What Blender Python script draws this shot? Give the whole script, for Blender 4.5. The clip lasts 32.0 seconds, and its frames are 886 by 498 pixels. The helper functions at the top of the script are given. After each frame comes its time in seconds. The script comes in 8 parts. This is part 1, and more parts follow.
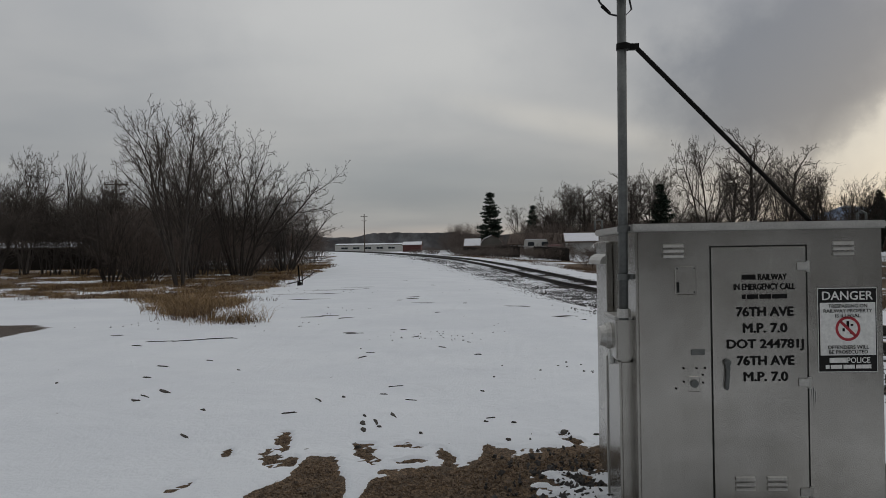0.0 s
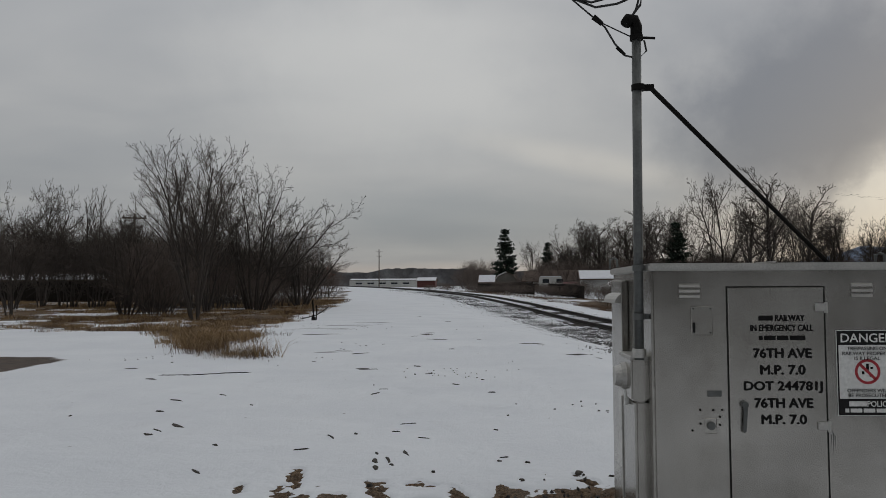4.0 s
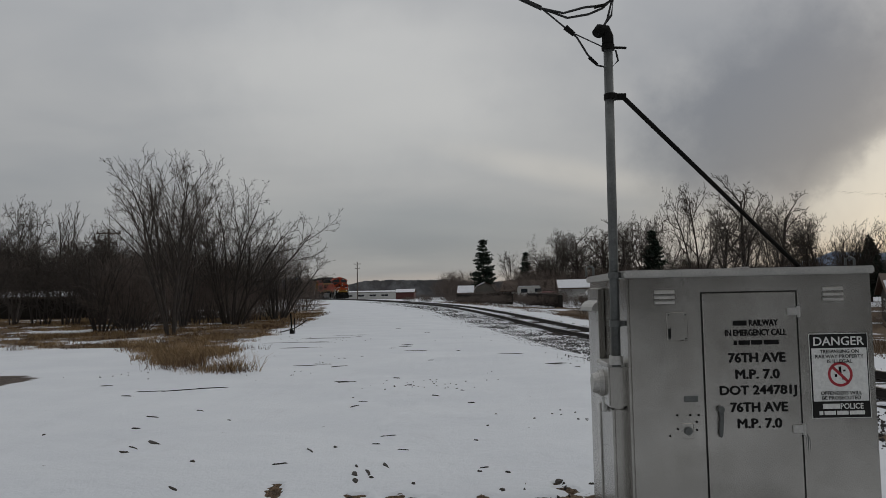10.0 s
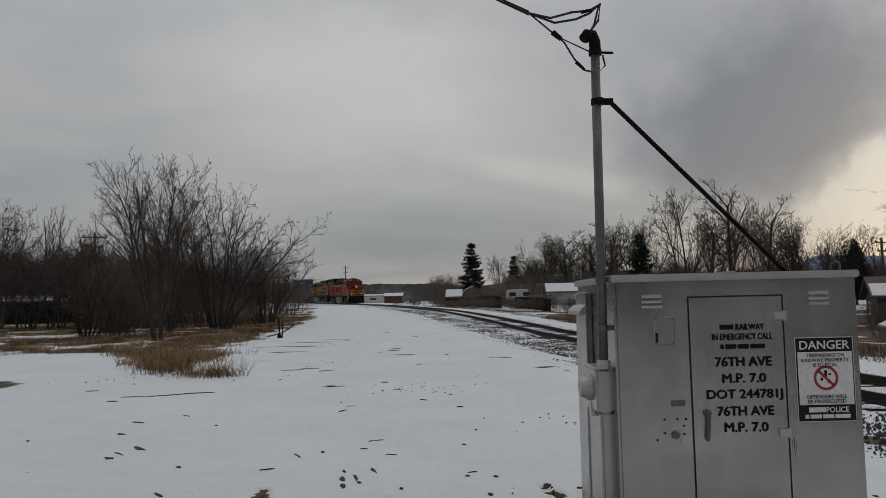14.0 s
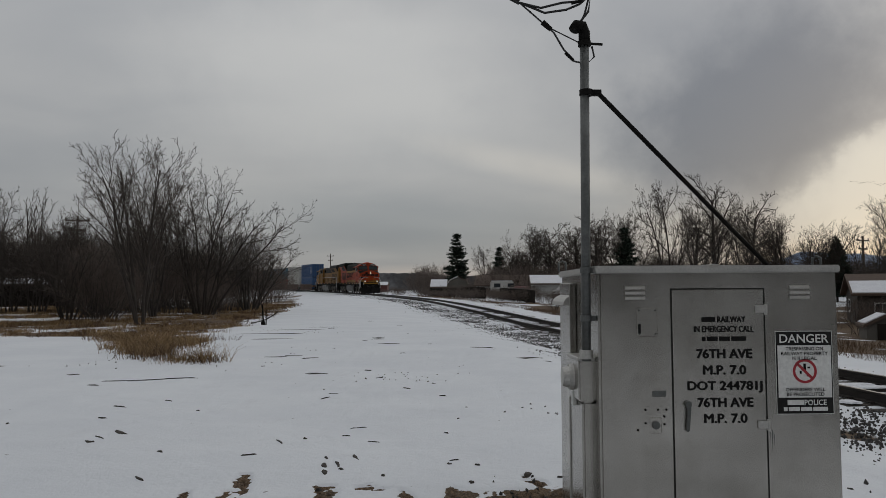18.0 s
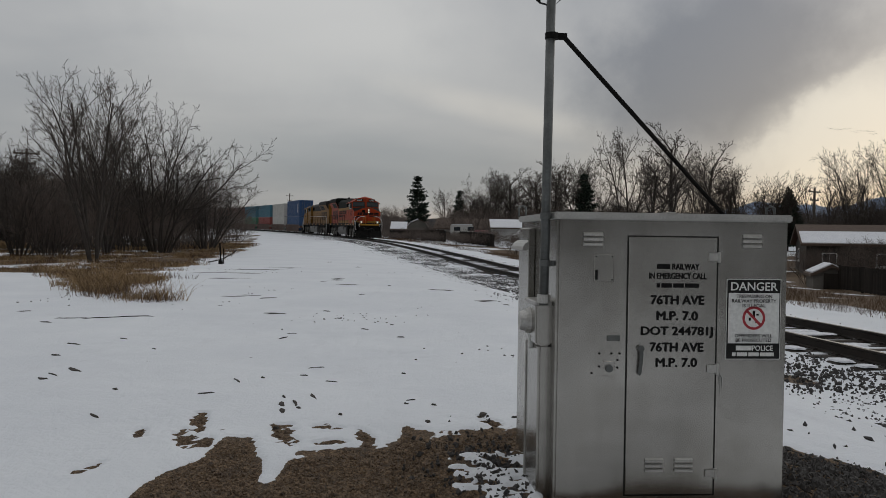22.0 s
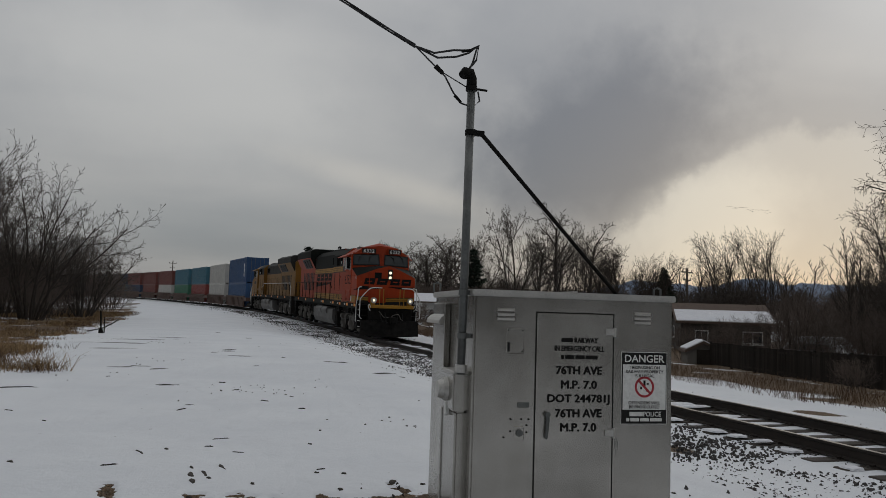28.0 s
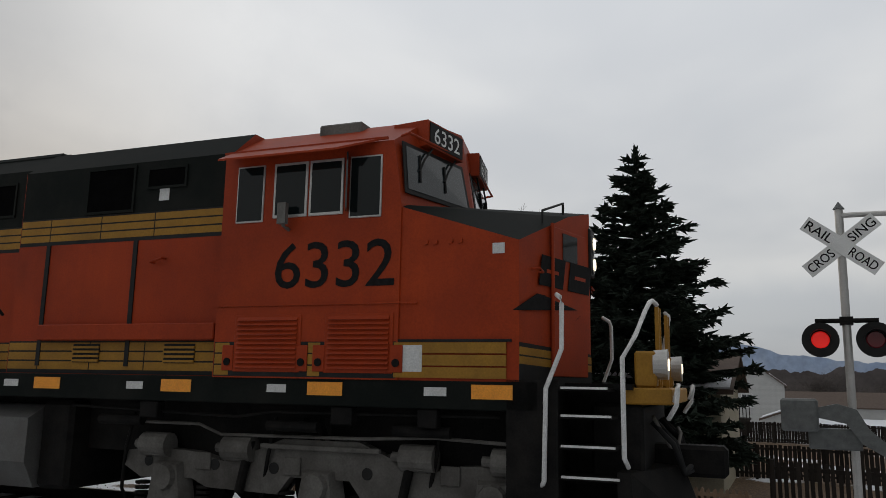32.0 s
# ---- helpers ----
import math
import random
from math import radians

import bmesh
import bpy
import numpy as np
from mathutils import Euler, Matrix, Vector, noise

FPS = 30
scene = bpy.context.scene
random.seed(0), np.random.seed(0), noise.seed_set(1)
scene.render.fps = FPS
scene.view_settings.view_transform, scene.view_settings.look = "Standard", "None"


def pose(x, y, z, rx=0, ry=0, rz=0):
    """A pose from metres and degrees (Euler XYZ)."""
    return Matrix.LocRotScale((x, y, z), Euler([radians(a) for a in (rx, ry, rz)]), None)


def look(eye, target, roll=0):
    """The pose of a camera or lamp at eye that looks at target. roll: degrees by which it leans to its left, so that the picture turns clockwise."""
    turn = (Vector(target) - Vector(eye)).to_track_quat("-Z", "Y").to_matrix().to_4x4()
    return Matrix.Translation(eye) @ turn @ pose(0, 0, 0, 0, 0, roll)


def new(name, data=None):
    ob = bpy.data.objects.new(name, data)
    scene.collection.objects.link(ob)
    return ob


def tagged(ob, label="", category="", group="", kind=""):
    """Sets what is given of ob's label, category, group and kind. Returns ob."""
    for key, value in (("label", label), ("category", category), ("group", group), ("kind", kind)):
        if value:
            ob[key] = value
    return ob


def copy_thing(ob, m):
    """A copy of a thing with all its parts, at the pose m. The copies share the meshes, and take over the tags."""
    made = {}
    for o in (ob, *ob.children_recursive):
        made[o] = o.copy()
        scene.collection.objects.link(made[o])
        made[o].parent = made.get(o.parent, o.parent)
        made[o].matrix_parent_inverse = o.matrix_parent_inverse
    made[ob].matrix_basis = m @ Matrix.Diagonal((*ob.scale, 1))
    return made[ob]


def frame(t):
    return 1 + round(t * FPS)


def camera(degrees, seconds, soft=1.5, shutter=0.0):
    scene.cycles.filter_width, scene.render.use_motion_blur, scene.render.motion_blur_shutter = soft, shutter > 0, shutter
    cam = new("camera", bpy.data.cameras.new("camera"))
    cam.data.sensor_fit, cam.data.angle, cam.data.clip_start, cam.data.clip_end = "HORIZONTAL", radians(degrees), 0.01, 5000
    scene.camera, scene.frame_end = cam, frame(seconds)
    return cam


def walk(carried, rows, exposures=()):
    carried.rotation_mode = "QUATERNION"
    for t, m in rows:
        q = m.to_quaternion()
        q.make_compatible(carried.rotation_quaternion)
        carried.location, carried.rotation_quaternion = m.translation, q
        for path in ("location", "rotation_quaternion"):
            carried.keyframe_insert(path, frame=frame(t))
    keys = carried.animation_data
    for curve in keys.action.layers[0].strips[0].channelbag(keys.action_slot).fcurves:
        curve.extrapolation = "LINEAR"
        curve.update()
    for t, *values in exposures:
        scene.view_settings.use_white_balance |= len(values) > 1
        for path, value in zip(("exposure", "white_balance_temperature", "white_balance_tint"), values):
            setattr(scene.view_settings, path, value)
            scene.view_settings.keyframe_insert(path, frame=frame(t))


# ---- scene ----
cam = camera(59.4, 32.0, soft=0.75)
PATH = [
    (0, (0.053, -0.200, 1.226), (0.004, 1.799, 1.234), -0.9),
    (1, (0.055, -0.206, 1.232), (-0.025, 1.792, 1.273), -0.5),
    (2, (0.053, -0.205, 1.230), (-0.040, 1.791, 1.303), -0.5),
    (3, (0.052, -0.207, 1.231), (-0.039, 1.789, 1.320), -0.4),
    (6, (0.056, -0.206, 1.233), (-0.008, 1.790, 1.348), -0.6),
    (7, (0.059, -0.204, 1.229), (0.006, 1.793, 1.339), -1.0),
    (8, (0.058, -0.209, 1.230), (0.004, 1.787, 1.346), -1.1),
    (9, (0.060, -0.205, 1.230), (0.024, 1.791, 1.352), -1.2),
    (10, (0.060, -0.210, 1.227), (0.031, 1.785, 1.356), -1.2),
    (11, (0.059, -0.210, 1.231), (0.040, 1.785, 1.369), -1.4),
    (12, (0.062, -0.205, 1.230), (0.051, 1.791, 1.368), -1.5),
    (13, (0.062, -0.208, 1.229), (0.057, 1.787, 1.368), -1.2),
    (14, (0.064, -0.204, 1.231), (0.065, 1.791, 1.369), -1.3),
    (17, (0.061, -0.199, 1.232), (0.090, 1.797, 1.348), -1.2),
    (18, (0.062, -0.209, 1.221), (0.100, 1.788, 1.333), -0.3),
    (19, (0.057, -0.192, 1.218), (0.146, 1.805, 1.260), 2.1),
    (20, (0.062, -0.183, 1.220), (0.198, 1.812, 1.203), 1.3),
    (21, (0.064, -0.186, 1.221), (0.234, 1.806, 1.177), 0.9),
    (22, (0.061, -0.200, 1.222), (0.202, 1.795, 1.187), 0.8),
    (23, (0.060, -0.211, 1.223), (0.204, 1.784, 1.219), 0.8),
    (24, (0.058, -0.208, 1.229), (0.245, 1.783, 1.241), 1.2),
    (26.5, (-0.049, -0.417, 1.226), (0.252, 1.558, 1.310), 2.5),
    (27, (-0.118, -0.421, 1.231), (0.207, 1.546, 1.391), 2.9),
    (27.5, (-0.154, -0.432, 1.227), (0.192, 1.527, 1.429), 2.8),
    (28, (-0.151, -0.502, 1.224), (0.265, 1.448, 1.382), 1.8),
    (28.5, (-0.166, -0.536, 1.237), (0.360, 1.385, 1.419), 0.6),
    (29, (-0.172, -0.557, 1.236), (0.403, 1.345, 1.469), 0.2),
    (29.5, (-0.209, -0.561, 1.239), (0.379, 1.329, 1.529), 0.7),
    (30, (-0.227, -0.555, 1.243), (0.487, 1.289, 1.543), 1.1),
    (30.5, (-0.221, -0.549, 1.252), (0.567, 1.262, 1.568), 1.3),
    (31, (-0.098, -0.533, 1.246), (0.884, 1.188, 1.521), 1.0),
    (31.4, (-0.282, -0.602, 1.291), (1.026, 0.872, 1.632), 0.3),
    (31.5, (-0.359, -0.631, 1.310), (1.020, 0.780, 1.635), 0.4),
    (31.6, (-0.436, -0.661, 1.330), (1.024, 0.670, 1.642), 0.5),
    (31.7, (-0.507, -0.687, 1.347), (1.056, 0.516, 1.682), 0.7),
    (31.8, (-0.566, -0.710, 1.362), (1.084, 0.374, 1.680), 0.8),
    (31.9, (-0.605, -0.724, 1.371), (1.135, 0.211, 1.683), 0.9),
    (32, (-0.620, -0.730, 1.375), (1.179, 0.075, 1.713), 1.0),
]
EXPOSURES = [(0, -0.03), (6, -0.1), (13, -0.1), (17, -0.1), (18, -0.12), (20, 0.0), (24, -0.02), (27, -0.18), (28, -0.19), (30, -0.34), (31, -0.25), (31.5, -0.1), (32, 0.05)]
walk(cam, [(t, look(e, g, r)) for t, e, g, r in PATH], EXPOSURES)

# ---- world: overcast evening sky with a warm gap low in the west ----
world = bpy.data.worlds.new("overcast_sky")
scene.world = world
world.use_nodes = True
wt = world.node_tree
wt.nodes.clear()


def node(tree, kind, **values):
    n = tree.nodes.new(kind)
    for key, value in values.items():
        if key in n.inputs:
            n.inputs[key].default_value = value
    return n


def wmath(op, a, b=None):
    n = wt.nodes.new("ShaderNodeMath")
    n.operation = op
    for i, v in enumerate((a, b)):
        if v is None:
            continue
        if isinstance(v, (int, float)):
            n.inputs[i].default_value = v
        else:
            wt.links.new(v, n.inputs[i])
    return n.outputs[0]


def wmix(fac, a, b):
    n = wt.nodes.new("ShaderNodeMix")
    n.data_type = "RGBA"
    for sock, v in ((n.inputs[0], fac), (n.inputs[6], a), (n.inputs[7], b)):
        if isinstance(v, (tuple, float, int)):
            sock.default_value = v if not isinstance(v, tuple) else (*v, 1)
        else:
            wt.links.new(v, sock)
    return n.outputs[2]


def wrange(v, a, b):
    n = wt.nodes.new("ShaderNodeMapRange")
    n.interpolation_type = "SMOOTHSTEP"
    wt.links.new(v, n.inputs[0])
    n.inputs[1].default_value, n.inputs[2].default_value = a, b
    return n.outputs[0]


def toward(az, el):
    a, e = radians(az), radians(el)
    return (math.sin(a) * math.cos(e), math.cos(a) * math.cos(e), math.sin(e))


def wdot(vec, d):
    n = wt.nodes.new("ShaderNodeVectorMath")
    n.operation = "DOT_PRODUCT"
    wt.links.new(vec, n.inputs[0])
    n.inputs[1].default_value = d
    return n.outputs["Value"]


w_dir = wt.nodes.new("ShaderNodeTexCoord").outputs["Generated"]
w_sep = wt.nodes.new("ShaderNodeSeparateXYZ")
wt.links.new(w_dir, w_sep.inputs[0])
w_x, w_y, w_z = w_sep.outputs
w_up = wmath("MAXIMUM", w_z, 0.0)
w_den = wmath("ADD", w_up, 0.16)
w_comb = wt.nodes.new("ShaderNodeCombineXYZ")
wt.links.new(wmath("DIVIDE", w_x, w_den), w_comb.inputs[0])
wt.links.new(wmath("MULTIPLY", wmath("DIVIDE", w_y, w_den), 1.3), w_comb.inputs[1])
w_n1 = node(wt, "ShaderNodeTexNoise", Scale=0.42, Detail=4.0, Roughness=0.45, Distortion=0.5)
wt.links.new(w_comb.outputs[0], w_n1.inputs["Vector"])
w_n2 = node(wt, "ShaderNodeTexNoise", Scale=1.5, Detail=4.0, Roughness=0.45, Distortion=0.3)
wt.links.new(w_comb.outputs[0], w_n2.inputs["Vector"])
w_n3 = node(wt, "ShaderNodeTexNoise", Scale=7.0, Detail=6.0, Roughness=0.55)
wt.links.new(w_dir, w_n3.inputs["Vector"])
w_cloud = wmath("ADD", wmath("MULTIPLY", w_n1.outputs[0], 0.75), wmath("MULTIPLY", w_n2.outputs[0], 0.25))
w_col = wmix(wrange(w_cloud, 0.36, 0.64), (0.29, 0.3, 0.315), (0.4, 0.4, 0.398))
w_up_gain = wmath("ADD", 0.86, wmath("MULTIPLY", w_up, 1.15))
w_az = wmath("MULTIPLY", wmath("ARCTAN2", w_x, w_y), 57.2958)
w_el = wmath("MULTIPLY", wmath("ARCSINE", w_z), 57.2958)
w_n4 = node(wt, "ShaderNodeTexNoise", Scale=22.0, Detail=7.0, Roughness=0.6)
wt.links.new(w_dir, w_n4.inputs["Vector"])
w_jit = wmath("ADD", wmath("MULTIPLY", wmath("SUBTRACT", w_n3.outputs[0], 0.5), 1.1), wmath("MULTIPLY", wmath("SUBTRACT", w_n4.outputs[0], 0.5), 0.5))


def cloud(az, el, wide, high, tilt, inner, outer, torn, amount, colour):
    """One bank or gap of cloud: an ellipse in degrees about a direction, tilted, with a soft or torn edge."""
    global w_col
    a, e = wmath("SUBTRACT", w_az, az), wmath("SUBTRACT", w_el, el)
    c, k = math.cos(radians(tilt)), math.sin(radians(tilt))
    u = wmath("DIVIDE", wmath("ADD", wmath("MULTIPLY", a, c), wmath("MULTIPLY", e, k)), wide)
    v = wmath("DIVIDE", wmath("SUBTRACT", wmath("MULTIPLY", e, c), wmath("MULTIPLY", a, k)), high)
    d = wmath("SQRT", wmath("ADD", wmath("MULTIPLY", u, u), wmath("MULTIPLY", v, v)))
    f = wmath("SUBTRACT", 1.0, wrange(wmath("ADD", d, wmath("MULTIPLY", w_jit, torn)), inner, outer))
    w_col = wmix(wmath("MULTIPLY", f, amount), w_col, colour)


# pale thin cloud high up, grey-blue layer low down, and the streak between them
cloud(-6, 15, 18, 8, -8, 0.2, 1.1, 0.5, 0.6, (0.49, 0.49, 0.48))
cloud(44, 22, 13, 9, 10, 0.2, 1.1, 0.7, 0.45, (0.46, 0.46, 0.458))
cloud(0, 4.6, 17, 3.4, -5, 0.3, 1.1, 0.4, 0.6, (0.24, 0.262, 0.285))
cloud(9, 8.9, 13, 1.5, -13, 0.1, 1.1, 0.35, 0.6, (0.52, 0.5, 0.465))
cloud(20, 4.2, 9, 2.6, -6, 0.2, 1.1, 0.4, 0.55, (0.5, 0.475, 0.43))
# a dark slate bank beside the gap
cloud(21, 18, 19, 10, 8, 0.1, 1.15, 0.9, 0.6, (0.22, 0.233, 0.258))
cloud(23.5, 12.2, 11.5, 7.4, 20, 0.4, 1.15, 0.7, 0.88, (0.138, 0.153, 0.183))
cloud(90, 4.5, 16, 3.8, 0, 0.3, 1.1, 0.5, 0.6, (0.25, 0.27, 0.3))
# the warm gap itself, torn at its edge, yellower toward the horizon
cloud(36.7, 4.0, 12.2, 8.8, 8, 0.88, 1.04, 0.7, 0.92, (0.45, 0.445, 0.425))
cloud(31.5, 6.2, 7.2, 5.4, 12, 0.4, 1.08, 0.9, 0.75, (0.64, 0.618, 0.555))
cloud(31, 1.5, 12, 2.4, 0, 0.2, 1.1, 0.2, 0.6, (0.6, 0.52, 0.4))
cloud(27.5, 2.1, 5, 0.5, -3, 0.3, 1.2, 0.9, 0.6, (0.42, 0.4, 0.38))
# paler warm band along the horizon
cloud(-4, 1.0, 26, 1.1, 0, 0.2, 1.1, 0.3, 0.45, (0.5, 0.43, 0.38))
w_sky = wt.nodes.new("ShaderNodeTexSky")
w_sky.sky_type, w_sky.sun_disc = "NISHITA", False
w_sky.sun_elevation, w_sky.sun_rotation = radians(9), radians(38)
w_bg1 = node(wt, "ShaderNodeBackground", Strength=0.006)
wt.links.new(w_sky.outputs[0], w_bg1.inputs[0])
w_bg2 = wt.nodes.new("ShaderNodeBackground")
wt.links.new(w_col, w_bg2.inputs[0])
# the cloud is thinner toward the low sun and thicker behind the viewer
w_back = wmath("ADD", 0.62, wmath("MULTIPLY", wrange(wdot(w_dir, toward(20, 20)), -0.55, 0.45), 0.43))
w_thin = wmath("ADD", w_back, wmath("MULTIPLY", wrange(wdot(w_dir, toward(78, 25)), 0.75, 0.97), 0.5))
wt.links.new(wmath("MULTIPLY", wmath("MULTIPLY", w_up_gain, 0.96), w_thin), w_bg2.inputs[1])
w_add = wt.nodes.new("ShaderNodeAddShader")
wt.links.new(w_bg1.outputs[0], w_add.inputs[0])
wt.links.new(w_bg2.outputs[0], w_add.inputs[1])
w_out = wt.nodes.new("ShaderNodeOutputWorld")
wt.links.new(w_add.outputs[0], w_out.inputs[0])
sun = new("sun", bpy.data.lights.new("sun", "SUN"))
sun.data.energy, sun.data.angle, sun.data.color = 0.25, radians(30), (1, 0.9, 0.75)
sun.matrix_world = look(Vector(toward(38, 14)) * 80, (0, 0, 0))


# ---- materials ----
def link(m, a, b):
    m.node_tree.links.new(a, b)


def pmat(name, c1, c2, scale=3.0, rough=0.75, metal=0.0, bump=0.15, fine=60.0, stretch=(1, 1, 1), dirt=None, dirt_amount=0.5, dirt_scale=1.2, rnd=0.0, rough2=None, coat=0.0, streak=None):
    """A surface with two colours mixed by large noise, fine grain and relief, and a third colour in stains or in streaks that run down."""
    m = bpy.data.materials.new(name)
    m.use_nodes = True
    t = m.node_tree
    b = t.nodes["Principled BSDF"]
    tc = t.nodes.new("ShaderNodeTexCoord")
    mp = t.nodes.new("ShaderNodeMapping")
    mp.inputs["Scale"].default_value = stretch
    link(m, tc.outputs["Object"], mp.inputs["Vector"])
    n1 = node(t, "ShaderNodeTexNoise", Scale=scale, Detail=5.0, Roughness=0.6)
    n2 = node(t, "ShaderNodeTexNoise", Scale=fine, Detail=3.0, Roughness=0.6)
    link(m, mp.outputs[0], n1.inputs["Vector"])
    link(m, mp.outputs[0], n2.inputs["Vector"])
    r1 = t.nodes.new("ShaderNodeMapRange")
    r1.inputs[1].default_value, r1.inputs[2].default_value = 0.32, 0.68
    link(m, n1.outputs[0], r1.inputs[0])
    mx = t.nodes.new("ShaderNodeMix")
    mx.data_type = "RGBA"
    link(m, r1.outputs[0], mx.inputs[0])
    mx.inputs[6].default_value, mx.inputs[7].default_value = (*c1, 1), (*c2, 1)
    col = mx.outputs[2]
    g = t.nodes.new("ShaderNodeMix")
    g.data_type, g.blend_type = "RGBA", "MULTIPLY"
    g.inputs[0].default_value = 0.35
    gr = t.nodes.new("ShaderNodeMapRange")
    gr.inputs[1].default_value, gr.inputs[2].default_value, gr.inputs[3].default_value, gr.inputs[4].default_value = 0.3, 0.7, 0.55, 1.3
    link(m, n2.outputs[0], gr.inputs[0])
    link(m, col, g.inputs[6])
    link(m, gr.outputs[0], g.inputs[7])
    col = g.outputs[2]
    for spec, st in ((dirt, (1, 1, 1)), (streak, (7, 7, 0.5))):
        if not spec:
            continue
        dm = t.nodes.new("ShaderNodeMapping")
        dm.inputs["Scale"].default_value = st
        link(m, tc.outputs["Object"], dm.inputs["Vector"])
        n3 = node(t, "ShaderNodeTexNoise", Scale=dirt_scale, Detail=7.0, Roughness=0.65)
        link(m, dm.outputs[0], n3.inputs["Vector"])
        r3 = t.nodes.new("ShaderNodeMapRange")
        r3.inputs[1].default_value, r3.inputs[2].default_value, r3.inputs[4].default_value = 0.45, 0.72, dirt_amount
        link(m, n3.outputs[0], r3.inputs[0])
        d = t.nodes.new("ShaderNodeMix")
        d.data_type = "RGBA"
        link(m, r3.outputs[0], d.inputs[0])
        link(m, col, d.inputs[6])
        d.inputs[7].default_value = (*spec, 1)
        col = d.outputs[2]
    if rnd:
        oi = t.nodes.new("ShaderNodeObjectInfo")
        rr = t.nodes.new("ShaderNodeMapRange")
        rr.inputs[3].default_value, rr.inputs[4].default_value = 1 - rnd, 1 + rnd
        link(m, oi.outputs["Random"], rr.inputs[0])
        v = t.nodes.new("ShaderNodeMix")
        v.data_type, v.blend_type = "RGBA", "MULTIPLY"
        v.inputs[0].default_value = 1.0
        link(m, col, v.inputs[6])
        link(m, rr.outputs[0], v.inputs[7])
        col = v.outputs[2]
    link(m, col, b.inputs["Base Color"])
    ro = t.nodes.new("ShaderNodeMapRange")
    ro.inputs[3].default_value, ro.inputs[4].default_value = rough, rough2 if rough2 is not None else min(1.0, rough + 0.15)
    link(m, n1.outputs[0], ro.inputs[0])
    link(m, ro.outputs[0], b.inputs["Roughness"])
    b.inputs["Metallic"].default_value = metal
    b.inputs["Coat Weight"].default_value = coat
    if bump:
        bp = t.nodes.new("ShaderNodeBump")
        bp.inputs["Strength"].default_value, bp.inputs["Distance"].default_value = bump, 0.01
        link(m, n2.outputs[0], bp.inputs["Height"])
        link(m, bp.outputs[0], b.inputs["Normal"])
    return m


def glow(name, color, strength):
    m = bpy.data.materials.new(name)
    m.use_nodes = True
    b = m.node_tree.nodes["Principled BSDF"]
    b.inputs["Base Color"].default_value = (*color, 1)
    b.inputs["Emission Color"].default_value = (*color, 1)
    b.inputs["Emission Strength"].default_value = strength
    b.inputs["Roughness"].default_value = 0.2
    return m


def glass(name, color, rough=0.05):
    m = bpy.data.materials.new(name)
    m.use_nodes = True
    b = m.node_tree.nodes["Principled BSDF"]
    b.inputs["Base Color"].default_value = (*color, 1)
    b.inputs["Roughness"].default_value = rough
    b.inputs["Specular IOR Level"].default_value = 0.6
    return m


SNOW_CAP = pmat("packed_snow", (0.72, 0.73, 0.76), (0.64, 0.65, 0.69), 2.0, 0.8, bump=0.4, fine=14)
# wide light and dark tones paint in reflected sheen, along with smudges and weathering
ALU = pmat("weathered_sheen_aluminium", (0.25, 0.239, 0.218), (0.56, 0.541, 0.503), 1.1, 0.17, 0.88, 0.02, 150, dirt=(0.19, 0.174, 0.146), dirt_amount=0.6, dirt_scale=2.6, rough2=0.33, streak=(0.4, 0.384, 0.352))
ALU_EDGE = pmat("bright_aluminium", (0.42, 0.41, 0.39), (0.52, 0.51, 0.485), 6, 0.4, 0.75, 0.03, 120)
GALV = pmat("galvanised_pipe", (0.1, 0.105, 0.103), (0.16, 0.165, 0.16), 9, 0.45, 0.6, 0.05, 90)
BLACK = pmat("black_paint", (0.012, 0.012, 0.012), (0.022, 0.021, 0.02), 4, 0.5, 0.0, 0.05, 80)
BLACK_IRON = pmat("sooty_iron", (0.007, 0.007, 0.007), (0.016, 0.015, 0.014), 5, 0.6, 0.1, 0.25, 40, dirt=(0.026, 0.023, 0.02), dirt_amount=0.5)
INK = pmat("stencil_ink", (0.005, 0.005, 0.005), (0.014, 0.014, 0.014), 20, 0.6, 0.0, 0.02, 300)
SIGN_WHITE = pmat("sign_white", (0.72, 0.72, 0.7), (0.62, 0.62, 0.6), 5, 0.45, 0.0, 0.0, 80)
SIGN_RED = pmat("sign_red", (0.38, 0.02, 0.03), (0.3, 0.02, 0.03), 5, 0.45, 0.0, 0.0, 80)
WIRE = pmat("black_cable", (0.012, 0.012, 0.013), (0.02, 0.02, 0.02), 10, 0.6, 0, 0.0, 50)
RAIL = pmat("rusty_rail", (0.016, 0.0125, 0.0105), (0.03, 0.022, 0.017), 6, 0.65, 0.3, 0.3, 60, stretch=(1, 0.2, 1))
RAIL_TOP = pmat("worn_rail_head", (0.11, 0.105, 0.1), (0.06, 0.055, 0.05), 6, 0.35, 0.8, 0.05, 60, stretch=(1, 0.1, 1))
TIE = pmat("creosoted_tie", (0.035, 0.028, 0.023), (0.06, 0.05, 0.042), 6, 0.85, 0, 0.5, 40, stretch=(0.3, 3, 1), rnd=0.25)
STONE = pmat("ballast_stone", (0.03, 0.028, 0.027), (0.085, 0.079, 0.075), 9.0, 0.9, 0, 0.4, 30)
ORANGE = pmat("orange_paint", (0.28, 0.031, 0.0055), (0.36, 0.044, 0.007), 0.8, 0.45, 0.0, 0.02, 50, dirt=(0.12, 0.014, 0.004), dirt_amount=0.6, dirt_scale=0.7, rough2=0.6, streak=(0.25, 0.03, 0.008))
YELLOW = pmat("dull_yellow_paint", (0.35, 0.18, 0.025), (0.29, 0.145, 0.02), 1.5, 0.45, 0.0, 0.03, 50, dirt=(0.14, 0.075, 0.02), dirt_amount=0.6)
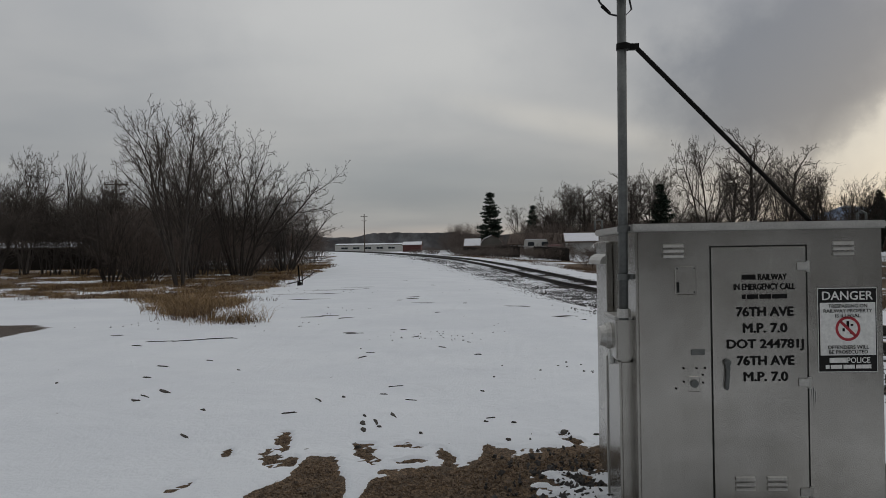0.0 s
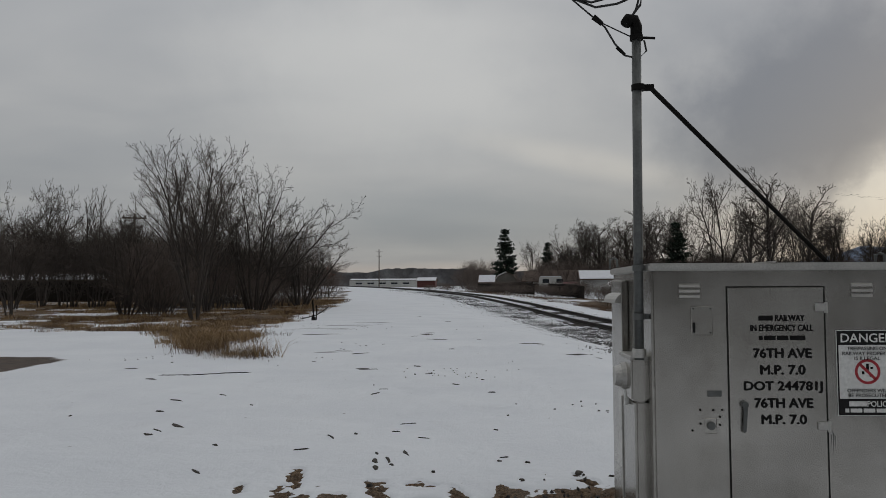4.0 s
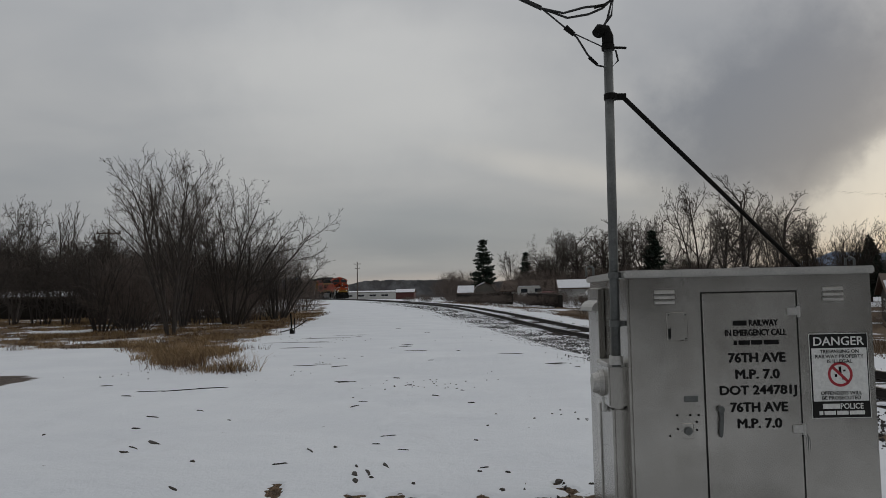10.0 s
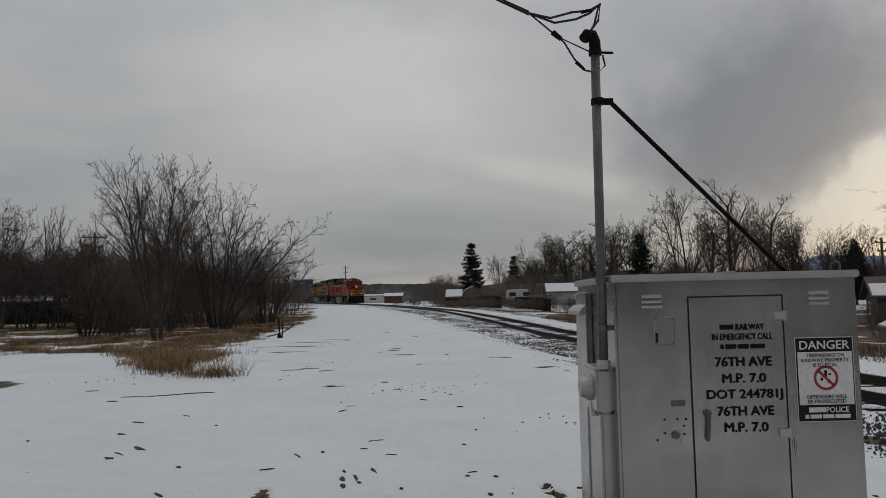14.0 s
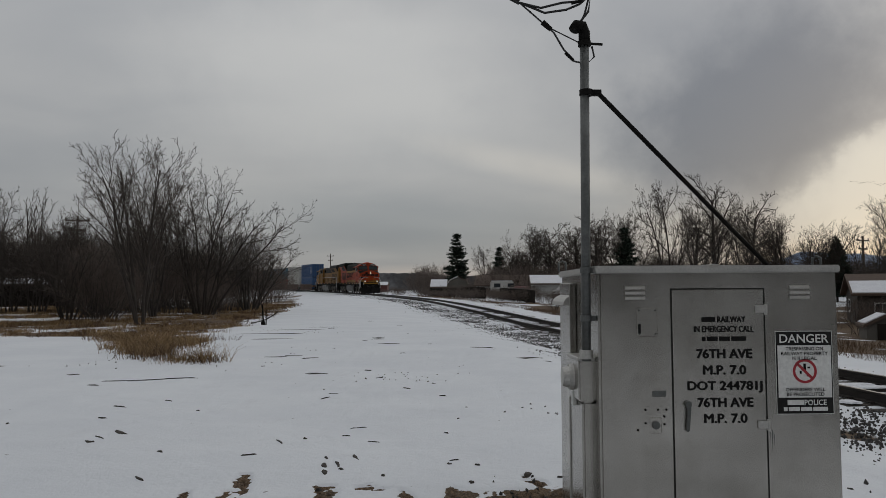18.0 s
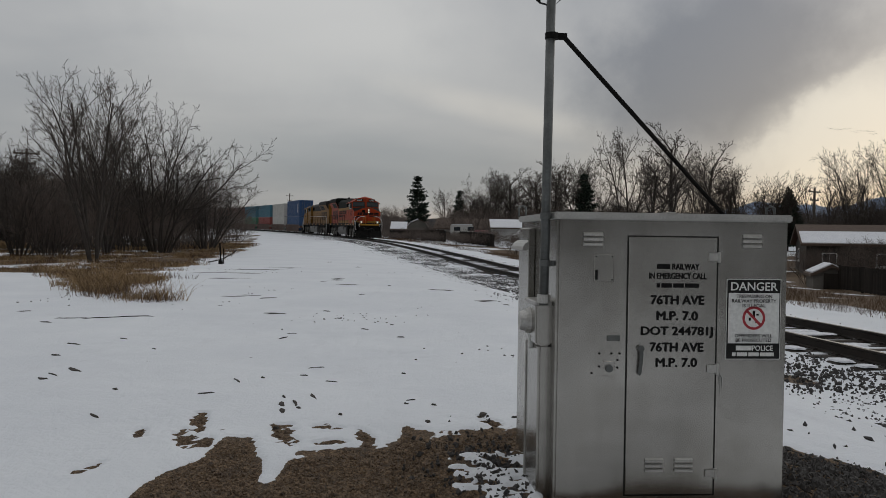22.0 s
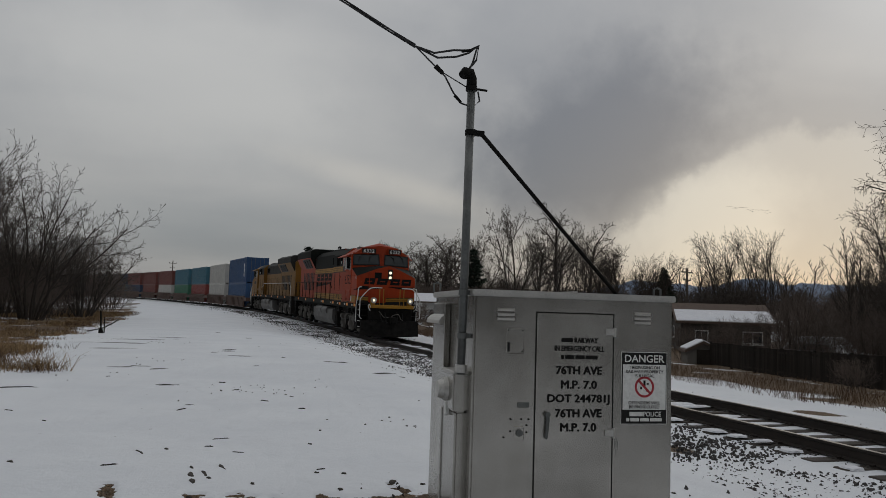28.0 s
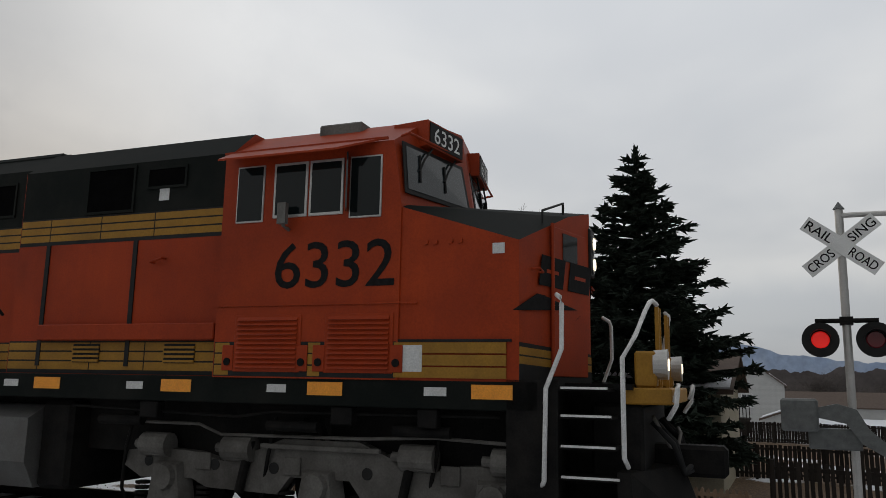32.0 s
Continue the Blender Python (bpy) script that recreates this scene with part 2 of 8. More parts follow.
ARMOUR = pmat("armour_yellow", (0.2, 0.095, 0.015), (0.15, 0.075, 0.015), 0.9, 0.45, 0.0, 0.03, 50, dirt=(0.2, 0.11, 0.03), dirt_amount=0.6)
DARK_GREEN = pmat("dark_green_paint", (0.007, 0.009, 0.008), (0.012, 0.014, 0.012), 1.2, 0.6, 0.0, 0.03, 50, dirt=(0.026, 0.024, 0.021), dirt_amount=0.4)
HARBOR = pmat("grey_roof_paint", (0.035, 0.035, 0.033), (0.025, 0.024, 0.023), 1.0, 0.55, 0, 0.05, 50)
TRUCK_GREY = pmat("dusty_grey_casting", (0.1, 0.094, 0.086), (0.18, 0.172, 0.157), 2.0, 0.7, 0.1, 0.25, 40, dirt=(0.045, 0.04, 0.035), dirt_amount=0.8)
TANK_GREY = pmat("grey_tank_paint", (0.125, 0.123, 0.118), (0.09, 0.088, 0.084), 1.2, 0.5, 0.1, 0.05, 50, dirt=(0.08, 0.07, 0.06), dirt_amount=0.6)
RAIL_WHITE = pmat("white_handrail_paint", (0.72, 0.72, 0.7), (0.55, 0.55, 0.53), 5, 0.4, 0, 0.03, 60)
REFLECT = pmat("orange_reflector", (0.85, 0.32, 0.02), (0.75, 0.27, 0.02), 6, 0.35, 0, 0.0, 60)
LABEL = pmat("white_label", (0.6, 0.6, 0.58), (0.5, 0.5, 0.48), 8, 0.5, 0, 0.0, 60)
CAB_GLASS = glass("tinted_cab_glass", (0.006, 0.009, 0.009))
CAB_GLASS.node_tree.nodes["Principled BSDF"].inputs["Specular IOR Level"].default_value = 0.25
# near-black without gloss: the shade of the recessed intakes, painted as colour
VOID = pmat("recess_shade_mesh", (0.002, 0.002, 0.002), (0.004, 0.004, 0.004), 8, 0.9, 0.0, 0.2, 200)
VOID.node_tree.nodes["Principled BSDF"].inputs["Specular IOR Level"].default_value = 0.02
SCREEN_GLASS = glass("windscreen_glass", (0.022, 0.028, 0.03), 0.12)
HOUSE_GLASS = glass("window_glass", (0.03, 0.035, 0.04))
HEADLAMP = glow("lit_headlamp", (1.0, 0.86, 0.62), 1.3)
RED_LAMP = glow("lit_red_lamp", (0.9, 0.02, 0.015), 0.32)
RED_DARK = glass("unlit_red_lens", (0.12, 0.008, 0.012), 0.15)
BARK = pmat("grey_brown_bark", (0.034, 0.027, 0.023), (0.06, 0.049, 0.042), 3, 0.9, 0, 0.4, 40)
TWIG = pmat("bare_twigs", (0.05, 0.04, 0.034), (0.078, 0.063, 0.053), 2, 0.9, 0, 0.0, 20, rnd=0.2)
THICKET = pmat("reddish_twigs", (0.095, 0.073, 0.062), (0.145, 0.115, 0.098), 2, 0.9, 0, 0.0, 20, rnd=0.15)
NEEDLES = pmat("spruce_needles", (0.014, 0.024, 0.016), (0.026, 0.042, 0.027), 1.5, 0.85, 0, 0.0, 20)
GRASS = pmat("dry_grass", (0.19, 0.12, 0.056), (0.33, 0.222, 0.112), 1.6, 0.9, 0, 0.0, 10)
GRASS_RED = pmat("russet_weeds", (0.06, 0.036, 0.021), (0.13, 0.078, 0.042), 0.6, 0.9, 0, 0.0, 10)
DEBRIS = pmat("wet_dead_leaves", (0.03, 0.026, 0.022), (0.055, 0.046, 0.038), 4, 0.9, 0, 0.3, 60)
FENCE_WOOD = pmat("weathered_fence_wood", (0.019, 0.016, 0.014), (0.033, 0.028, 0.024), 2, 0.85, 0, 0.3, 40, stretch=(3, 3, 0.4), rnd=0.3)
PICKET = pmat("bare_cedar", (0.17, 0.115, 0.075), (0.23, 0.16, 0.105), 2, 0.85, 0, 0.3, 40, stretch=(3, 3, 0.4), rnd=0.25)
SIDING = pmat("tan_siding_paint", (0.44, 0.4, 0.295), (0.385, 0.35, 0.258), 1.0, 0.7, 0, 0.1, 30, rnd=0.05)
SIDING_WHITE = pmat("white_siding_paint", (0.5, 0.495, 0.475), (0.42, 0.415, 0.4), 1.0, 0.7, 0, 0.1, 30, rnd=0.05)
SIDING_GREY = pmat("grey_brown_wall", (0.15, 0.138, 0.122), (0.11, 0.102, 0.09), 1.0, 0.8, 0, 0.1, 30)
WALL_BROWN = pmat("dim_brown_wall", (0.06, 0.053, 0.046), (0.045, 0.04, 0.035), 1.0, 0.85, 0, 0.1, 30)
ROOF = pmat("brown_shingles", (0.085, 0.058, 0.045), (0.11, 0.08, 0.062), 3, 0.9, 0, 0.5, 25)
BRICK_RED = pmat("dull_red_wall", (0.11, 0.04, 0.034), (0.085, 0.033, 0.03), 2, 0.85, 0, 0.2, 30)
TRIM = pmat("white_trim", (0.66, 0.66, 0.64), (0.58, 0.58, 0.56), 3, 0.6, 0, 0.0, 60)
RUBBER = pmat("tyre_rubber", (0.015, 0.015, 0.015), (0.025, 0.025, 0.025), 8, 0.85, 0, 0.1, 60)
GRAVEL = pmat("brown_wet_gravel", (0.04, 0.026, 0.017), (0.23, 0.155, 0.095), 24.0, 0.7, 0, 0.3, 90)
# grimy or matt paint throws back little of the sky
for dull, gloss in ((ORANGE, 0.18), (YELLOW, 0.18), (ARMOUR, 0.18), (DARK_GREEN, 0.06), (BLACK_IRON, 0.06), (HARBOR, 0.08), (TRUCK_GREY, 0.12), (INK, 0.1), (BLACK, 0.15), (FENCE_WOOD, 0.1), (RUBBER, 0.15)):
    dull.node_tree.nodes["Principled BSDF"].inputs["Specular IOR Level"].default_value = gloss
WOOD_POLE = pmat("pole_wood", (0.07, 0.055, 0.045), (0.1, 0.08, 0.065), 3, 0.9, 0, 0.3, 30, stretch=(4, 4, 0.4))


# ---- mesh helpers ----
def box(bm, x0, y0, z0, x1, y1, z1):
    m = Matrix.Translation(((x0 + x1) / 2, (y0 + y1) / 2, (z0 + z1) / 2)) @ Matrix.Diagonal((abs(x1 - x0), abs(y1 - y0), abs(z1 - z0), 1))
    return bmesh.ops.create_cube(bm, size=1, matrix=m)["verts"]


def bbox(c, bevel=0.0, seg=1):
    bm = bmesh.new()
    box(bm, *c)
    if bevel:
        bmesh.ops.bevel(bm, geom=bm.edges[:], offset=bevel, segments=seg, affect="EDGES", clamp_overlap=True)
    return bm


def cyl(bm, p, q, r, r2=None, sides=12):
    p, q = Vector(p), Vector(q)
    d = q - p
    m = Matrix.Translation((p + q) / 2) @ d.to_track_quat("Z", "Y").to_matrix().to_4x4()
    return bmesh.ops.create_cone(bm, cap_ends=True, segments=sides, radius1=r, radius2=r if r2 is None else r2, depth=d.length, matrix=m)["verts"]


def tube(bm, pts, r, sides=8):
    """A bent pipe through the points."""
    pts = [Vector(p) for p in pts]
    rings = []
    for i, p in enumerate(pts):
        d = (pts[min(i + 1, len(pts) - 1)] - pts[max(i - 1, 0)]).normalized()
        a = d.cross(Vector((0.31, 0.17, 0.93)) if abs(d.z) < 0.9 else Vector((0.98, 0.2, 0.1))).normalized()
        b = d.cross(a)
        rings.append([bm.verts.new(p + (a * math.cos(2 * math.pi * k / sides) + b * math.sin(2 * math.pi * k / sides)) * r) for k in range(sides)])
    for u, v in zip(rings, rings[1:]):
        for k in range(sides):
            bm.faces.new((u[k], u[(k + 1) % sides], v[(k + 1) % sides], v[k]))
    bm.faces.new(rings[0][::-1])
    bm.faces.new(rings[-1])


def prism(bm, outline, axis, a, b):
    """An outline of (u, v) pushed from a to b along the axis: x takes (y, z), y takes (x, z), z takes (x, y)."""
    def at(u, v, w):
        return {"x": (w, u, v), "y": (u, w, v), "z": (u, v, w)}[axis]
    lo = [bm.verts.new(at(u, v, a)) for u, v in outline]
    hi = [bm.verts.new(at(u, v, b)) for u, v in outline]
    n = len(outline)
    for i in range(n):
        bm.faces.new((lo[i], lo[(i + 1) % n], hi[(i + 1) % n], hi[i]))
    bm.faces.new(lo[::-1])
    bm.faces.new(hi)
    bmesh.ops.recalc_face_normals(bm, faces=bm.faces[:])


def hull(bm, pts):
    vs = [bm.verts.new(p) for p in pts]
    bmesh.ops.convex_hull(bm, input=vs)


def part(name, bm, material, parent=None, label="", smooth=False):
    me = bpy.data.meshes.new(name)
    bm.to_mesh(me)
    bm.free()
    me.materials.append(material)
    if smooth:
        me.polygons.foreach_set("use_smooth", [True] * len(me.polygons))
    ob = new(name, me)
    ob.parent = parent
    if label:
        ob["label"] = label
    return ob


def share(name, me, parent, m, label=""):
    ob = new(name, me)
    ob.parent = parent
    ob.matrix_basis = m
    if label:
        ob["label"] = label
    return ob


def mesh_of(name, verts, faces, material):
    me = bpy.data.meshes.new(name)
    me.from_pydata(verts, [], faces)
    me.materials.append(material)
    return me


def thing(name, label, category, group="", kind="", m=None):
    ob = new(name)
    ob.empty_display_size = 0.2
    if m is not None:
        ob.matrix_basis = m
    return tagged(ob, label, category, group, kind)


def lettering(name, text, height, material, parent, m, width=None, depth=0.0015, label="", bold=0.0):
    """Flat letters of a cap height, centred on the pose m, whose x runs along the line and y up."""
    cu = bpy.data.curves.new(name, "FONT")
    cu.body, cu.align_x, cu.align_y, cu.size = text, "CENTER", "CENTER", 1.0
    cu.extrude, cu.resolution_u = 0.0, 3
    ob = bpy.data.objects.new(name, cu)
    scene.collection.objects.link(ob)
    bpy.context.view_layer.update()
    me = bpy.data.meshes.new_from_object(ob.evaluated_get(bpy.context.evaluated_depsgraph_get()))
    bpy.data.objects.remove(ob)
    co = np.empty(len(me.vertices) * 3)
    me.vertices.foreach_get("co", co)
    co = co.reshape(-1, 3)
    lo, hi = co.min(0), co.max(0)
    s = height / (hi[1] - lo[1])
    sx = s if width is None else width / (hi[0] - lo[0])
    co[:, 0] = (co[:, 0] - (lo[0] + hi[0]) / 2) * sx
    co[:, 1] = (co[:, 1] - (lo[1] + hi[1]) / 2) * s
    co[:, 2] = depth
    me.vertices.foreach_set("co", co.ravel())
    if bold:
        # thicker strokes: the outline laid over itself, shifted a little each way
        faces = [tuple(p.vertices) for p in me.polygons]
        verts, polys = [], []
        for k, (dx, dy) in enumerate(((0, 0), (bold, 0), (-bold, 0), (0, bold * 0.7), (0, -bold * 0.7))):
            o = len(verts)
            verts += [(x + dx * s, y + dy * s, z + k * 0.00012) for x, y, z in co.tolist()]
            polys += [tuple(o + i for i in f) for f in faces]
        me = bpy.data.meshes.new(name)
        me.from_pydata(verts, [], polys)
    me.materials.clear()
    me.materials.append(material)
    me.name = name
    return share(name, me, parent, m, label)


# ---- the lie of the land ----
TRACK_X, TRACK_Y, TRACK_R = 8.4, -20.0, 560.0


def smooth(a, b, v):
    u = min(max((v - a) / (b - a), 0.0), 1.0)
    return u * u * (3 - 2 * u)


def track_z(y):
    return -0.3 + 0.4 * smooth(25, 80, y) + 0.0125 * max(0.0, y - 38)


def track(s, side=0.0, z=0.0):
    """Place and heading in degrees at s metres along the bend; side is to the right when looking along it. z counts from the rail heads."""
    a = max(s, 0.0) / TRACK_R
    y = TRACK_Y + TRACK_R * math.sin(a) + min(s, 0.0)
    x = TRACK_X - TRACK_R * (1 - math.cos(a))
    return Vector((x + side * math.cos(a), y + side * math.sin(a), track_z(y) + z)), math.degrees(a)


def off_track(x, y):
    """Metres to the right of the track's middle line."""
    if y < TRACK_Y:
        return x - TRACK_X
    return math.hypot(x - TRACK_X + TRACK_R, y - TRACK_Y) - TRACK_R


def height(x, y):
    d = off_track(x, y)
    bed = track_z(y) - 0.188
    if d < 0:
        z = bed + (0.0 - bed) * smooth(2.1, 6.2 + 0.14 * max(0.0, y - 30), -d)
        return z + 0.15 * smooth(40, 120, y) * smooth(6, 14, -d)
    near = 1 - smooth(45, 85, y)
    low = (-1.45 + 0.7 * smooth(5, 16, y)) * near + (0.05 + 0.007 * max(0.0, y - 30)) * (1 - near)
    z = bed + (low - bed) * smooth(2.1, 9.0, d)
    return z - 0.35 * near * smooth(9, 15, d)


def wobble(x, y, s, seed=0.0):
    return noise.noise(Vector((x * s + seed, y * s - seed, seed * 1.7)))


def spread(fine):
    """Grid lines: (from, to, step) stretches, and ever wider steps out to the horizon on both sides."""
    out = []
    for a, b, st in fine:
        n = max(1, round((b - a) / st))
        out += [a + (b - a) * i / n for i in range(n)]
    out.append(fine[-1][1])
    step, v = 3.0, out[-1]
    while v < 2600:
        v += step
        out.append(v)
        step *= 1.5
    step, v = 3.0, out[0]
    while v > -2600:
        v -= step
        out.insert(0, v)
        step *= 1.5
    return out


def grass_side(x, y):
    """Metres inside the weedy ground beyond the snow field (positive inside)."""
    edge = [(13.2, -4.1), (17, -5.6), (24.4, -6.8), (42.3, -9.1), (75, -13.0), (133, -21.5), (200, -46), (260, -80)]
    if y < 13.2:
        return -1.0
    for (ya, xa), (yb, xb) in zip(edge, edge[1:]):
        if ya <= y <= yb:
            a = xa + (xb - xa) * (y - ya) / (yb - ya) - x
            break
    else:
        return -1.0
    front = [(0.0, 13.2), (-4.1, 13.2), (-6.0, 15.4), (-7.8, 19.2), (-10.4, 22.6), (-14.0, 23.0), (-30.0, 25.0), (-200.0, 40.0)]
    for (xa, ya), (xb, yb) in zip(front, front[1:]):
        if xb <= x <= xa:
            return min(a, (y - ya - (yb - ya) * (xa - x) / (xa - xb)) * 0.6)
    return a


PATCH_EDGE = ((-1.12, 3.5), (-1.04, 3.82), (-0.93, 4.02), (-0.9, 4.46), (-0.74, 4.5), (-0.68, 4.3), (-0.59, 3.95), (-0.55, 3.62), (-0.49, 3.66), (-0.45, 4.08), (-0.3, 4.16), (0.03, 4.22), (0.11, 4.33), (0.17, 4.66), (0.35, 4.54), (0.6, 4.63), (0.87, 4.7), (1.8, 4.75), (2.3, 4.62), (2.9, 4.3), (3.4, 3.9))
FOOTMARKS = ((-1.15, 4.88, 0.28, 0.05, -1.36), (-1.13, 4.45, 0.224, 0.055, -1.20), (-0.57, 4.58, 0.258, 0.06, -1.31), (-0.34, 4.71, 0.084, 0.05, -1.24), (-0.27, 4.35, 0.09, 0.06, 0.00), (-0.06, 4.41, 0.213, 0.04, -1.39), (-1.43, 4.6, 0.112, 0.03, -1.29), (-1.47, 3.9, 0.1, 0.035, 1.30), (-1, 4.36, 0.112, 0.05, -1.24), (-0.24, 4.66, 0.05, 0.03, 0.30), (0.7, 5, 0.0784, 0.03, -1.39), (0.75, 4.82, 0.0896, 0.05, -1.09))


def patch(x, y):
    """How much bare gravel shows (0 at the edge of the snow): beside the cabinet, torn into tongues that run away from the road, with melted footmarks beyond."""
    edge = -9.0
    for (xa, ya), (xb, yb) in zip(PATCH_EDGE, PATCH_EDGE[1:]):
        if xa <= x <= xb:
            edge = ya + (yb - ya) * (x - xa) / (xb - xa)
    torn = 0.11 * wobble(x, y, 6.0, 9.1) + 0.1 * wobble(x, y, 15.0, 2.1) + 0.06 * wobble(x, y, 34.0, 7.7)
    g = min(max(-1.0, edge - y + torn) * 3.0, 0.7)
    # snow stays banked against the cabinet's left side, pierced by stones
    bank = math.exp(-(((x - 0.66) / 0.26) ** 4 + ((y - 3.72) / 0.42) ** 4))
    g -= bank * (1.3 + 2.0 * wobble(x, y, 9.0, 1.3) + 2.2 * wobble(x, y, 19.0, 5.3))
    for px, py, L, W, a in FOOTMARKS:
        c, k = math.cos(a), math.sin(a)
        u, v = ((x - px) * c + (y - py) * k) / (L * 1.1), ((y - py) * c - (x - px) * k) / (W * 1.2)
        d = u * u + v * v
        if d < 6:
            g = max(g, 0.7 - 0.75 * d + 1.0 * wobble(x, y, 11.0, 4.0) + 0.7 * wobble(x, y, 27.0, 6.0))
    return min(max(g, -1.0), 1.0)


gx = spread([(-30, -4.5, 0.6), (-4.5, -1.7, 0.1), (-1.7, 1.0, 0.026), (1.0, 3.6, 0.05), (3.6, 12, 0.2), (12, 40, 0.8)])
gy = spread([(-6, 2.6, 0.8), (2.6, 3.4, 0.1), (3.4, 5.2, 0.026), (5.2, 6.2, 0.06), (6.2, 12, 0.12), (12, 40, 0.45), (40, 130, 1.8)])
verts, cover = [], []
for y in gy:
    for x in gx:
        z = height(x, y) if abs(x) < 400 and -60 < y < 400 else (0.0 if x < 0 else -1.2)
        d = off_track(x, y) if -80 < x < 60 and -40 < y < 260 else 99
        bare = litter = dirt = 0.0
        if -5 < x < 9 and 1 < y < 8:
            bare = min(max(patch(x, y) * 1.6 + 0.5, 0), 1) * smooth(2.95, 3.35, y + 0.2 * wobble(x, y, 2.0, 4.4))
        if -30 < y < 140 and abs(d) < 9:
            shoulder = math.exp(-((abs(d) - 2.7) / 0.9) ** 2)
            bare = max(bare, min(1.0, shoulder * (0.2 + 0.8 * wobble(x, y, 0.9, 2.0))))
        gs = grass_side(x, y) if x > -90 and y < 260 else -1
        if gs > -0.6:
            litter = min(max(0.46 + 1.3 * wobble(x, y, 0.5, 5.0) + 0.5 * wobble(x, y, 0.13, 7.0), 0), 1) * smooth(-0.6, 0.8, gs)
        if 4.2 < d < 40 and -25 < y < 120:
            litter = max(litter, smooth(4.2, 5.8, d) * min(max(0.45 + 0.4 * smooth(6.0, 8.0, d) * (1 - smooth(60, 85, y)) - 0.25 * smooth(60, 80, y) + 1.3 * wobble(x, y, 0.55, 8.0), 0), 1))
        if -16 < x < -6.2 and 8 < y < 16:
            dirt = smooth(0.3, -0.3, abs(y - (10.6 + (-6.6 - x) * 0.05) - 1.85 + 0.2 * wobble(x, y, 1.0, 1.0)) - 1.5) * smooth(-6.8, -7.6, x + 0.12 * (y - 11) - 0.3 * wobble(x, y, 1.5, 6.0))
        lift = 0.035 * wobble(x, y, 0.35) + 0.012 * wobble(x, y, 1.6, 2.2)
        if abs(x) < 60 and abs(y) < 150:
            z += lift - 0.03 * bare - 0.02 * dirt + 0.006 * wobble(x, y, 6.0, 3.0)
        verts.append((x, y, z))
        cover.append((bare, litter, dirt, 1.0))
w = len(gx)
faces = [(j * w + i, j * w + i + 1, (j + 1) * w + i + 1, (j + 1) * w + i) for j in range(len(gy) - 1) for i in range(w - 1)]


def ground_material():
    m = bpy.data.materials.new("snowy_ground")
    m.use_nodes = True
    t = m.node_tree
    b = t.nodes["Principled BSDF"]
    tc = t.nodes.new("ShaderNodeTexCoord")

    def noi(scale, detail=6.0, rough=0.6, stretch=(1, 1, 1)):
        mp = t.nodes.new("ShaderNodeMapping")
        mp.inputs["Scale"].default_value = stretch
        link(m, tc.outputs["Object"], mp.inputs["Vector"])
        n = node(t, "ShaderNodeTexNoise", Scale=scale, Detail=detail, Roughness=rough)
        link(m, mp.outputs[0], n.inputs["Vector"])
        return n.outputs[0]

    def rng(v, a, b2, c=0.0, d=1.0):
        n = t.nodes.new("ShaderNodeMapRange")
        n.interpolation_type = "SMOOTHSTEP"
        link(m, v, n.inputs[0])
        n.inputs[1].default_value, n.inputs[2].default_value, n.inputs[3].default_value, n.inputs[4].default_value = a, b2, c, d
        return n.outputs[0]

    def mixc(f, a, c):
        n = t.nodes.new("ShaderNodeMix")
        n.data_type = "RGBA"
        for sock, v in ((n.inputs[0], f), (n.inputs[6], a), (n.inputs[7], c)):
            if isinstance(v, tuple):
                sock.default_value = (*v, 1)
            else:
                link(m, v, sock)
        return n.outputs[2]

    def add(a, c, k=1.0):
        n = t.nodes.new("ShaderNodeMath")
        n.operation = "MULTIPLY_ADD"
        link(m, c, n.inputs[0])
        n.inputs[1].default_value = k
        link(m, a, n.inputs[2])
        return n.outputs[0]

    at = t.nodes.new("ShaderNodeAttribute")
    at.attribute_name = "cover"
    sp = t.nodes.new("ShaderNodeSeparateColor")
    link(m, at.outputs["Color"], sp.inputs[0])
    fine, mid, big = noi(26), noi(5), noi(0.5)
    snow = mixc(rng(big, 0.3, 0.7), (0.735, 0.757, 0.785), (0.68, 0.703, 0.738))
    snow = mixc(rng(noi(2.2, 8.0, 0.7, (1, 0.45, 1)), 0.52, 0.8, 0.0, 0.35), snow, (0.57, 0.57, 0.6))
    # specks of dead leaf that lie in the crust
    snow = mixc(rng(noi(9.0, 2.0, 0.5), 0.76, 0.79, 0.0, 0.8), snow, (0.09, 0.075, 0.06))
    gravel = mixc(rng(noi(60, 4.0, 0.75), 0.36, 0.66), (0.034, 0.022, 0.014), (0.21, 0.14, 0.082))
    gravel = mixc(rng(mid, 0.4, 0.7, 0.0, 0.5), gravel, (0.06, 0.05, 0.042))
    lit = mixc(rng(noi(11, 6.0, 0.7), 0.35, 0.65), (0.065, 0.043, 0.027), (0.15, 0.1, 0.058))
    f1 = rng(add(sp.outputs[0], fine, 0.35), 0.64, 0.7)
    f2 = rng(add(sp.outputs[1], noi(7, 7.0, 0.7), 0.9), 0.78, 0.95)
    f3 = rng(add(sp.outputs[2], mid, 0.3), 0.55, 0.75)
    col = mixc(f2, snow, lit)
    col = mixc(f3, col, mixc(rng(mid, 0.35, 0.65), (0.06, 0.048, 0.04), (0.1, 0.075, 0.06)))
    col = mixc(f1, col, gravel)
    link(m, col, b.inputs["Base Color"])
    b.inputs["Roughness"].default_value = 0.85
    b.inputs["Specular IOR Level"].default_value = 0.25
    h = add(add(fine, noi(90, 3.0, 0.6), 0.5), noi(3.0, 6.0, 0.6), 2.0)
    bp = t.nodes.new("ShaderNodeBump")
    bp.inputs["Strength"].default_value, bp.inputs["Distance"].default_value = 0.45, 0.03
    link(m, h, bp.inputs["Height"])
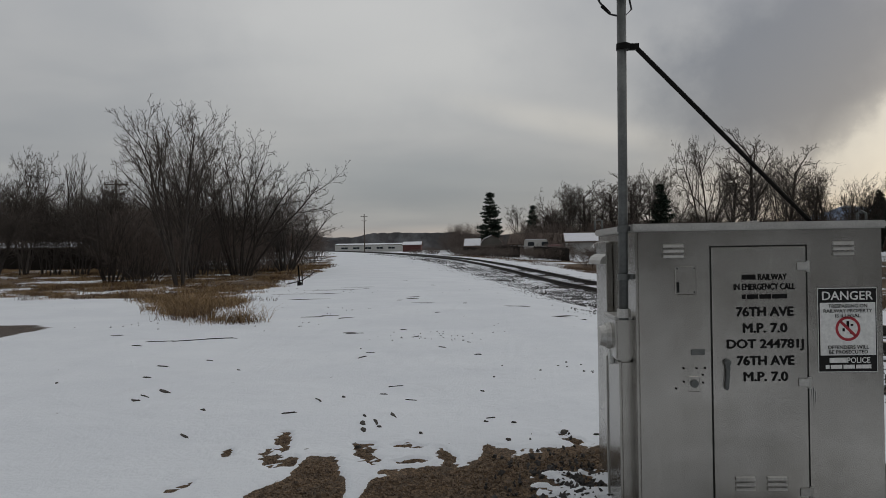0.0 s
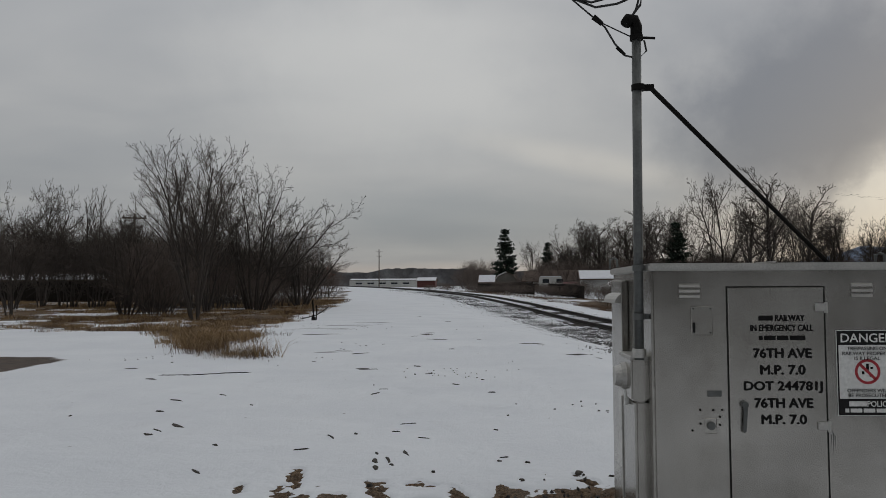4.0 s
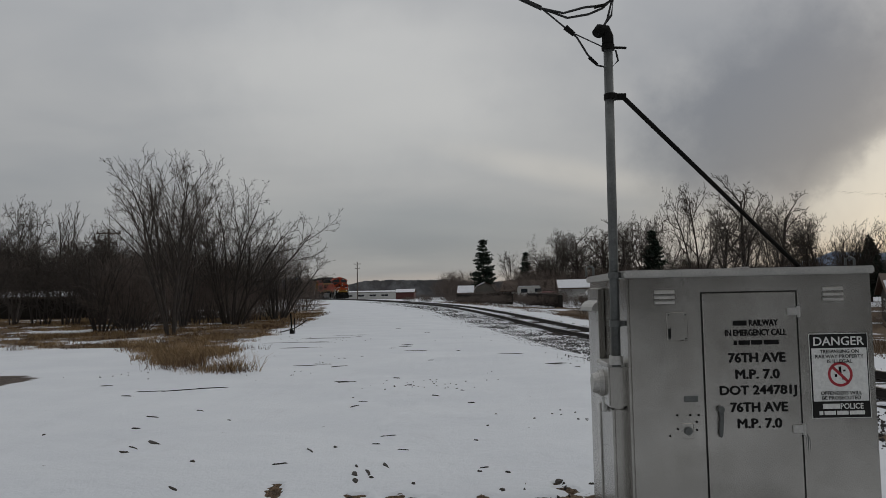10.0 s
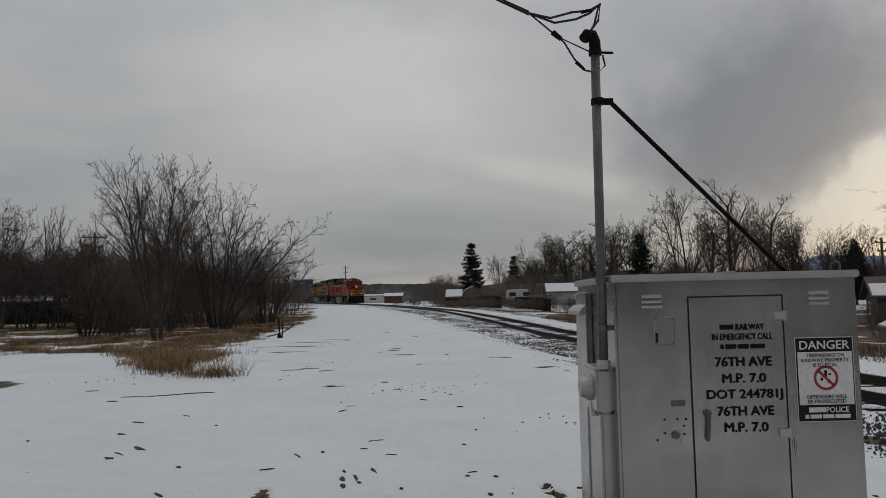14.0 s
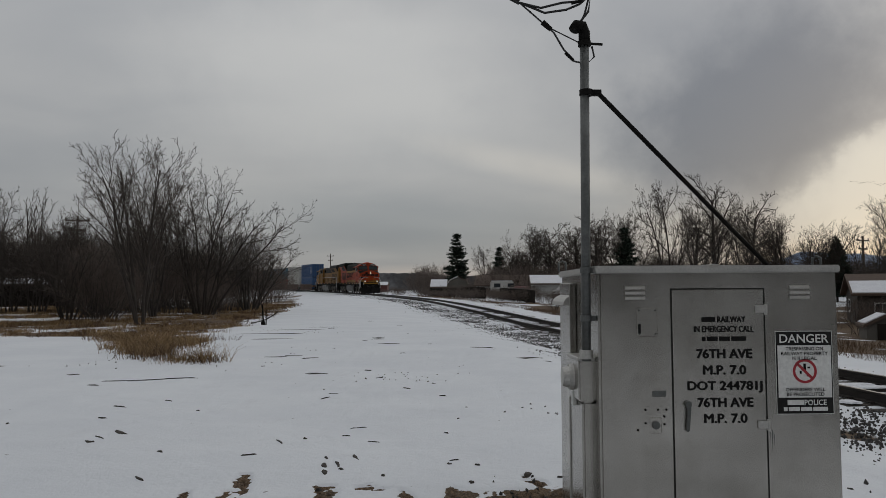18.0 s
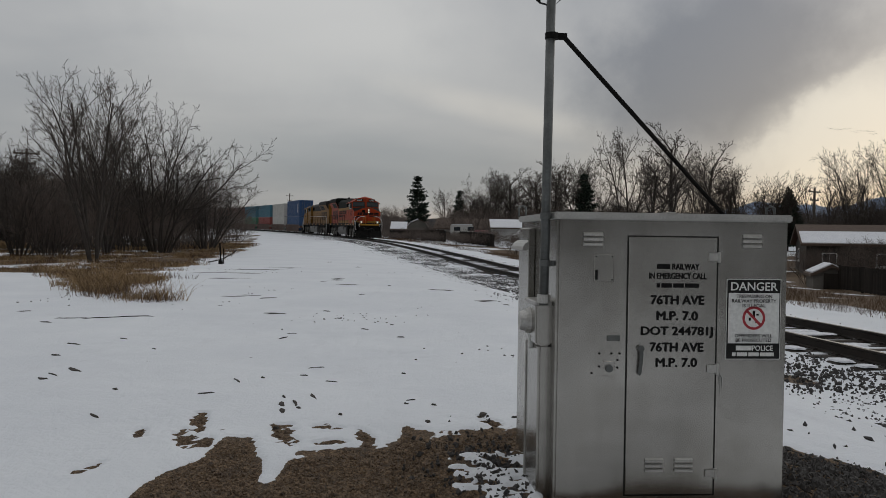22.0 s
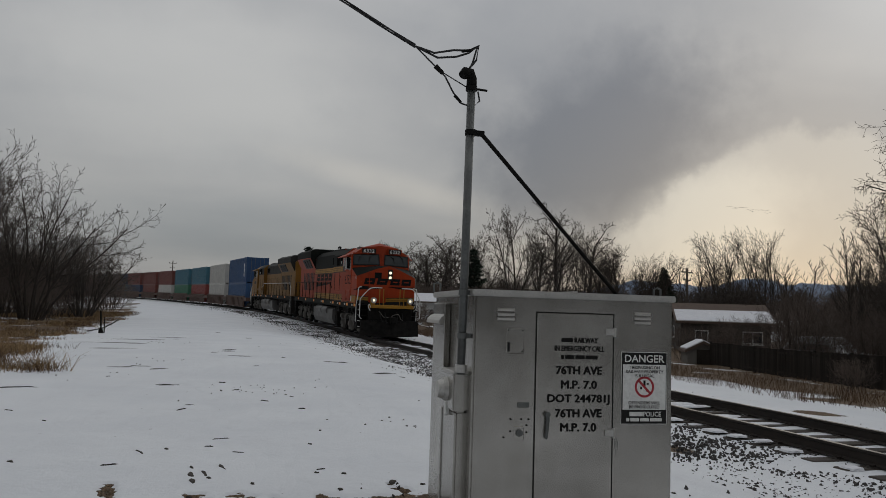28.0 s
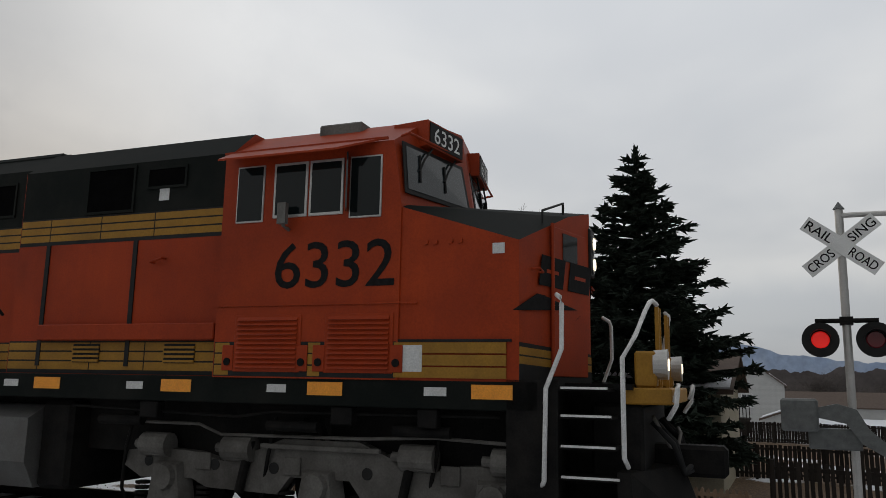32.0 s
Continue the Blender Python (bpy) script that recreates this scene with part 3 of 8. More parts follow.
    link(m, bp.outputs[0], b.inputs["Normal"])
    return m


me = mesh_of("ground", verts, faces, ground_material())
att = me.color_attributes.new("cover", "FLOAT_COLOR", "POINT")
att.data.foreach_set("color", np.array(cover, dtype=np.float32).ravel())
me.polygons.foreach_set("use_smooth", [True] * len(me.polygons))
tagged(new("ground", me), "snow-covered ground with bare gravel and dry weeds", "ground", kind="structure")

# ---- railway track ----
profile = [(-0.036, 0.0), (0.036, 0.0), (0.036, -0.03), (0.009, -0.045), (0.009, -0.14), (0.07, -0.155), (0.07, -0.17), (-0.07, -0.17), (-0.07, -0.155), (-0.009, -0.14), (-0.009, -0.045), (-0.036, -0.03)]
for side in (-0.755, 0.755):
    vs, fs, mats = [], [], []
    n = len(profile)
    for i in range(-18, 150):
        p, h = track(i * 2.0, side)
        r = Vector((math.cos(radians(h)), math.sin(radians(h)), 0))
        vs += [tuple(p + r * u + Vector((0, 0, v))) for u, v in profile]
        if i > -18:
            o = len(vs) - n
            for k in range(n):
                fs.append((o - n + k, o - n + (k + 1) % n, o + (k + 1) % n, o + k))
                mats.append(1 if k == 0 else 0)
    me = mesh_of("rail", vs, fs, RAIL)
    me.materials.append(RAIL_TOP)
    me.polygons.foreach_set("material_index", mats)
    tagged(new("rail", me), "dark rusty steel rail on wooden ties", "rail", group="rails of the track", kind="structure")

bm = bbox((-1.3, -0.115, -0.34, 1.3, 0.115, -0.172), 0.012)
tie_me = bpy.data.meshes.new("tie")
bm.to_mesh(tie_me)
bm.free()
tie_me.materials.append(TIE)
cap_meshes = []
for seed in range(4):
    rcap = random.Random(60 + seed)
    cv, cf = [], []
    for a, b in ((-0.64, 0.6),) if seed % 2 else ((-0.6, 0.1), (-1.25, -0.98)):
        n, o = 18, len(cv)
        for ring, (inset, z) in enumerate(((1.0, -0.19), (0.86, -0.163), (0.55, -0.156))):
            for k in range(n):
                t = 2 * math.pi * k / n
                j = rcap.uniform(0.72, 1.12) if ring == 0 else inset * rcap.uniform(0.9, 1.05)
                u = math.copysign(abs(math.cos(t)) ** 0.55, math.cos(t))
                v = math.copysign(abs(math.sin(t)) ** 0.55, math.sin(t))
                cv.append(((a + b) / 2 + u * (b - a) / 2 * (j if ring else 0.9 + 0.1 * j), v * 0.115 * j, z))
        for ring in (0, 1):
            for k in range(n):
                p, q = o + ring * n + k, o + ring * n + (k + 1) % n
                cf.append((p, q, q + n, p + n))
        cf.append(tuple(o + 2 * n + k for k in range(n)))
    cap_meshes.append(mesh_of("snow_cap", cv, cf, SNOW_CAP))
bm = bmesh.new()
for sx in (-0.755, 0.755):
    box(bm, sx - 0.17, -0.09, -0.185, sx + 0.17, 0.09, -0.166)
    for u in (-0.12, -0.085, 0.085, 0.12):
        box(bm, sx + u - 0.012, -0.05, -0.166, sx + u + 0.012, -0.026, -0.14)
plate_me = bpy.data.meshes.new("tie_plate")
bm.to_mesh(plate_me)
bm.free()
plate_me.materials.append(RAIL)
track_bed = thing("track_ties", "creosoted wooden ties with snow between the rails", "railway ties", kind="structure")
rng_t = random.Random(5)
for i in range(-30, 120):
    p, h = track(12.0 + i * 0.54)
    m = Matrix.Translation(p) @ pose(0, 0, 0, 0, 0, h + rng_t.uniform(-1.0, 1.0))
    t = share("tie", tie_me, track_bed, m)
    share("tie_plate", plate_me, t, Matrix())
    if rng_t.random() < 0.8:
        share("snow_cap", rng_t.choice(cap_meshes), t, pose(rng_t.uniform(-.05, .05), rng_t.uniform(-.04, .04), 0) @ Matrix.Diagonal((1, rng_t.uniform(0.75, 1.35) if i < 34 else rng_t.uniform(1.2, 2.0), rng_t.uniform(0.7, 1.1), 1)), "thin crust of snow")


def pebbles(name, spots, material, label, category):
    """Broken stones, each a squashed and turned octahedron-like lump, joined."""
    rr = random.Random(11)
    vs, fs = [], []
    base = [(1, 0, 0), (0, 1, 0), (-1, 0, 0), (0, -1, 0), (0, 0, 1), (0, 0, -1)]
    tri = [(0, 1, 4), (1, 2, 4), (2, 3, 4), (3, 0, 4), (1, 0, 5), (2, 1, 5), (3, 2, 5), (0, 3, 5)]
    for x, y, z, s in spots:
        o = len(vs)
        e = Euler((rr.uniform(0, 6), rr.uniform(0, 6), rr.uniform(0, 6))).to_matrix()
        q = Vector((s * rr.uniform(0.7, 1.3), s * rr.uniform(0.6, 1.1), s * rr.uniform(0.45, 0.8)))
        for b in base:
            v = e @ Vector((b[0] * q.x, b[1] * q.y, b[2] * q.z)) * rr.uniform(0.8, 1.2)
            vs.append((x + v.x, y + v.y, z + v.z))
        fs += [tuple(o + k for k in f) for f in tri]
    return tagged(new(name, mesh_of(name, vs, fs, material)), label, category, kind="stuff")


rs = random.Random(21)
spots = []
while len(spots) < 15000:
    s = rs.uniform(6, 80) if rs.random() < 0.75 else rs.uniform(80, 150)
    side = -abs(rs.gauss(2.4, 0.85)) if rs.random() < 0.85 else rs.gauss(1.6, 0.3)
    p, h = track(s, side)
    if wobble(p.x, p.y, 0.8, 2.0) + rs.uniform(-0.35, 0.45) < 0.0:
        continue
    spots.append((p.x, p.y, height(p.x, p.y) + rs.uniform(-0.008, 0.008), rs.uniform(0.009, 0.024) * (1.0 if s < 60 else 1.5)))
while len(spots) < 20000:
    p, h = track(rs.uniform(20, 52), -abs(rs.gauss(1.9, 0.9)))
    if wobble(p.x, p.y, 1.6, 2.0) + rs.uniform(-0.4, 0.5) > 0.0:
        spots.append((p.x, p.y, height(p.x, p.y) + 0.012 * wobble(p.x, p.y, 1.6, 2.2) + rs.uniform(-0.004, 0.01), rs.uniform(0.012, 0.028)))
while len(spots) < 24000:
    p, h = track(rs.uniform(34, 110), -rs.uniform(1.4, 3.6))
    if wobble(p.x, p.y, 1.1, 2.0) + rs.uniform(-0.5, 0.5) > -0.1:
        spots.append((p.x, p.y, height(p.x, p.y) + rs.uniform(-0.004, 0.012), rs.uniform(0.018, 0.042)))
while len(spots) < 27500:
    p, h = track(rs.uniform(20, 36), -abs(rs.gauss(1.5, 1.1)))
    if wobble(p.x, p.y, 1.6, 2.0) + 0.6 * wobble(p.x, p.y, 0.5, 9.0) + rs.uniform(-0.3, 0.4) > 0.0:
        spots.append((p.x, p.y, height(p.x, p.y) + 0.012 * wobble(p.x, p.y, 1.6, 2.2) + rs.uniform(-0.002, 0.01), rs.uniform(0.018, 0.04)))
pebbles("track_ballast", spots, STONE, "crushed grey ballast stones poking through the snow", "ballast")
spots, coarse = [], []
while len(spots) < 20000:
    x, y = rs.uniform(-1.7, 3.5), rs.uniform(3.0, 5.1)
    if patch(x, y) < 0.02 + rs.uniform(-0.3, 0.25) or (0.8 < x < 1.95 and 3.28 < y < 4.32):
        continue
    z = height(x, y) + 0.035 * wobble(x, y, 0.35) + 0.012 * wobble(x, y, 1.6, 2.2) + 0.006 * wobble(x, y, 6.0, 3.0) - 0.027
    if x > 1.9 and rs.random() < 0.5:
        coarse.append((x, y, z + 0.004, rs.uniform(0.01, 0.026)))
    spots.append((x, y, z, rs.choice((0.004, 0.005, 0.006, 0.008, 0.011)) * rs.uniform(0.8, 1.4)))
for i in range(420):
    x, y = rs.gauss(0.66, 0.2), rs.gauss(3.75, 0.35)
    if x < 0.8 and y > 3.3:
        coarse.append((x, y, height(x, y) + 0.035 * wobble(x, y, 0.35) + 0.012 * wobble(x, y, 1.6, 2.2) - rs.uniform(0.0, 0.015), rs.uniform(0.008, 0.022)))
pebbles("gravel_stones", spots, GRAVEL, "loose wet gravel by the roadside cabinet", "gravel")
pebbles("coarse_stones", coarse, STONE, "dark crushed stones round the cabinet's foot", "gravel")


# ---- the signal cabinet by the crossing ----
CX, CY, CW, CD, CH = 0.83, 3.3, 1.093, 0.98, 1.338
cabinet = thing("signal_cabinet", "bare weathered aluminium railway signal cabinet with stencilled black lettering", "signal cabinet", m=pose(CX, CY, 0))


def on_front(u, z, out=0.0):
    """On the cabinet's front, u metres from its left edge, facing the road."""
    return pose(u, -out, z, 90, 0, 0)


bm = bmesh.new()
prism(bm, [(0, 0), (CW, 0), (CW, CD), (0.005, CD)], "z", -0.12, CH - 0.03)
bmesh.ops.bevel(bm, geom=[e for e in bm.edges if abs(e.verts[0].co.z - e.verts[1].co.z) > 1], offset=0.012, segments=2, affect="EDGES")
part("body", bm, ALU, cabinet)
bm = bbox((-0.012, -0.016, CH - 0.034, CW + 0.012, CD + 0.012, CH), 0.006, 2)
part("roof", bm, ALU_EDGE, cabinet, "bright folded aluminium roof edge")
part("roof_seam", bbox((0.52, -0.02, CH + 0.0005, 0.545, CD * 0.2, CH + 0.006)), ALU_EDGE, cabinet)
# the door is let into the front with a dark gap round it
DU0, DU1, DZ0, DZ1 = 0.334, 0.752, 0.036, 1.228
bm = bmesh.new()
g = 0.0062
for c in ((DU0 - g, -0.0022, DZ0 - g, DU0, 0.002, DZ1 + g), (DU1, -0.0022, DZ0 - g, DU1 + g, 0.002, DZ1 + g), (DU0, -0.0022, DZ1, DU1, 0.002, DZ1 + g), (DU0, -0.0022, DZ0 - g, DU1, 0.002, DZ0)):
    box(bm, *c)
part("door_gap", bm, BLACK, cabinet, "dark shadowed door gap")
bm = bbox((DU0 + 0.001, -0.006, DZ0 + 0.001, DU1 - 0.001, 0.004, DZ1 - 0.001), 0.002)
door = part("door", bm, ALU, cabinet)
for u0, z0, w0, n, holder in ((0.122, 1.184, 0.09, 3, cabinet), (0.872, 1.184, 0.09, 3, cabinet), (0.425, 0.143, 0.085, 3, door), (0.565, 0.143, 0.085, 3, door)):
    face = -0.006 if holder is door else 0.0
    for i in range(n):
        z = z0 + i * 0.023
        bm = bmesh.new()
        prism(bm, [(face + 0.002, z), (face - 0.011, z + 0.001), (face - 0.009, z + 0.012), (face + 0.002, z + 0.018)], "x", u0, u0 + w0)
        part("louvre", bm, ALU_EDGE, holder)
cover_plate = part("cover_plate", bbox((0.172, -0.006, 1.018, 0.266, 0.001, 1.148), 0.003), ALU, cabinet)
for u in (0.182, 0.256):
    for z in (1.03, 1.136):
        bm = bmesh.new()
        cyl(bm, (u, -0.0055, z), (u, -0.0095, z), 0.004, sides=8)
        part("screw", bm, GALV, cover_plate)
part("keyhole_flap", bbox((0.178, -0.0085, 1.03, 0.19, -0.005, 1.075), 0.001), BLACK, cover_plate)
name_plate = part("name_plate", bbox((0.238, -0.004, 0.748, 0.3, 0.001, 0.775), 0.002), GALV, cabinet)
lock = part("lock_plate", bbox((0.224, -0.005, 0.585, 0.276, 0.001, 0.655), 0.003), ALU, cabinet)
bm = bmesh.new()
cyl(bm, (0.25, -0.005, 0.622), (0.25, -0.016, 0.622), 0.019, 0.017, 16)
part("lock_barrel", bm, GALV, lock)
for u, z in ((0.205, 0.69), (0.262, 0.69), (0.205, 0.63), (0.29, 0.625), (0.29, 0.66), (0.17, 0.6), (0.3, 0.69)):
    bm = bmesh.new()
    cyl(bm, (u, 0.0005, z), (u, -0.004, z), 0.005, sides=8)
    part("bolt", bm, BLACK_IRON, cabinet, "small dark bolt head")
bm = bmesh.new()
prism(bm, [(0.384, 0.726), (0.4, 0.73), (0.404, 0.69), (0.396, 0.6), (0.388, 0.592), (0.382, 0.605), (0.388, 0.68)], "y", -0.026, -0.012)
cyl(bm, (0.394, -0.004, 0.715), (0.394, -0.028, 0.715), 0.014, sides=14)
part("handle", bm, GALV, door, "worn grey lever handle")
for z in (1.14, 0.622, 0.135):
    bm = bmesh.new()
    box(bm, DU1 - 0.042, -0.0135, z - 0.017, DU1 + 0.006, -0.008, z + 0.017)
    cyl(bm, (DU1 + 0.006, -0.009, z - 0.026), (DU1 + 0.006, -0.009, z + 0.022), 0.007, sides=10)
    box(bm, DU1 + 0.008, -0.0045, z - 0.02, DU1 + 0.018, -0.0005, z + 0.02)
    part("hinge", bm, ALU_EDGE, door, "small bright aluminium hinge")
for u, z, a, b in ((0.775, 0.6, 0.005, 0.1), (0.783, 0.585, 0.004, 0.06), (0.768, 0.59, 0.003, 0.05)):
    bm = bmesh.new()
    hull(bm, [(u, -0.0007, z), (u + a, -0.0007, z - 0.01), (u + a * 0.6, -0.0007, z - b), (u, 0, z), (u + a, 0, z - 0.01), (u + a * 0.6, 0, z - b)])
    part("drip_stain", bm, GALV, cabinet, "grey drip stain below the hinge")


def bars(name, u, z, w0, h, holder, out, gaps, material=INK):
    """A line of writing that is drawn as plain bars: word by word."""
    total = sum(gaps) + 0.35 * (len(gaps) - 1) * 1.0
    bm = bmesh.new()
    x = u - w0 / 2
    for n in gaps:
        k = w0 * n / total
        box(bm, x, -out - 0.0006, z - h / 2, x + k, -out + 0.0004, z + h / 2)
        x += k + w0 * 0.35 / total
    return part(name, bm, material, holder)


LU = 0.566
bars("operator_line", LU - 0.069, 1.093, 0.062, 0.022, door, 0.0068, (4,))
lettering("stencil_line", "RAILWAY", 0.026, INK, door, on_front(LU + 0.036, 1.093, 0.006), 0.126, bold=0.04)
lettering("stencil_line", "IN EMERGENCY CALL", 0.027, INK, door, on_front(LU, 1.05, 0.006), 0.27, bold=0.034)
bars("number_line", LU, 1.006, 0.2, 0.02, door, 0.0068, (1, 3, 3, 4))
for text, z, w0, h in (("76TH AVE", 0.939, 0.25, 0.04), ("M.P. 7.0", 0.866, 0.192, 0.04), ("DOT 244781J", 0.79, 0.337, 0.05), ("76TH AVE", 0.721, 0.25, 0.04), ("M.P. 7.0", 0.65, 0.192, 0.04)):
    lettering("stencil_line", text, h, INK, door, on_front(LU, z, 0.006), w0, bold=0.045)

# warning sign
sign = thing("warning_sign", "white metal danger sign with black bands on the cabinet", "sign", m=pose(CX, CY, 0))
SU0, SU1, SZ0, SZ1 = 0.803, 1.058, 0.668, 1.036
bm = bbox((SU0, -0.005, SZ0, SU1, -0.0015, SZ1), 0.0015)
plate = part("plate", bm, BLACK, sign, "black sign border")
part("panel", bbox((SU0 + 0.006, -0.0062, SZ0 + 0.072, SU1 - 0.006, -0.0045, SZ1 - 0.062)), SIGN_WHITE, sign, "white sign panel")
part("pale_edge", bbox((SU0 - 0.003, -0.003, SZ0 - 0.003, SU1 + 0.003, -0.001, SZ1 + 0.003), 0.001), SIGN_WHITE, sign)
sm = (SU0 + SU1) / 2
lettering("sign_word", "DANGER", 0.038, SIGN_WHITE, sign, on_front(sm, SZ1 - 0.031, 0.0052), 0.222, bold=0.018)
for text, z, w0, h in (("TRESPASSING ON", SZ1 - 0.077, 0.17, 0.0155), ("RAILWAY PROPERTY", SZ1 - 0.0985, 0.212, 0.0155), ("IS ILLEGAL", SZ1 - 0.12, 0.11, 0.0155), ("OFFENDERS WILL", SZ0 + 0.108, 0.18, 0.0155), ("BE PROSECUTED", SZ0 + 0.087, 0.17, 0.0155)):
    lettering("sign_line", text, h, INK, sign, on_front(sm, z, 0.0064), w0, bold=0.018)
bars("sign_bar", sm - 0.045, SZ0 + 0.05, 0.075, 0.022, sign, 0.0058, (4,), SIGN_WHITE)
lettering("sign_line", "POLICE", 0.024, SIGN_WHITE, sign, on_front(sm + 0.045, SZ0 + 0.05, 0.0052), 0.1, bold=0.02)
bars("sign_bar", sm, SZ0 + 0.021, 0.2, 0.017, sign, 0.0058, (1, 3, 3, 4), SIGN_WHITE)
bm = bmesh.new()
sc = Vector((sm, -0.0068, (SZ0 + SZ1) / 2 + 0.006))
ring = []
for k in range(28):
    a = 2 * math.pi * k / 28
    ring.append([bm.verts.new(sc + Vector((math.cos(a) * r, 0, math.sin(a) * r))) for r in (0.043, 0.055)])
for k in range(28):
    bm.faces.new((ring[k][0], ring[k][1], ring[(k + 1) % 28][1], ring[(k + 1) % 28][0]))
q = [Vector((-0.038, 0, 0.029)), Vector((-0.029, 0, 0.038)), Vector((0.038, 0, -0.029)), Vector((0.029, 0, -0.038))]
bm.faces.new([bm.verts.new(sc + v) for v in q])
part("prohibition_ring", bm, SIGN_RED, sign, "red ring with a slash")
bm = bmesh.new()
for u, z, a, b in ((-0.006, 0.004, 0.012, 0.03), (-0.024, -0.012, 0.01, 0.014), (0.008, -0.024, 0.014, 0.012), (0.012, 0.012, 0.012, 0.008)):
    box(bm, sm + u, -0.0066, sc.z + z, sm + u + a, -0.006, sc.z + z + b)
part("pictogram", bm, INK, sign, "plain black pictogram shapes")

# left side: power meter over a folded duct, a hinged rear panel and its rain hood
part("rear_panel", bbox((-0.012, 0.56, 0.03, 0.001, 0.955, 1.27), 0.004), ALU, cabinet)
part("panel_flange", bbox((-0.034, 0.535, 0.9, 0.001, 0.552, 1.265), 0.003), ALU, cabinet)
bm = bmesh.new()
hood = [(math.cos(a) * 0.062, 1.15 + math.sin(a) * 0.055) for a in (0.0, 0.35, 0.7, 1.05, 1.4)]
prism(bm, [(-u, v) for u, v in hood] + [(0.0, 1.205), (0.0, 1.15)], "y", 0.56, 0.93)
part("rain_hood", bm, ALU_EDGE, cabinet, "pale curved rain hood over the side vent")
for y in (0.6, 0.65):
    bm = bmesh.new()
    cyl(bm, (-0.0115, y, 1.1), (-0.016, y, 1.1), 0.006, sides=8)
    part("bolt", bm, BLACK_IRON, cabinet, "small dark bolt head")
part("cable_duct", bbox((-0.06, 0.1, -0.1, 0.001, 0.4, 0.715), 0.012, 2), ALU, cabinet)
part("duct_lip", bbox((-0.066, 0.395, -0.1, 0.001, 0.412, 0.7), 0.003), ALU_EDGE, cabinet)
meter = part("meter_box", bbox((-0.078, 0.085, 0.716, 0.001, 0.33, 0.915), 0.008, 2), ALU, cabinet)
part("meter_lid", bbox((-0.084, 0.078, 0.9, 0.001, 0.338, 0.92), 0.004), ALU_EDGE, meter)
bm = bmesh.new()
cyl(bm, (-0.077, 0.235, 0.815), (-0.098, 0.235, 0.815), 0.064, 0.06, 20)
cyl(bm, (-0.098, 0.235, 0.815), (-0.128, 0.235, 0.815), 0.053, 0.044, 20)
part("meter_dial", bm, ALU_EDGE, meter, "round glass-fronted meter", smooth=False)
part("meter_seal", bbox((-0.084, 0.215, 0.68, -0.062, 0.245, 0.75), 0.004), SIGN_WHITE, meter, "small pale seal tag")
bm = bmesh.new()
tube(bm, [(-0.02, CD - 0.05, CH), (-0.02, CD - 0.05, CH + 0.05), (0.0, CD - 0.05, CH + 0.06), (0.02, CD - 0.05, CH + 0.05), (0.02, CD - 0.05, CH)], 0.006, 6)
part("lifting_eye", bm, GALV, cabinet)
bm = bmesh.new()
tube(bm, [(CW - 0.06, 0.1, CH), (CW - 0.06, 0.1, CH + 0.035), (CW - 0.04, 0.1, CH + 0.045), (CW - 0.02, 0.1, CH + 0.035), (CW - 0.02, 0.1, CH)], 0.006, 6)
part("lifting_eye", bm, GALV, cabinet)

# service mast with its brace and the overhead drop
mast = thing("service_mast", "galvanised steel service mast braced to the cabinet roof", "mast", m=pose(CX, CY + 0.06, 0))
MX0, MX1 = -0.045, -0.032
bm = bmesh.new()
tube(bm, [(MX0, 0.0, 0.905), (MX1, 0.0, 2.4)], 0.0215, 14)
part("pipe", bm, GALV, mast, smooth=True)
bm = bmesh.new()
cyl(bm, (MX0, 0, 0.915), (MX0, 0, 0.955), 0.031, sides=14)
part("hub", bm, ALU_EDGE, mast)
for z in (1.1, 1.32):
    bm = bmesh.new()
    f = (z - 0.905) / 1.495
    x = MX0 + (MX1 - MX0) * f
    cyl(bm, (x, 0, z - 0.014), (x, 0, z + 0.014), 0.027, sides=14)
    box(bm, x, -0.006, z - 0.012, 0.004, 0.01, z + 0.012)
    part("strap", bm, GALV, mast)
bm = bmesh.new()
cyl(bm, (MX1 + 0.004, 0, 2.135), (MX1 + 0.004, 0, 2.163), 0.031, sides=14)
box(bm, MX1 + 0.02, -0.008, 2.135, MX1 + 0.075, 0.012, 2.163)
part("clamp", bm, BLACK_IRON, mast, "dark pipe clamp")
bm = bmesh.new()
tube(bm, [(MX1 + 0.06, 0.004, 2.15), (1.01, 0.46, CH + 0.012)], 0.0115, 10)
part("brace", bm, BLACK_IRON, mast, "thin dark diagonal brace")
bm = bmesh.new()
box(bm, 0.975, 0.42, CH + 0.0005, 1.045, 0.5, CH + 0.01)
part("brace_foot", bm, GALV, mast)
bm = bmesh.new()
tube(bm, [(MX1, 0, 2.39), (MX1, 0, 2.435), (MX1 - 0.012, -0.01, 2.462), (MX1 - 0.04, -0.02, 2.462), (MX1 - 0.052, -0.03, 2.44)], 0.027, 12)
part("weatherhead", bm, BLACK_IRON, mast, "dark hooded weatherhead", smooth=True)
bm = bmesh.new()
cyl(bm, (MX1, 0, 2.37), (MX1, 0, 2.395), 0.03, sides=14)
tube(bm, [(MX1 + 0.02, 0, 2.383), (MX1 + 0.085, 0.0, 2.379)], 0.006, 6)
part("insulator_clamp", bm, BLACK_IRON, mast)
rc = random.Random(4)


def sag(a, b, drop, n=14, twist=0.0):
    a, b = Vector(a), Vector(b)
    out = []
    for i in range(n + 1):
        k = i / n
        p = a.lerp(b, k)
        p.z -= drop * 4 * k * (1 - k)
        out.append(p + Vector((0, math.sin(k * twist) * 0.012, math.cos(k * twist) * 0.012)) * (1 if twist else 0))
    return out


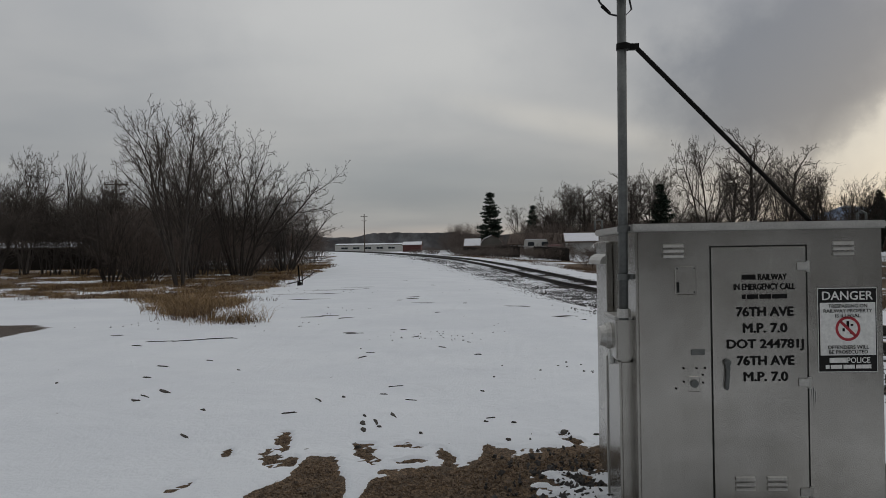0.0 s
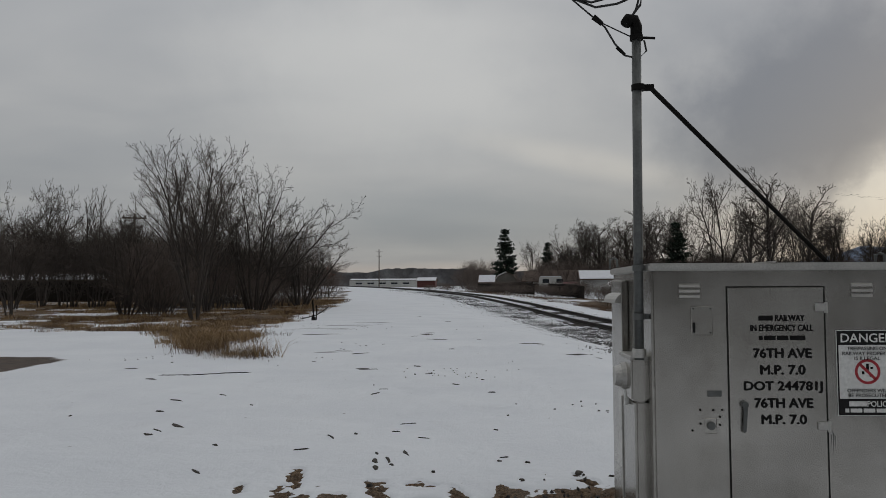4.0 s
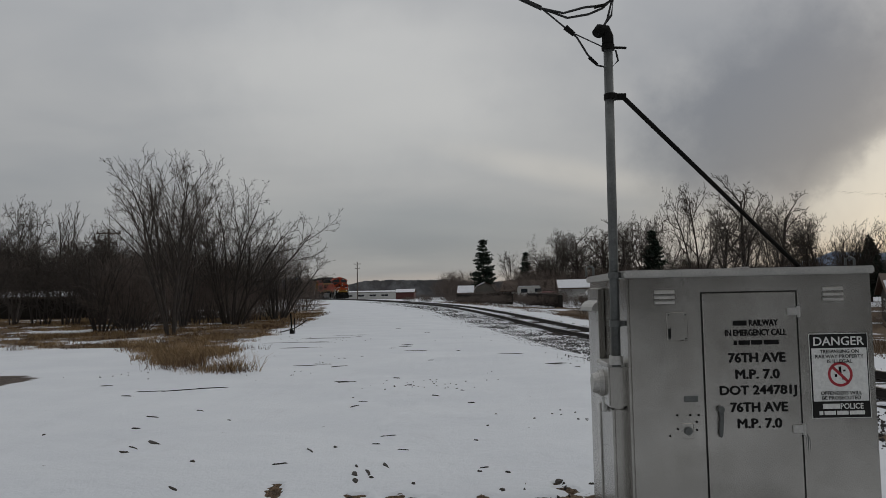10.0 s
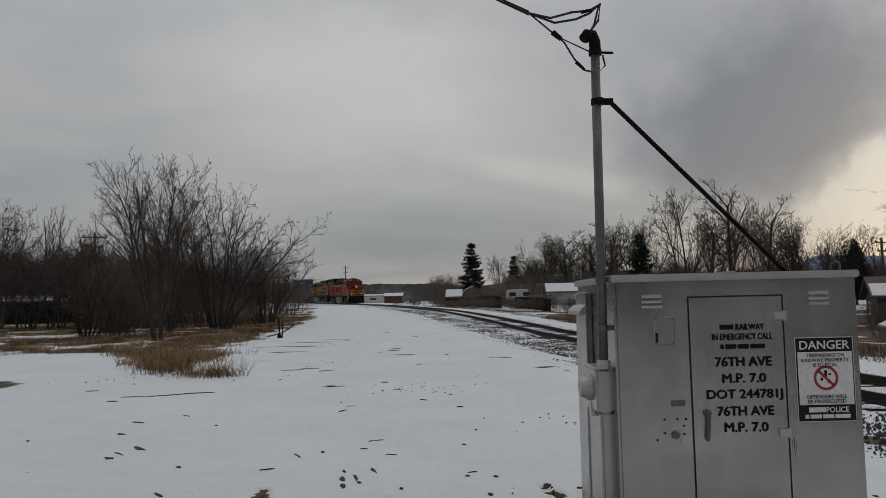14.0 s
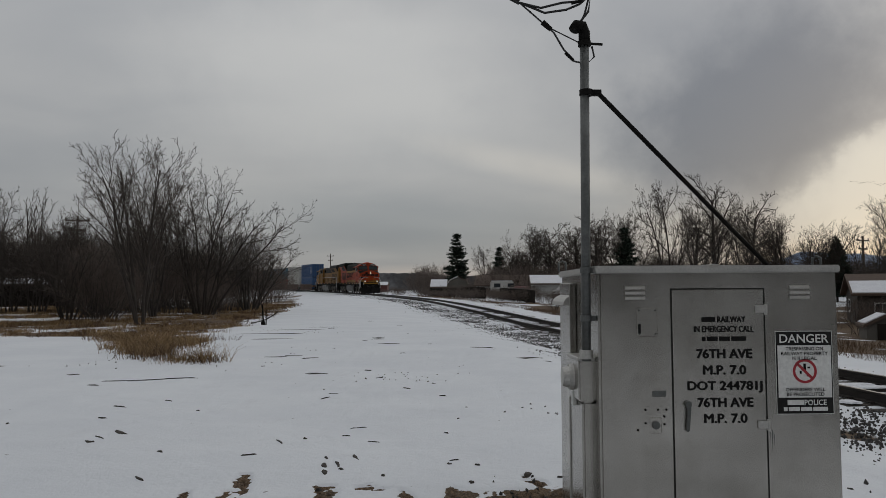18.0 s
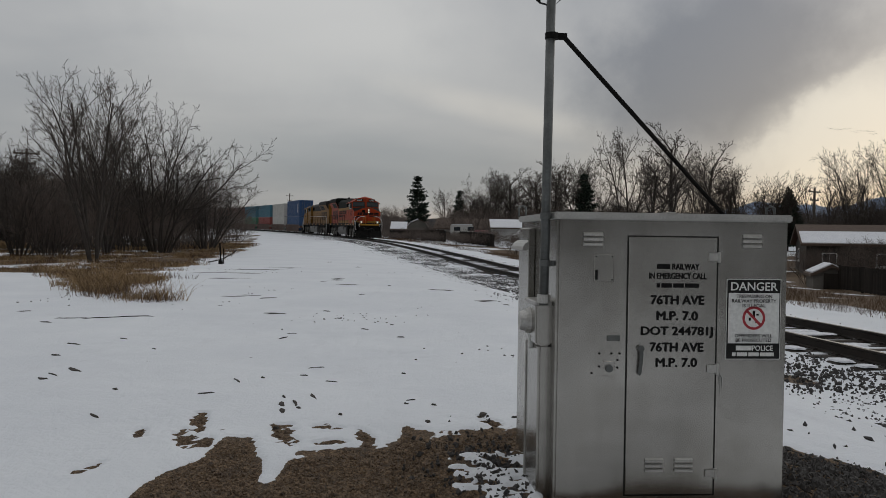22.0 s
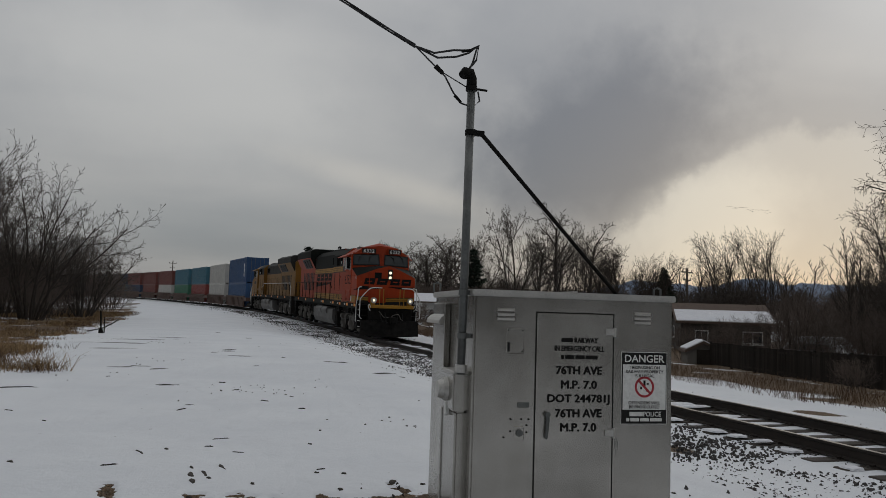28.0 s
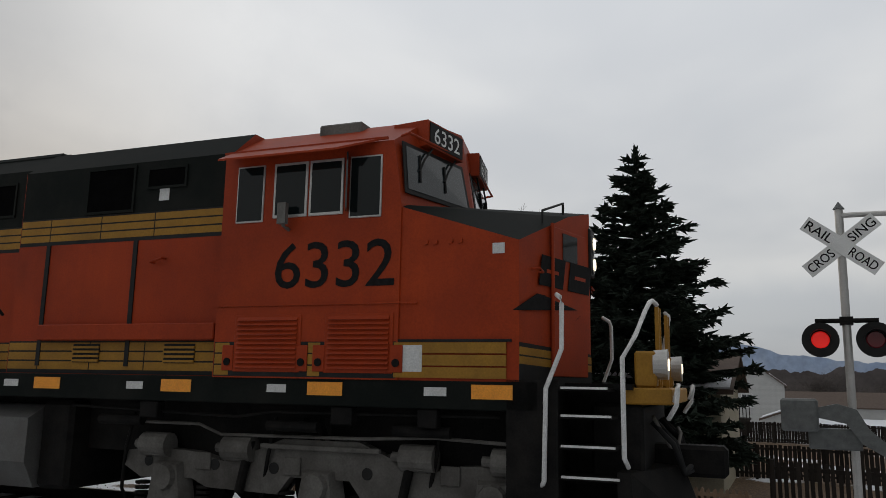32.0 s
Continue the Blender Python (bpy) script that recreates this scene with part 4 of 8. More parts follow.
end = Vector((-14.0, 0.0, 11.8))
split = Vector((-0.335, 0.0, 2.578))
for tw in (0.0, 2.1, 4.2):
    bm = bmesh.new()
    pts = [p + Vector((0, math.sin(i * 0.9 + tw) * 0.008, math.cos(i * 0.9 + tw) * 0.008)) for i, p in enumerate(sag(split, end, 0.55, 70))]
    tube(bm, pts, 0.0048, 5)
    part("drop_cable", bm, WIRE, mast, "twisted black overhead cable")
bm = bmesh.new()
tube(bm, [split, split + Vector((0.1, 0, -0.025)), split + Vector((0.2, 0, 0.0)), (-0.05, 0.0, 2.585), (0.0, -0.005, 2.615), (-0.015, -0.02, 2.53), (MX1 - 0.052, -0.03, 2.44)], 0.0055, 6)
part("lead_wire", bm, WIRE, mast, "looped black lead wire")
bm = bmesh.new()
tube(bm, [split, split + Vector((0.12, 0.01, -0.045)), split + Vector((0.22, 0.01, -0.03)), (-0.05, 0.01, 2.575), (-0.005, 0.01, 2.61), (-0.03, 0.0, 2.52), (MX1 - 0.045, -0.02, 2.445)], 0.0055, 6)
part("lead_wire", bm, WIRE, mast, "looped black lead wire")
bm = bmesh.new()
tube(bm, [split, (-0.22, 0, 2.475), (-0.175, 0, 2.435)], 0.004, 6)
tube(bm, [(-0.21, 0, 2.465), (MX1 - 0.02, 0, 2.385)], 0.003, 6)
tube(bm, [(-0.175, 0, 2.435), (-0.13, 0, 2.355), (-0.085, 0, 2.3), (MX1 + 0.01, 0.0, 2.285), (MX1 + 0.045, 0.0, 2.32), (MX1 + 0.035, 0, 2.37)], 0.0045, 6)
part("neutral_wire", bm, WIRE, mast)
for a, b, r in (((-0.228, 0, 2.485), (-0.188, 0, 2.45), 0.014), ((-0.122, 0, 2.34), (-0.085, 0, 2.303), 0.009), ((-0.09, 0.0, 2.577), (-0.04, 0.0, 2.588), 0.009)):
    bm = bmesh.new()
    cyl(bm, a, b, r, r * 0.8, 10)
    part("splice", bm, BLACK_IRON, mast, "dark cable splice")


# ---- locomotives: front at y = 0, rail heads at z = 0, length along +y ----
LOCO = 22.9


def skin(name, bm, mats, pick, parent, label=""):
    """One mesh with several paints, chosen face by face from the face's middle and normal."""
    bm.normal_update()
    idx = [pick(f.calc_center_median(), f.normal) for f in bm.faces]
    ob = part(name, bm, mats[0], parent, label)
    for m in mats[1:]:
        ob.data.materials.append(m)
    ob.data.polygons.foreach_set("material_index", idx)
    return ob


def slab(bm, a, b, c, d, out, thick=0.012):
    """A thin plate on four corners, pushed out along a direction."""
    o = Vector(out) * thick
    lo = [bm.verts.new(Vector(p)) for p in (a, b, c, d)]
    hi = [bm.verts.new(Vector(p) + o) for p in (a, b, c, d)]
    for i in range(4):
        bm.faces.new((lo[i], lo[(i + 1) % 4], hi[(i + 1) % 4], hi[i]))
    bm.faces.new(hi)
    bm.faces.new(lo[::-1])
    bmesh.ops.recalc_face_normals(bm, faces=bm.faces[:])


def truck_frame(name, yc, sx, loco):
    """A three-axle cast side frame with its journal boxes, springs and brake cylinders."""
    x0, x1 = sorted((sx * 1.06, sx * 1.2))
    bm = bmesh.new()
    o = [(-2.55, 0.62), (-2.5, 0.78), (-2.1, 0.83), (-1.55, 0.8), (-1.2, 0.72), (-0.75, 0.86), (-0.45, 0.98), (0.45, 0.98), (0.75, 0.86), (1.2, 0.72), (1.55, 0.8), (2.1, 0.83), (2.5, 0.78), (2.55, 0.62), (2.3, 0.5), (1.6, 0.52), (1.4, 0.44), (0.5, 0.42), (0.35, 0.6), (-0.35, 0.6), (-0.5, 0.42), (-1.4, 0.44), (-1.6, 0.52), (-2.3, 0.5)]
    prism(bm, [(yc + u, v) for u, v in o], "x", x0, x1)
    bmesh.ops.triangulate(bm, faces=[f for f in bm.faces if len(f.verts) > 4])
    fr = part(name, bm, TRUCK_GREY, loco, "dusty grey cast truck side frame")
    for a in (-1.9, 0.0, 1.9):
        bm = bmesh.new()
        y = yc + a
        hull(bm, [(sx * 1.1, y - 0.3, 0.2), (sx * 1.1, y + 0.3, 0.2), (sx * 1.1, y - 0.2, 0.72), (sx * 1.1, y + 0.2, 0.72), (sx * 1.29, y - 0.22, 0.26), (sx * 1.29, y + 0.22, 0.26), (sx * 1.29, y - 0.15, 0.66), (sx * 1.29, y + 0.15, 0.66)])
        cyl(bm, (sx * 1.29, y, 0.53), (sx * 1.35, y, 0.53), 0.15, 0.13, 12)
        part("journal_box", bm, TRUCK_GREY, fr)
        for k in (-0.42, 0.42):
            bm = bmesh.new()
            for i in range(5):
                cyl(bm, (sx * 1.13, y + k, 0.2 + i * 0.055), (sx * 1.13, y + k, 0.23 + i * 0.055), 0.085, sides=10)
            part("coil_spring", bm, BLACK_IRON, fr)
    for a in (-2.05, -1.1, 1.0, 2.1):
        bm = bmesh.new()
        cyl(bm, (sx * 1.22, yc + a - 0.2, 0.86), (sx * 1.22, yc + a + 0.16, 0.86), 0.13, sides=14)
        cyl(bm, (sx * 1.22, yc + a + 0.16, 0.86), (sx * 1.22, yc + a + 0.27, 0.86), 0.05, sides=8)
        box(bm, sx * 1.05, yc + a - 0.1, 0.75, sx * 1.3, yc + a - 0.02, 0.9)
        part("brake_cylinder", bm, TRUCK_GREY, fr)
    bm = bmesh.new()
    tube(bm, [(sx * 1.26, yc - 2.3, 1.02), (sx * 1.26, yc - 1.3, 1.06), (sx * 1.26, yc - 0.5, 1.02), (sx * 1.26, yc + 1.2, 1.0), (sx * 1.26, yc + 1.5, 1.1), (sx * 1.26, yc + 2.3, 1.1)], 0.018, 6)
    part("air_pipe", bm, TRUCK_GREY, fr)
    # solid black discs on the casting, in place of the shade inside its holes
    for a in (-2.2, -0.55, 0.55, 1.3, 2.2):
        bm = bmesh.new()
        cyl(bm, (sx * 1.2, yc + a, 0.68), (sx * 1.206, yc + a, 0.68), 0.06, sides=14)
        part("core_hole", bm, BLACK, fr, "black disc painted as the shade in a casting hole")
    for a in (-1.45, 1.45, 0.32):
        part("bolted_plate", bbox((sx * 1.2, yc + a - 0.1, 0.62, sx * 1.222, yc + a + 0.1, 0.8), 0.006), TRUCK_GREY, fr)
    for a in (-0.95, 0.95):
        bm = bmesh.new()
        cyl(bm, (sx * 1.24, yc + a, 0.42), (sx * 1.24, yc + a - 0.12, 0.95), 0.05, sides=10)
        part("shock_absorber", bm, BLACK_IRON, fr)
    for a in (-2.45, -1.35, 0.55, 2.45):
        bm = bmesh.new()
        tube(bm, [(sx * 1.2, yc + a, 1.2), (sx * 1.25, yc + a + 0.05, 0.8), (sx * 1.1, yc + a + 0.2, 0.35), (sx * 0.9, yc + a + 0.25, 0.12)], 0.022, 6)
        part("sand_pipe", bm, BLACK_IRON, fr)
    part("top_ledge", bbox((sx * 1.2, yc - 0.7, 0.88, sx * 1.26, yc + 0.7, 0.93), 0.006), TRUCK_GREY, fr)
    bm = bmesh.new()
    for k in (-0.12, 0.0, 0.12):
        hull(bm, [(sx * 1.15, yc + k - 0.03, 0.97), (sx * 1.15, yc + k + 0.03, 0.97), (sx * 1.15, yc + k + 0.05, 1.2), (sx * 1.15, yc + k + 0.1, 1.2), (sx * 1.2, yc + k - 0.03, 0.97), (sx * 1.2, yc + k + 0.1, 1.2)])
    part("frame_ribs", bm, BLACK_IRON, fr)
    return fr


def wheelset_mesh():
    bm = bmesh.new()
    for sx in (-1, 1):
        cyl(bm, (sx * 0.69, 0, 0), (sx * 0.82, 0, 0), 0.53, 0.52, 28)
        cyl(bm, (sx * 0.66, 0, 0), (sx * 0.695, 0, 0), 0.56, sides=28)
        for k in range(3):
            a = k * 2.094
            box(bm, *(sx * 0.82, math.cos(a) * 0.3 - 0.05, math.sin(a) * 0.3 - 0.05), *(sx * 0.835, math.cos(a) * 0.3 + 0.05, math.sin(a) * 0.3 + 0.05))
    cyl(bm, (-1.1, 0, 0), (1.1, 0, 0), 0.1, sides=12)
    me = bpy.data.meshes.new("wheelset")
    bm.to_mesh(me)
    bm.free()
    me.materials.append(BLACK_IRON)
    return me


WHEELSET = wheelset_mesh()
wheelsets = []


def side_letters(loco, sx, y, z, text, height_, width, material, out):
    m = pose(sx * out, y, z, 90, 0, -90 if sx < 0 else 90)
    return lettering("road_number", text, height_, material, loco, m, width, 0.003, "black road number", bold=0.007)


def slant_blocks(name, holder, material, place, u0, u1, z0, z1, n=4, slant=0.18):
    """A railway emblem as plain slanted blocks above a wedge; place(u, z) gives the point on the surface and out the way off it."""
    w = (u1 - u0) / n
    for i in range(n):
        a = u0 + i * w + w * 0.06
        b = u0 + (i + 1) * w - w * 0.12
        s = slant * (z1 - z0) / 0.4
        bm = bmesh.new()
        slab(bm, place(a, z0), place(b, z0), place(b + s, z1), place(a + s, z1), place(None, None), 0.004)
        part(name, bm, material, holder)
        bm = bmesh.new()
        for q, (ka, kb, lo_, hi_) in enumerate(((0.25, 0.75, 0.44, 0.56),)):
            bm = bmesh.new()
            zi, zj, wd = z0 + (z1 - z0) * lo_, z0 + (z1 - z0) * hi_, b - a
            slab(bm, place(a + wd * ka + s * lo_, zi), place(a + wd * kb + s * lo_, zi), place(a + wd * kb + s * hi_, zj), place(a + wd * ka + s * hi_, zj), place(None, None), 0.007)
            part("emblem_counter", bm, ORANGE, holder)
    bm = bmesh.new()
    h = (z1 - z0)
    slab(bm, place(u0 - 0.15, z0 - h * 0.95), place(u1 * 0.7 + u0 * 0.3, z0 - h * 0.6), place(u1 + 0.1, z0 - h * 0.28), place(u0, z0 - h * 0.3), place(None, None), 0.004)
    part("emblem_wedge", bm, material, holder)


def locomotive(label, main, upper, stripe, emblem):
    loco = thing("locomotive", label, "locomotive", group="locomotives of the train")
    # running frame, walkway and sill
    part("sill", bbox((-1.53, 1.3, 1.34, 1.53, 21.6, 1.61), 0.01), DARK_GREEN if emblem else BLACK_IRON, loco, "dark side sill")
    part("underframe", bbox((-1.0, 1.2, 0.75, 1.0, 21.5, 1.34)), BLACK_IRON, loco)
    for i, y in enumerate((1.74, 3.5, 5.34, 7.2, 10.2, 13.4, 16.6, 19.8)):
        for sx in (-1, 1):
            part("reflector", bbox((sx * 1.531, y - 0.2, 1.44, sx * 1.537, y + 0.2, 1.57)), REFLECT, loco, "orange reflective strip")
            if i < 5:
                part("data_label", bbox((sx * 1.531, y + 0.45, 1.46, sx * 1.536, y + 0.68, 1.54)), LABEL, loco)
    # nose and cab
    bm = bmesh.new()
    hull(bm, [(x, y, z) for x, y, z in ((-1.53, 2.8, 1.6), (1.53, 2.8, 1.6), (-1.53, 1.48, 1.6), (1.53, 1.48, 1.6), (0, 1.08, 1.6), (-1.53, 2.8, 3.32), (1.53, 2.8, 3.32), (-1.53, 1.48, 2.9), (1.53, 1.48, 2.9), (-0.5, 1.211, 3.3), (0.5, 1.211, 3.3), (0, 1.08, 3.42), (-0.35, 2.8, 3.46), (0.35, 2.8, 3.46))])
    skin("nose", bm, [main, upper], lambda c, n: 1 if n.z > 0.6 else 0, loco, "broad faceted nose")
    bm = bmesh.new()
    hull(bm, [(-1.55, 2.7, 1.6), (1.55, 2.7, 1.6), (-1.55, 4.86, 1.6), (1.55, 4.86, 1.6), (-1.55, 2.7, 3.32), (1.55, 2.7, 3.32), (0, 2.42, 3.44), (-1.55, 2.8, 3.98), (1.55, 2.8, 3.98), (-0.85, 2.72, 4.38), (0.85, 2.72, 4.38), (0, 2.6, 4.46), (0, 3.1, 4.62), (-1.55, 4.86, 3.98), (1.55, 4.86, 3.98), (-0.85, 4.86, 4.38), (0.85, 4.86, 4.38), (0, 4.86, 4.6)])
    cab = skin("cab", bm, [main, main], lambda c, n: 0, loco, "painted crew cab")
    bm = bbox((-1.0, 3.45, 4.2, -0.5, 4.0, 4.42), 0.02)
    part("roof_unit", bm, TRUCK_GREY, cab, "grey air-conditioning box")
    for sx in (-1, 1):
        # windscreen on its slanting facet
        def face(u, z, sx=sx):
            f = (z - 3.44) / (4.42 - 3.44)
            yc, ys = 2.42 + 0.18 * f, 2.7 + 0.11 * f
            return (sx * 1.55 * u, yc + (ys - yc) * u, z)
        nrm = Vector((sx * 0.17, -0.97, 0.17)).normalized()
        bm = bmesh.new()
        slab(bm, face(0.07, 3.49), face(0.965, 3.44), face(0.95, 3.985), face(0.09, 4.03), nrm, 0.012)
        part("screen_seal", bm, BLACK, cab, "black rubber windscreen seal")
        bm = bmesh.new()
        slab(bm, face(0.11, 3.53), face(0.93, 3.49), face(0.915, 3.945), face(0.13, 3.985), nrm, 0.018)
        part("windscreen", bm, SCREEN_GLASS, cab)
        for u in (0.38, 0.72):
            bm = bmesh.new()
            tube(bm, [Vector(face(u - 0.14, 4.05)) + nrm * 0.06, Vector(face(u, 3.86)) + nrm * 0.05, Vector(face(u + 0.06, 3.72)) + nrm * 0.03], 0.012, 6)
            tube(bm, [Vector(face(u + 0.035, 3.9)) + nrm * 0.03, Vector(face(u + 0.06, 3.6)) + nrm * 0.03], 0.012, 6)
            part("wiper", bm, BLACK, cab)
        bm = bmesh.new()
        tube(bm, [Vector(face(0.2, 4.07)) + nrm * 0.1, Vector(face(0.95, 4.04)) + nrm * 0.1], 0.014, 6)
        tube(bm, [Vector(face(0.2, 4.07)), Vector(face(0.2, 4.07)) + nrm * 0.1], 0.014, 6)
        tube(bm, [Vector(face(0.95, 4.04)), Vector(face(0.95, 4.04)) + nrm * 0.1], 0.014, 6)
        part("wiper_rail", bm, main, cab)
        # number boards
        bm = bmesh.new()
        m = pose(sx * 0.68, 2.64, 4.18, 0, 0, sx * 10)
        for v in box(bm, -0.4, -0.1, -0.14, 0.4, 0.34, 0.14):
            v.co = m @ v.co
        nb = part("number_board", bm, main, cab)
        bm = bmesh.new()
        for v in box(bm, -0.36, -0.112, -0.12, 0.36, -0.095, 0.12):
            v.co = m @ v.co
        part("number_glass", bm, BLACK, nb, "black number board")
        if emblem:
            lettering("road_number", "6332", 0.17, SIGN_WHITE, nb, m @ pose(0, -0.115, 0, 90, 0, 0), 0.56, 0.001, "pale lit road number", bold=0.01)
        # side windows with bright frames, awning and mirror
        X = sx * 1.55
        for y0, y1, z0, z1 in ((4.33, 4.68, 3.22, 3.84), (3.79, 4.21, 3.25, 3.84), (3.36, 3.77, 3.25, 3.84), (2.92, 3.29, 3.2, 3.84)):
            w = part("window_frame", bbox((X - sx * 0.01, y0, z0, X + sx * 0.015, y1, z1), 0.006), ALU_EDGE, cab, "bright window frame")
            part("pane", bbox((X + sx * 0.005, y0 + 0.018, z0 + 0.018, X + sx * 0.018, y1 - 0.018, z1 - 0.018) if not 3.3 < y0 < 4.3 else (X + sx * 0.005, y0 + 0.03, z0 + 0.03, X + sx * 0.018, y1 - 0.03, z1 - 0.03)), CAB_GLASS, w)
        bm = bmesh.new()
        slab(bm, (X, 2.95, 3.99), (X, 4.78, 3.99), (X + sx * 0.34, 4.72, 3.83), (X + sx * 0.34, 3.3, 3.83), (0, 0, 1), 0.022)
        part("awning", bm, main, cab, "painted window awning")
        bm = bmesh.new()
        slab(bm, (X, 3.34, 3.28), (X + sx * 0.14, 3.27, 3.28), (X + sx * 0.14, 3.27, 3.86), (X, 3.34, 3.86), (0, -1, 0), 0.02)
        part("wind_deflector", bm, SCREEN_GLASS, cab)
        bm = bmesh.new()
        tube(bm, [(X, 4.0, 3.12), (X + sx * 0.12, 4.0, 3.14), (X + sx * 0.13, 4.0, 3.36)], 0.02, 6)
        box(bm, X + sx * 0.1, 3.96, 3.16, X + sx * 0.16, 4.06, 3.38)
        part("side_mirror", bm, TRUCK_GREY, cab)
        for y in (2.38, 2.12):
            for k in (-0.05, 0.05):
                bm = bmesh.new()
                cyl(bm, (sx * 1.531, y + k, 2.92), (sx * 1.55, y + k, 2.92), 0.028, sides=10)
                part("lifting_lug", bm, main, cab)
        part("rain_gutter", bbox((X, 2.86, 3.99, X + sx * 0.03, 4.86, 4.015)), main, cab)
        # louvred lower panels, stripes
        for y0, y1 in ((3.83, 4.56), (2.79, 3.47)):
            p = part("grille_frame", bbox((X, y0 - 0.04, 1.66, X + sx * 0.012, y1 + 0.04, 2.24), 0.004), main, cab)
            for i in range(11):
                z = 1.7 + i * 0.048
                bm = bmesh.new()
                prism(bm, [(X + sx * 0.01, z), (X + sx * 0.04, z), (X + sx * 0.012, z + 0.036)], "y", y0, y1)
                part("slat", bm, main, p)
        part("stripe_band", bbox((X, 2.72, 1.615, X + sx * 0.003, 4.85, 1.965)), BLACK if emblem else stripe, cab)
        for yl in (2.66, 3.52, 3.72, 4.62):
            lt = part("panel_latch", bbox((X + sx * 0.004, yl - 0.02, 1.67, X + sx * 0.02, yl + 0.12, 1.93), 0.006), main, cab)
            bm = bmesh.new()
            cyl(bm, (X + sx * 0.018, yl + 0.05, 1.76), (X + sx * 0.032, yl + 0.05, 1.76), 0.04, sides=12)
            part("latch_ring", bm, BLACK_IRON, lt)
        part("panel_lip", bbox((X, 2.5, 2.33, X + sx * 0.02, 4.84, 2.35)), main, cab)
        for k, (z0, z1) in enumerate(((1.625, 1.725), (1.74, 1.84), (1.855, 1.955))):
            for y0, y1 in ((1.6, 2.74), (3.56, 3.7), (4.66, 4.84)):
                part("stripe", bbox((X, y0, z0, X + sx * 0.006, y1, z1)) if y0 > 3 else bbox((sx * 1.531, y0, z0, sx * 1.554, y1, z1)), stripe, cab, "dull yellow stripe")
        part("stripe_border", bbox((sx * 1.531, 1.55, 1.96, sx * 1.553, 2.7, 1.985)), BLACK, cab)
        part("notice", bbox((X, 2.44, 1.68, X + sx * 0.006, 2.72, 1.93)), LABEL, cab, "white notice plate")
        part("notice", bbox((sx * 1.532, 1.62, 2.78, sx * 1.538, 1.74, 2.88)), LABEL, cab)
        if emblem:
            side_letters(loco, sx, 3.45, 2.74, "6332", 0.47, 1.38, INK, 1.552)
        else:
            part("plain_letters", bbox((X, 3.0, 2.6, X + sx * 0.004, 4.1, 2.85)), BLACK, cab)
    # stripes and emblem follow the two facets of the nose
    def nose_front(u, z):
        if u is None:
            return Vector((-0.25, -0.97, 0))
        x = -1.53 + 3.06 * u
        return (x, 1.08 + abs(x) * 0.2614 - 0.018, z)
    for sx in (-1, 1):
        for z0, z1 in ((1.715, 1.785), (1.8, 1.87)):
            bm = bmesh.new()
            slab(bm, (sx * 1.53, 1.48, z0 + 0.05), (0, 1.08, z0), (0, 1.08, z1), (sx * 1.53, 1.48, z1 + 0.05), Vector((sx * 0.25, -0.97, 0)), 0.006)
            part("nose_stripe", bm, stripe, loco)
        bm = bmesh.new()
        slab(bm, (sx * 1.53, 1.48, 1.602), (0, 1.08, 1.602), (0, 1.08, 1.9), (sx * 1.53, 1.48, 1.96), Vector((sx * 0.25, -0.97, 0)), 0.004)
        part("nose_band", bm, BLACK if emblem else stripe, loco, "black band below the nose stripes" if emblem else "")
    if emblem:
        slant_blocks("nose_emblem", loco, INK, nose_front, 0.1, 0.5, 2.52, 2.82, 2, 0.03)

        def nose_right(u, z):
            return Vector((0.25, -0.97, 0)) if u is None else nose_front(u, z)
        slant_blocks("nose_emblem", loco, INK, nose_right, 0.52, 0.94, 2.52, 2.82, 2, 0.02)
        for sx in (-1, 1):
            def hood_side(u, z, sx=sx):
                if u is None:
                    return Vector((sx, 0, 0))
                return (sx * 1.122, 15.0 - u if sx < 0 else 9.4 + u, z)
            slant_blocks("side_emblem", loco, INK, hood_side, 0.1, 5.3, 2.72, 3.12, 4, 0.16)
    # nose door, headlights
    F = Matrix.Translation((-0.5, 1.211, 0)) @ pose(0, 0, 0, 0, 0, -14.65)

    def facet(c, bevel=0.0):
        bm = bbox(c, bevel)
        bmesh.ops.transform(bm, matrix=F, verts=bm.verts[:])
        return bm
    nd = part("nose_door", facet((-0.42, -0.012, 1.66, 0.42, 0.02, 3.14), 0.006), main, loco)
    bm = facet((-0.17, -0.02, 2.82, 0.17, 0.0, 3.1), 0.002)
    part("door_window", bm, CAB_GLASS, nd)
    bm = bmesh.new()
    cyl(bm, (-0.43, -0.03, 1.68), (-0.43, -0.03, 3.16), 0.02, sides=8)
    bmesh.ops.transform(bm, matrix=F, verts=bm.verts[:])
    part("hinge_bar", bm, main, nd)
    hl = part("headlight_box", bbox((-0.03, 1.06, 2.74, 0.21, 1.13, 3.26), 0.01), BLACK, loco)
    for z in (2.87, 3.1):
        bm = bmesh.new()
        cyl(bm, (0.09, 1.066, z), (0.09, 1.03, z), 0.075, 0.06, 20)
        hb = bmesh.new()
        cyl(hb, (0.09, 1.062, z), (0.09, 1.045, z), 0.1, 0.1, 20)
        part("headlight_rim", hb, GALV, hl)
        part("headlight", bm, HEADLAMP if emblem else SCREEN_GLASS, hl, "lit twin headlight" if emblem else "")
    for x0 in (0.35, 0.6, -1.3):
        yy = 1.08 + abs(x0 + 0.07) * 0.2614
        bm = bmesh.new()
        tube(bm, [(x0, yy + 0.02, 2.66), (x0, yy - 0.07, 2.66), (x0 + 0.14, yy - 0.07, 2.64), (x0 + 0.14, yy + 0.04, 2.64)], 0.012, 6)
        part("grab_iron", bm, main, loco)
    bm = bmesh.new()
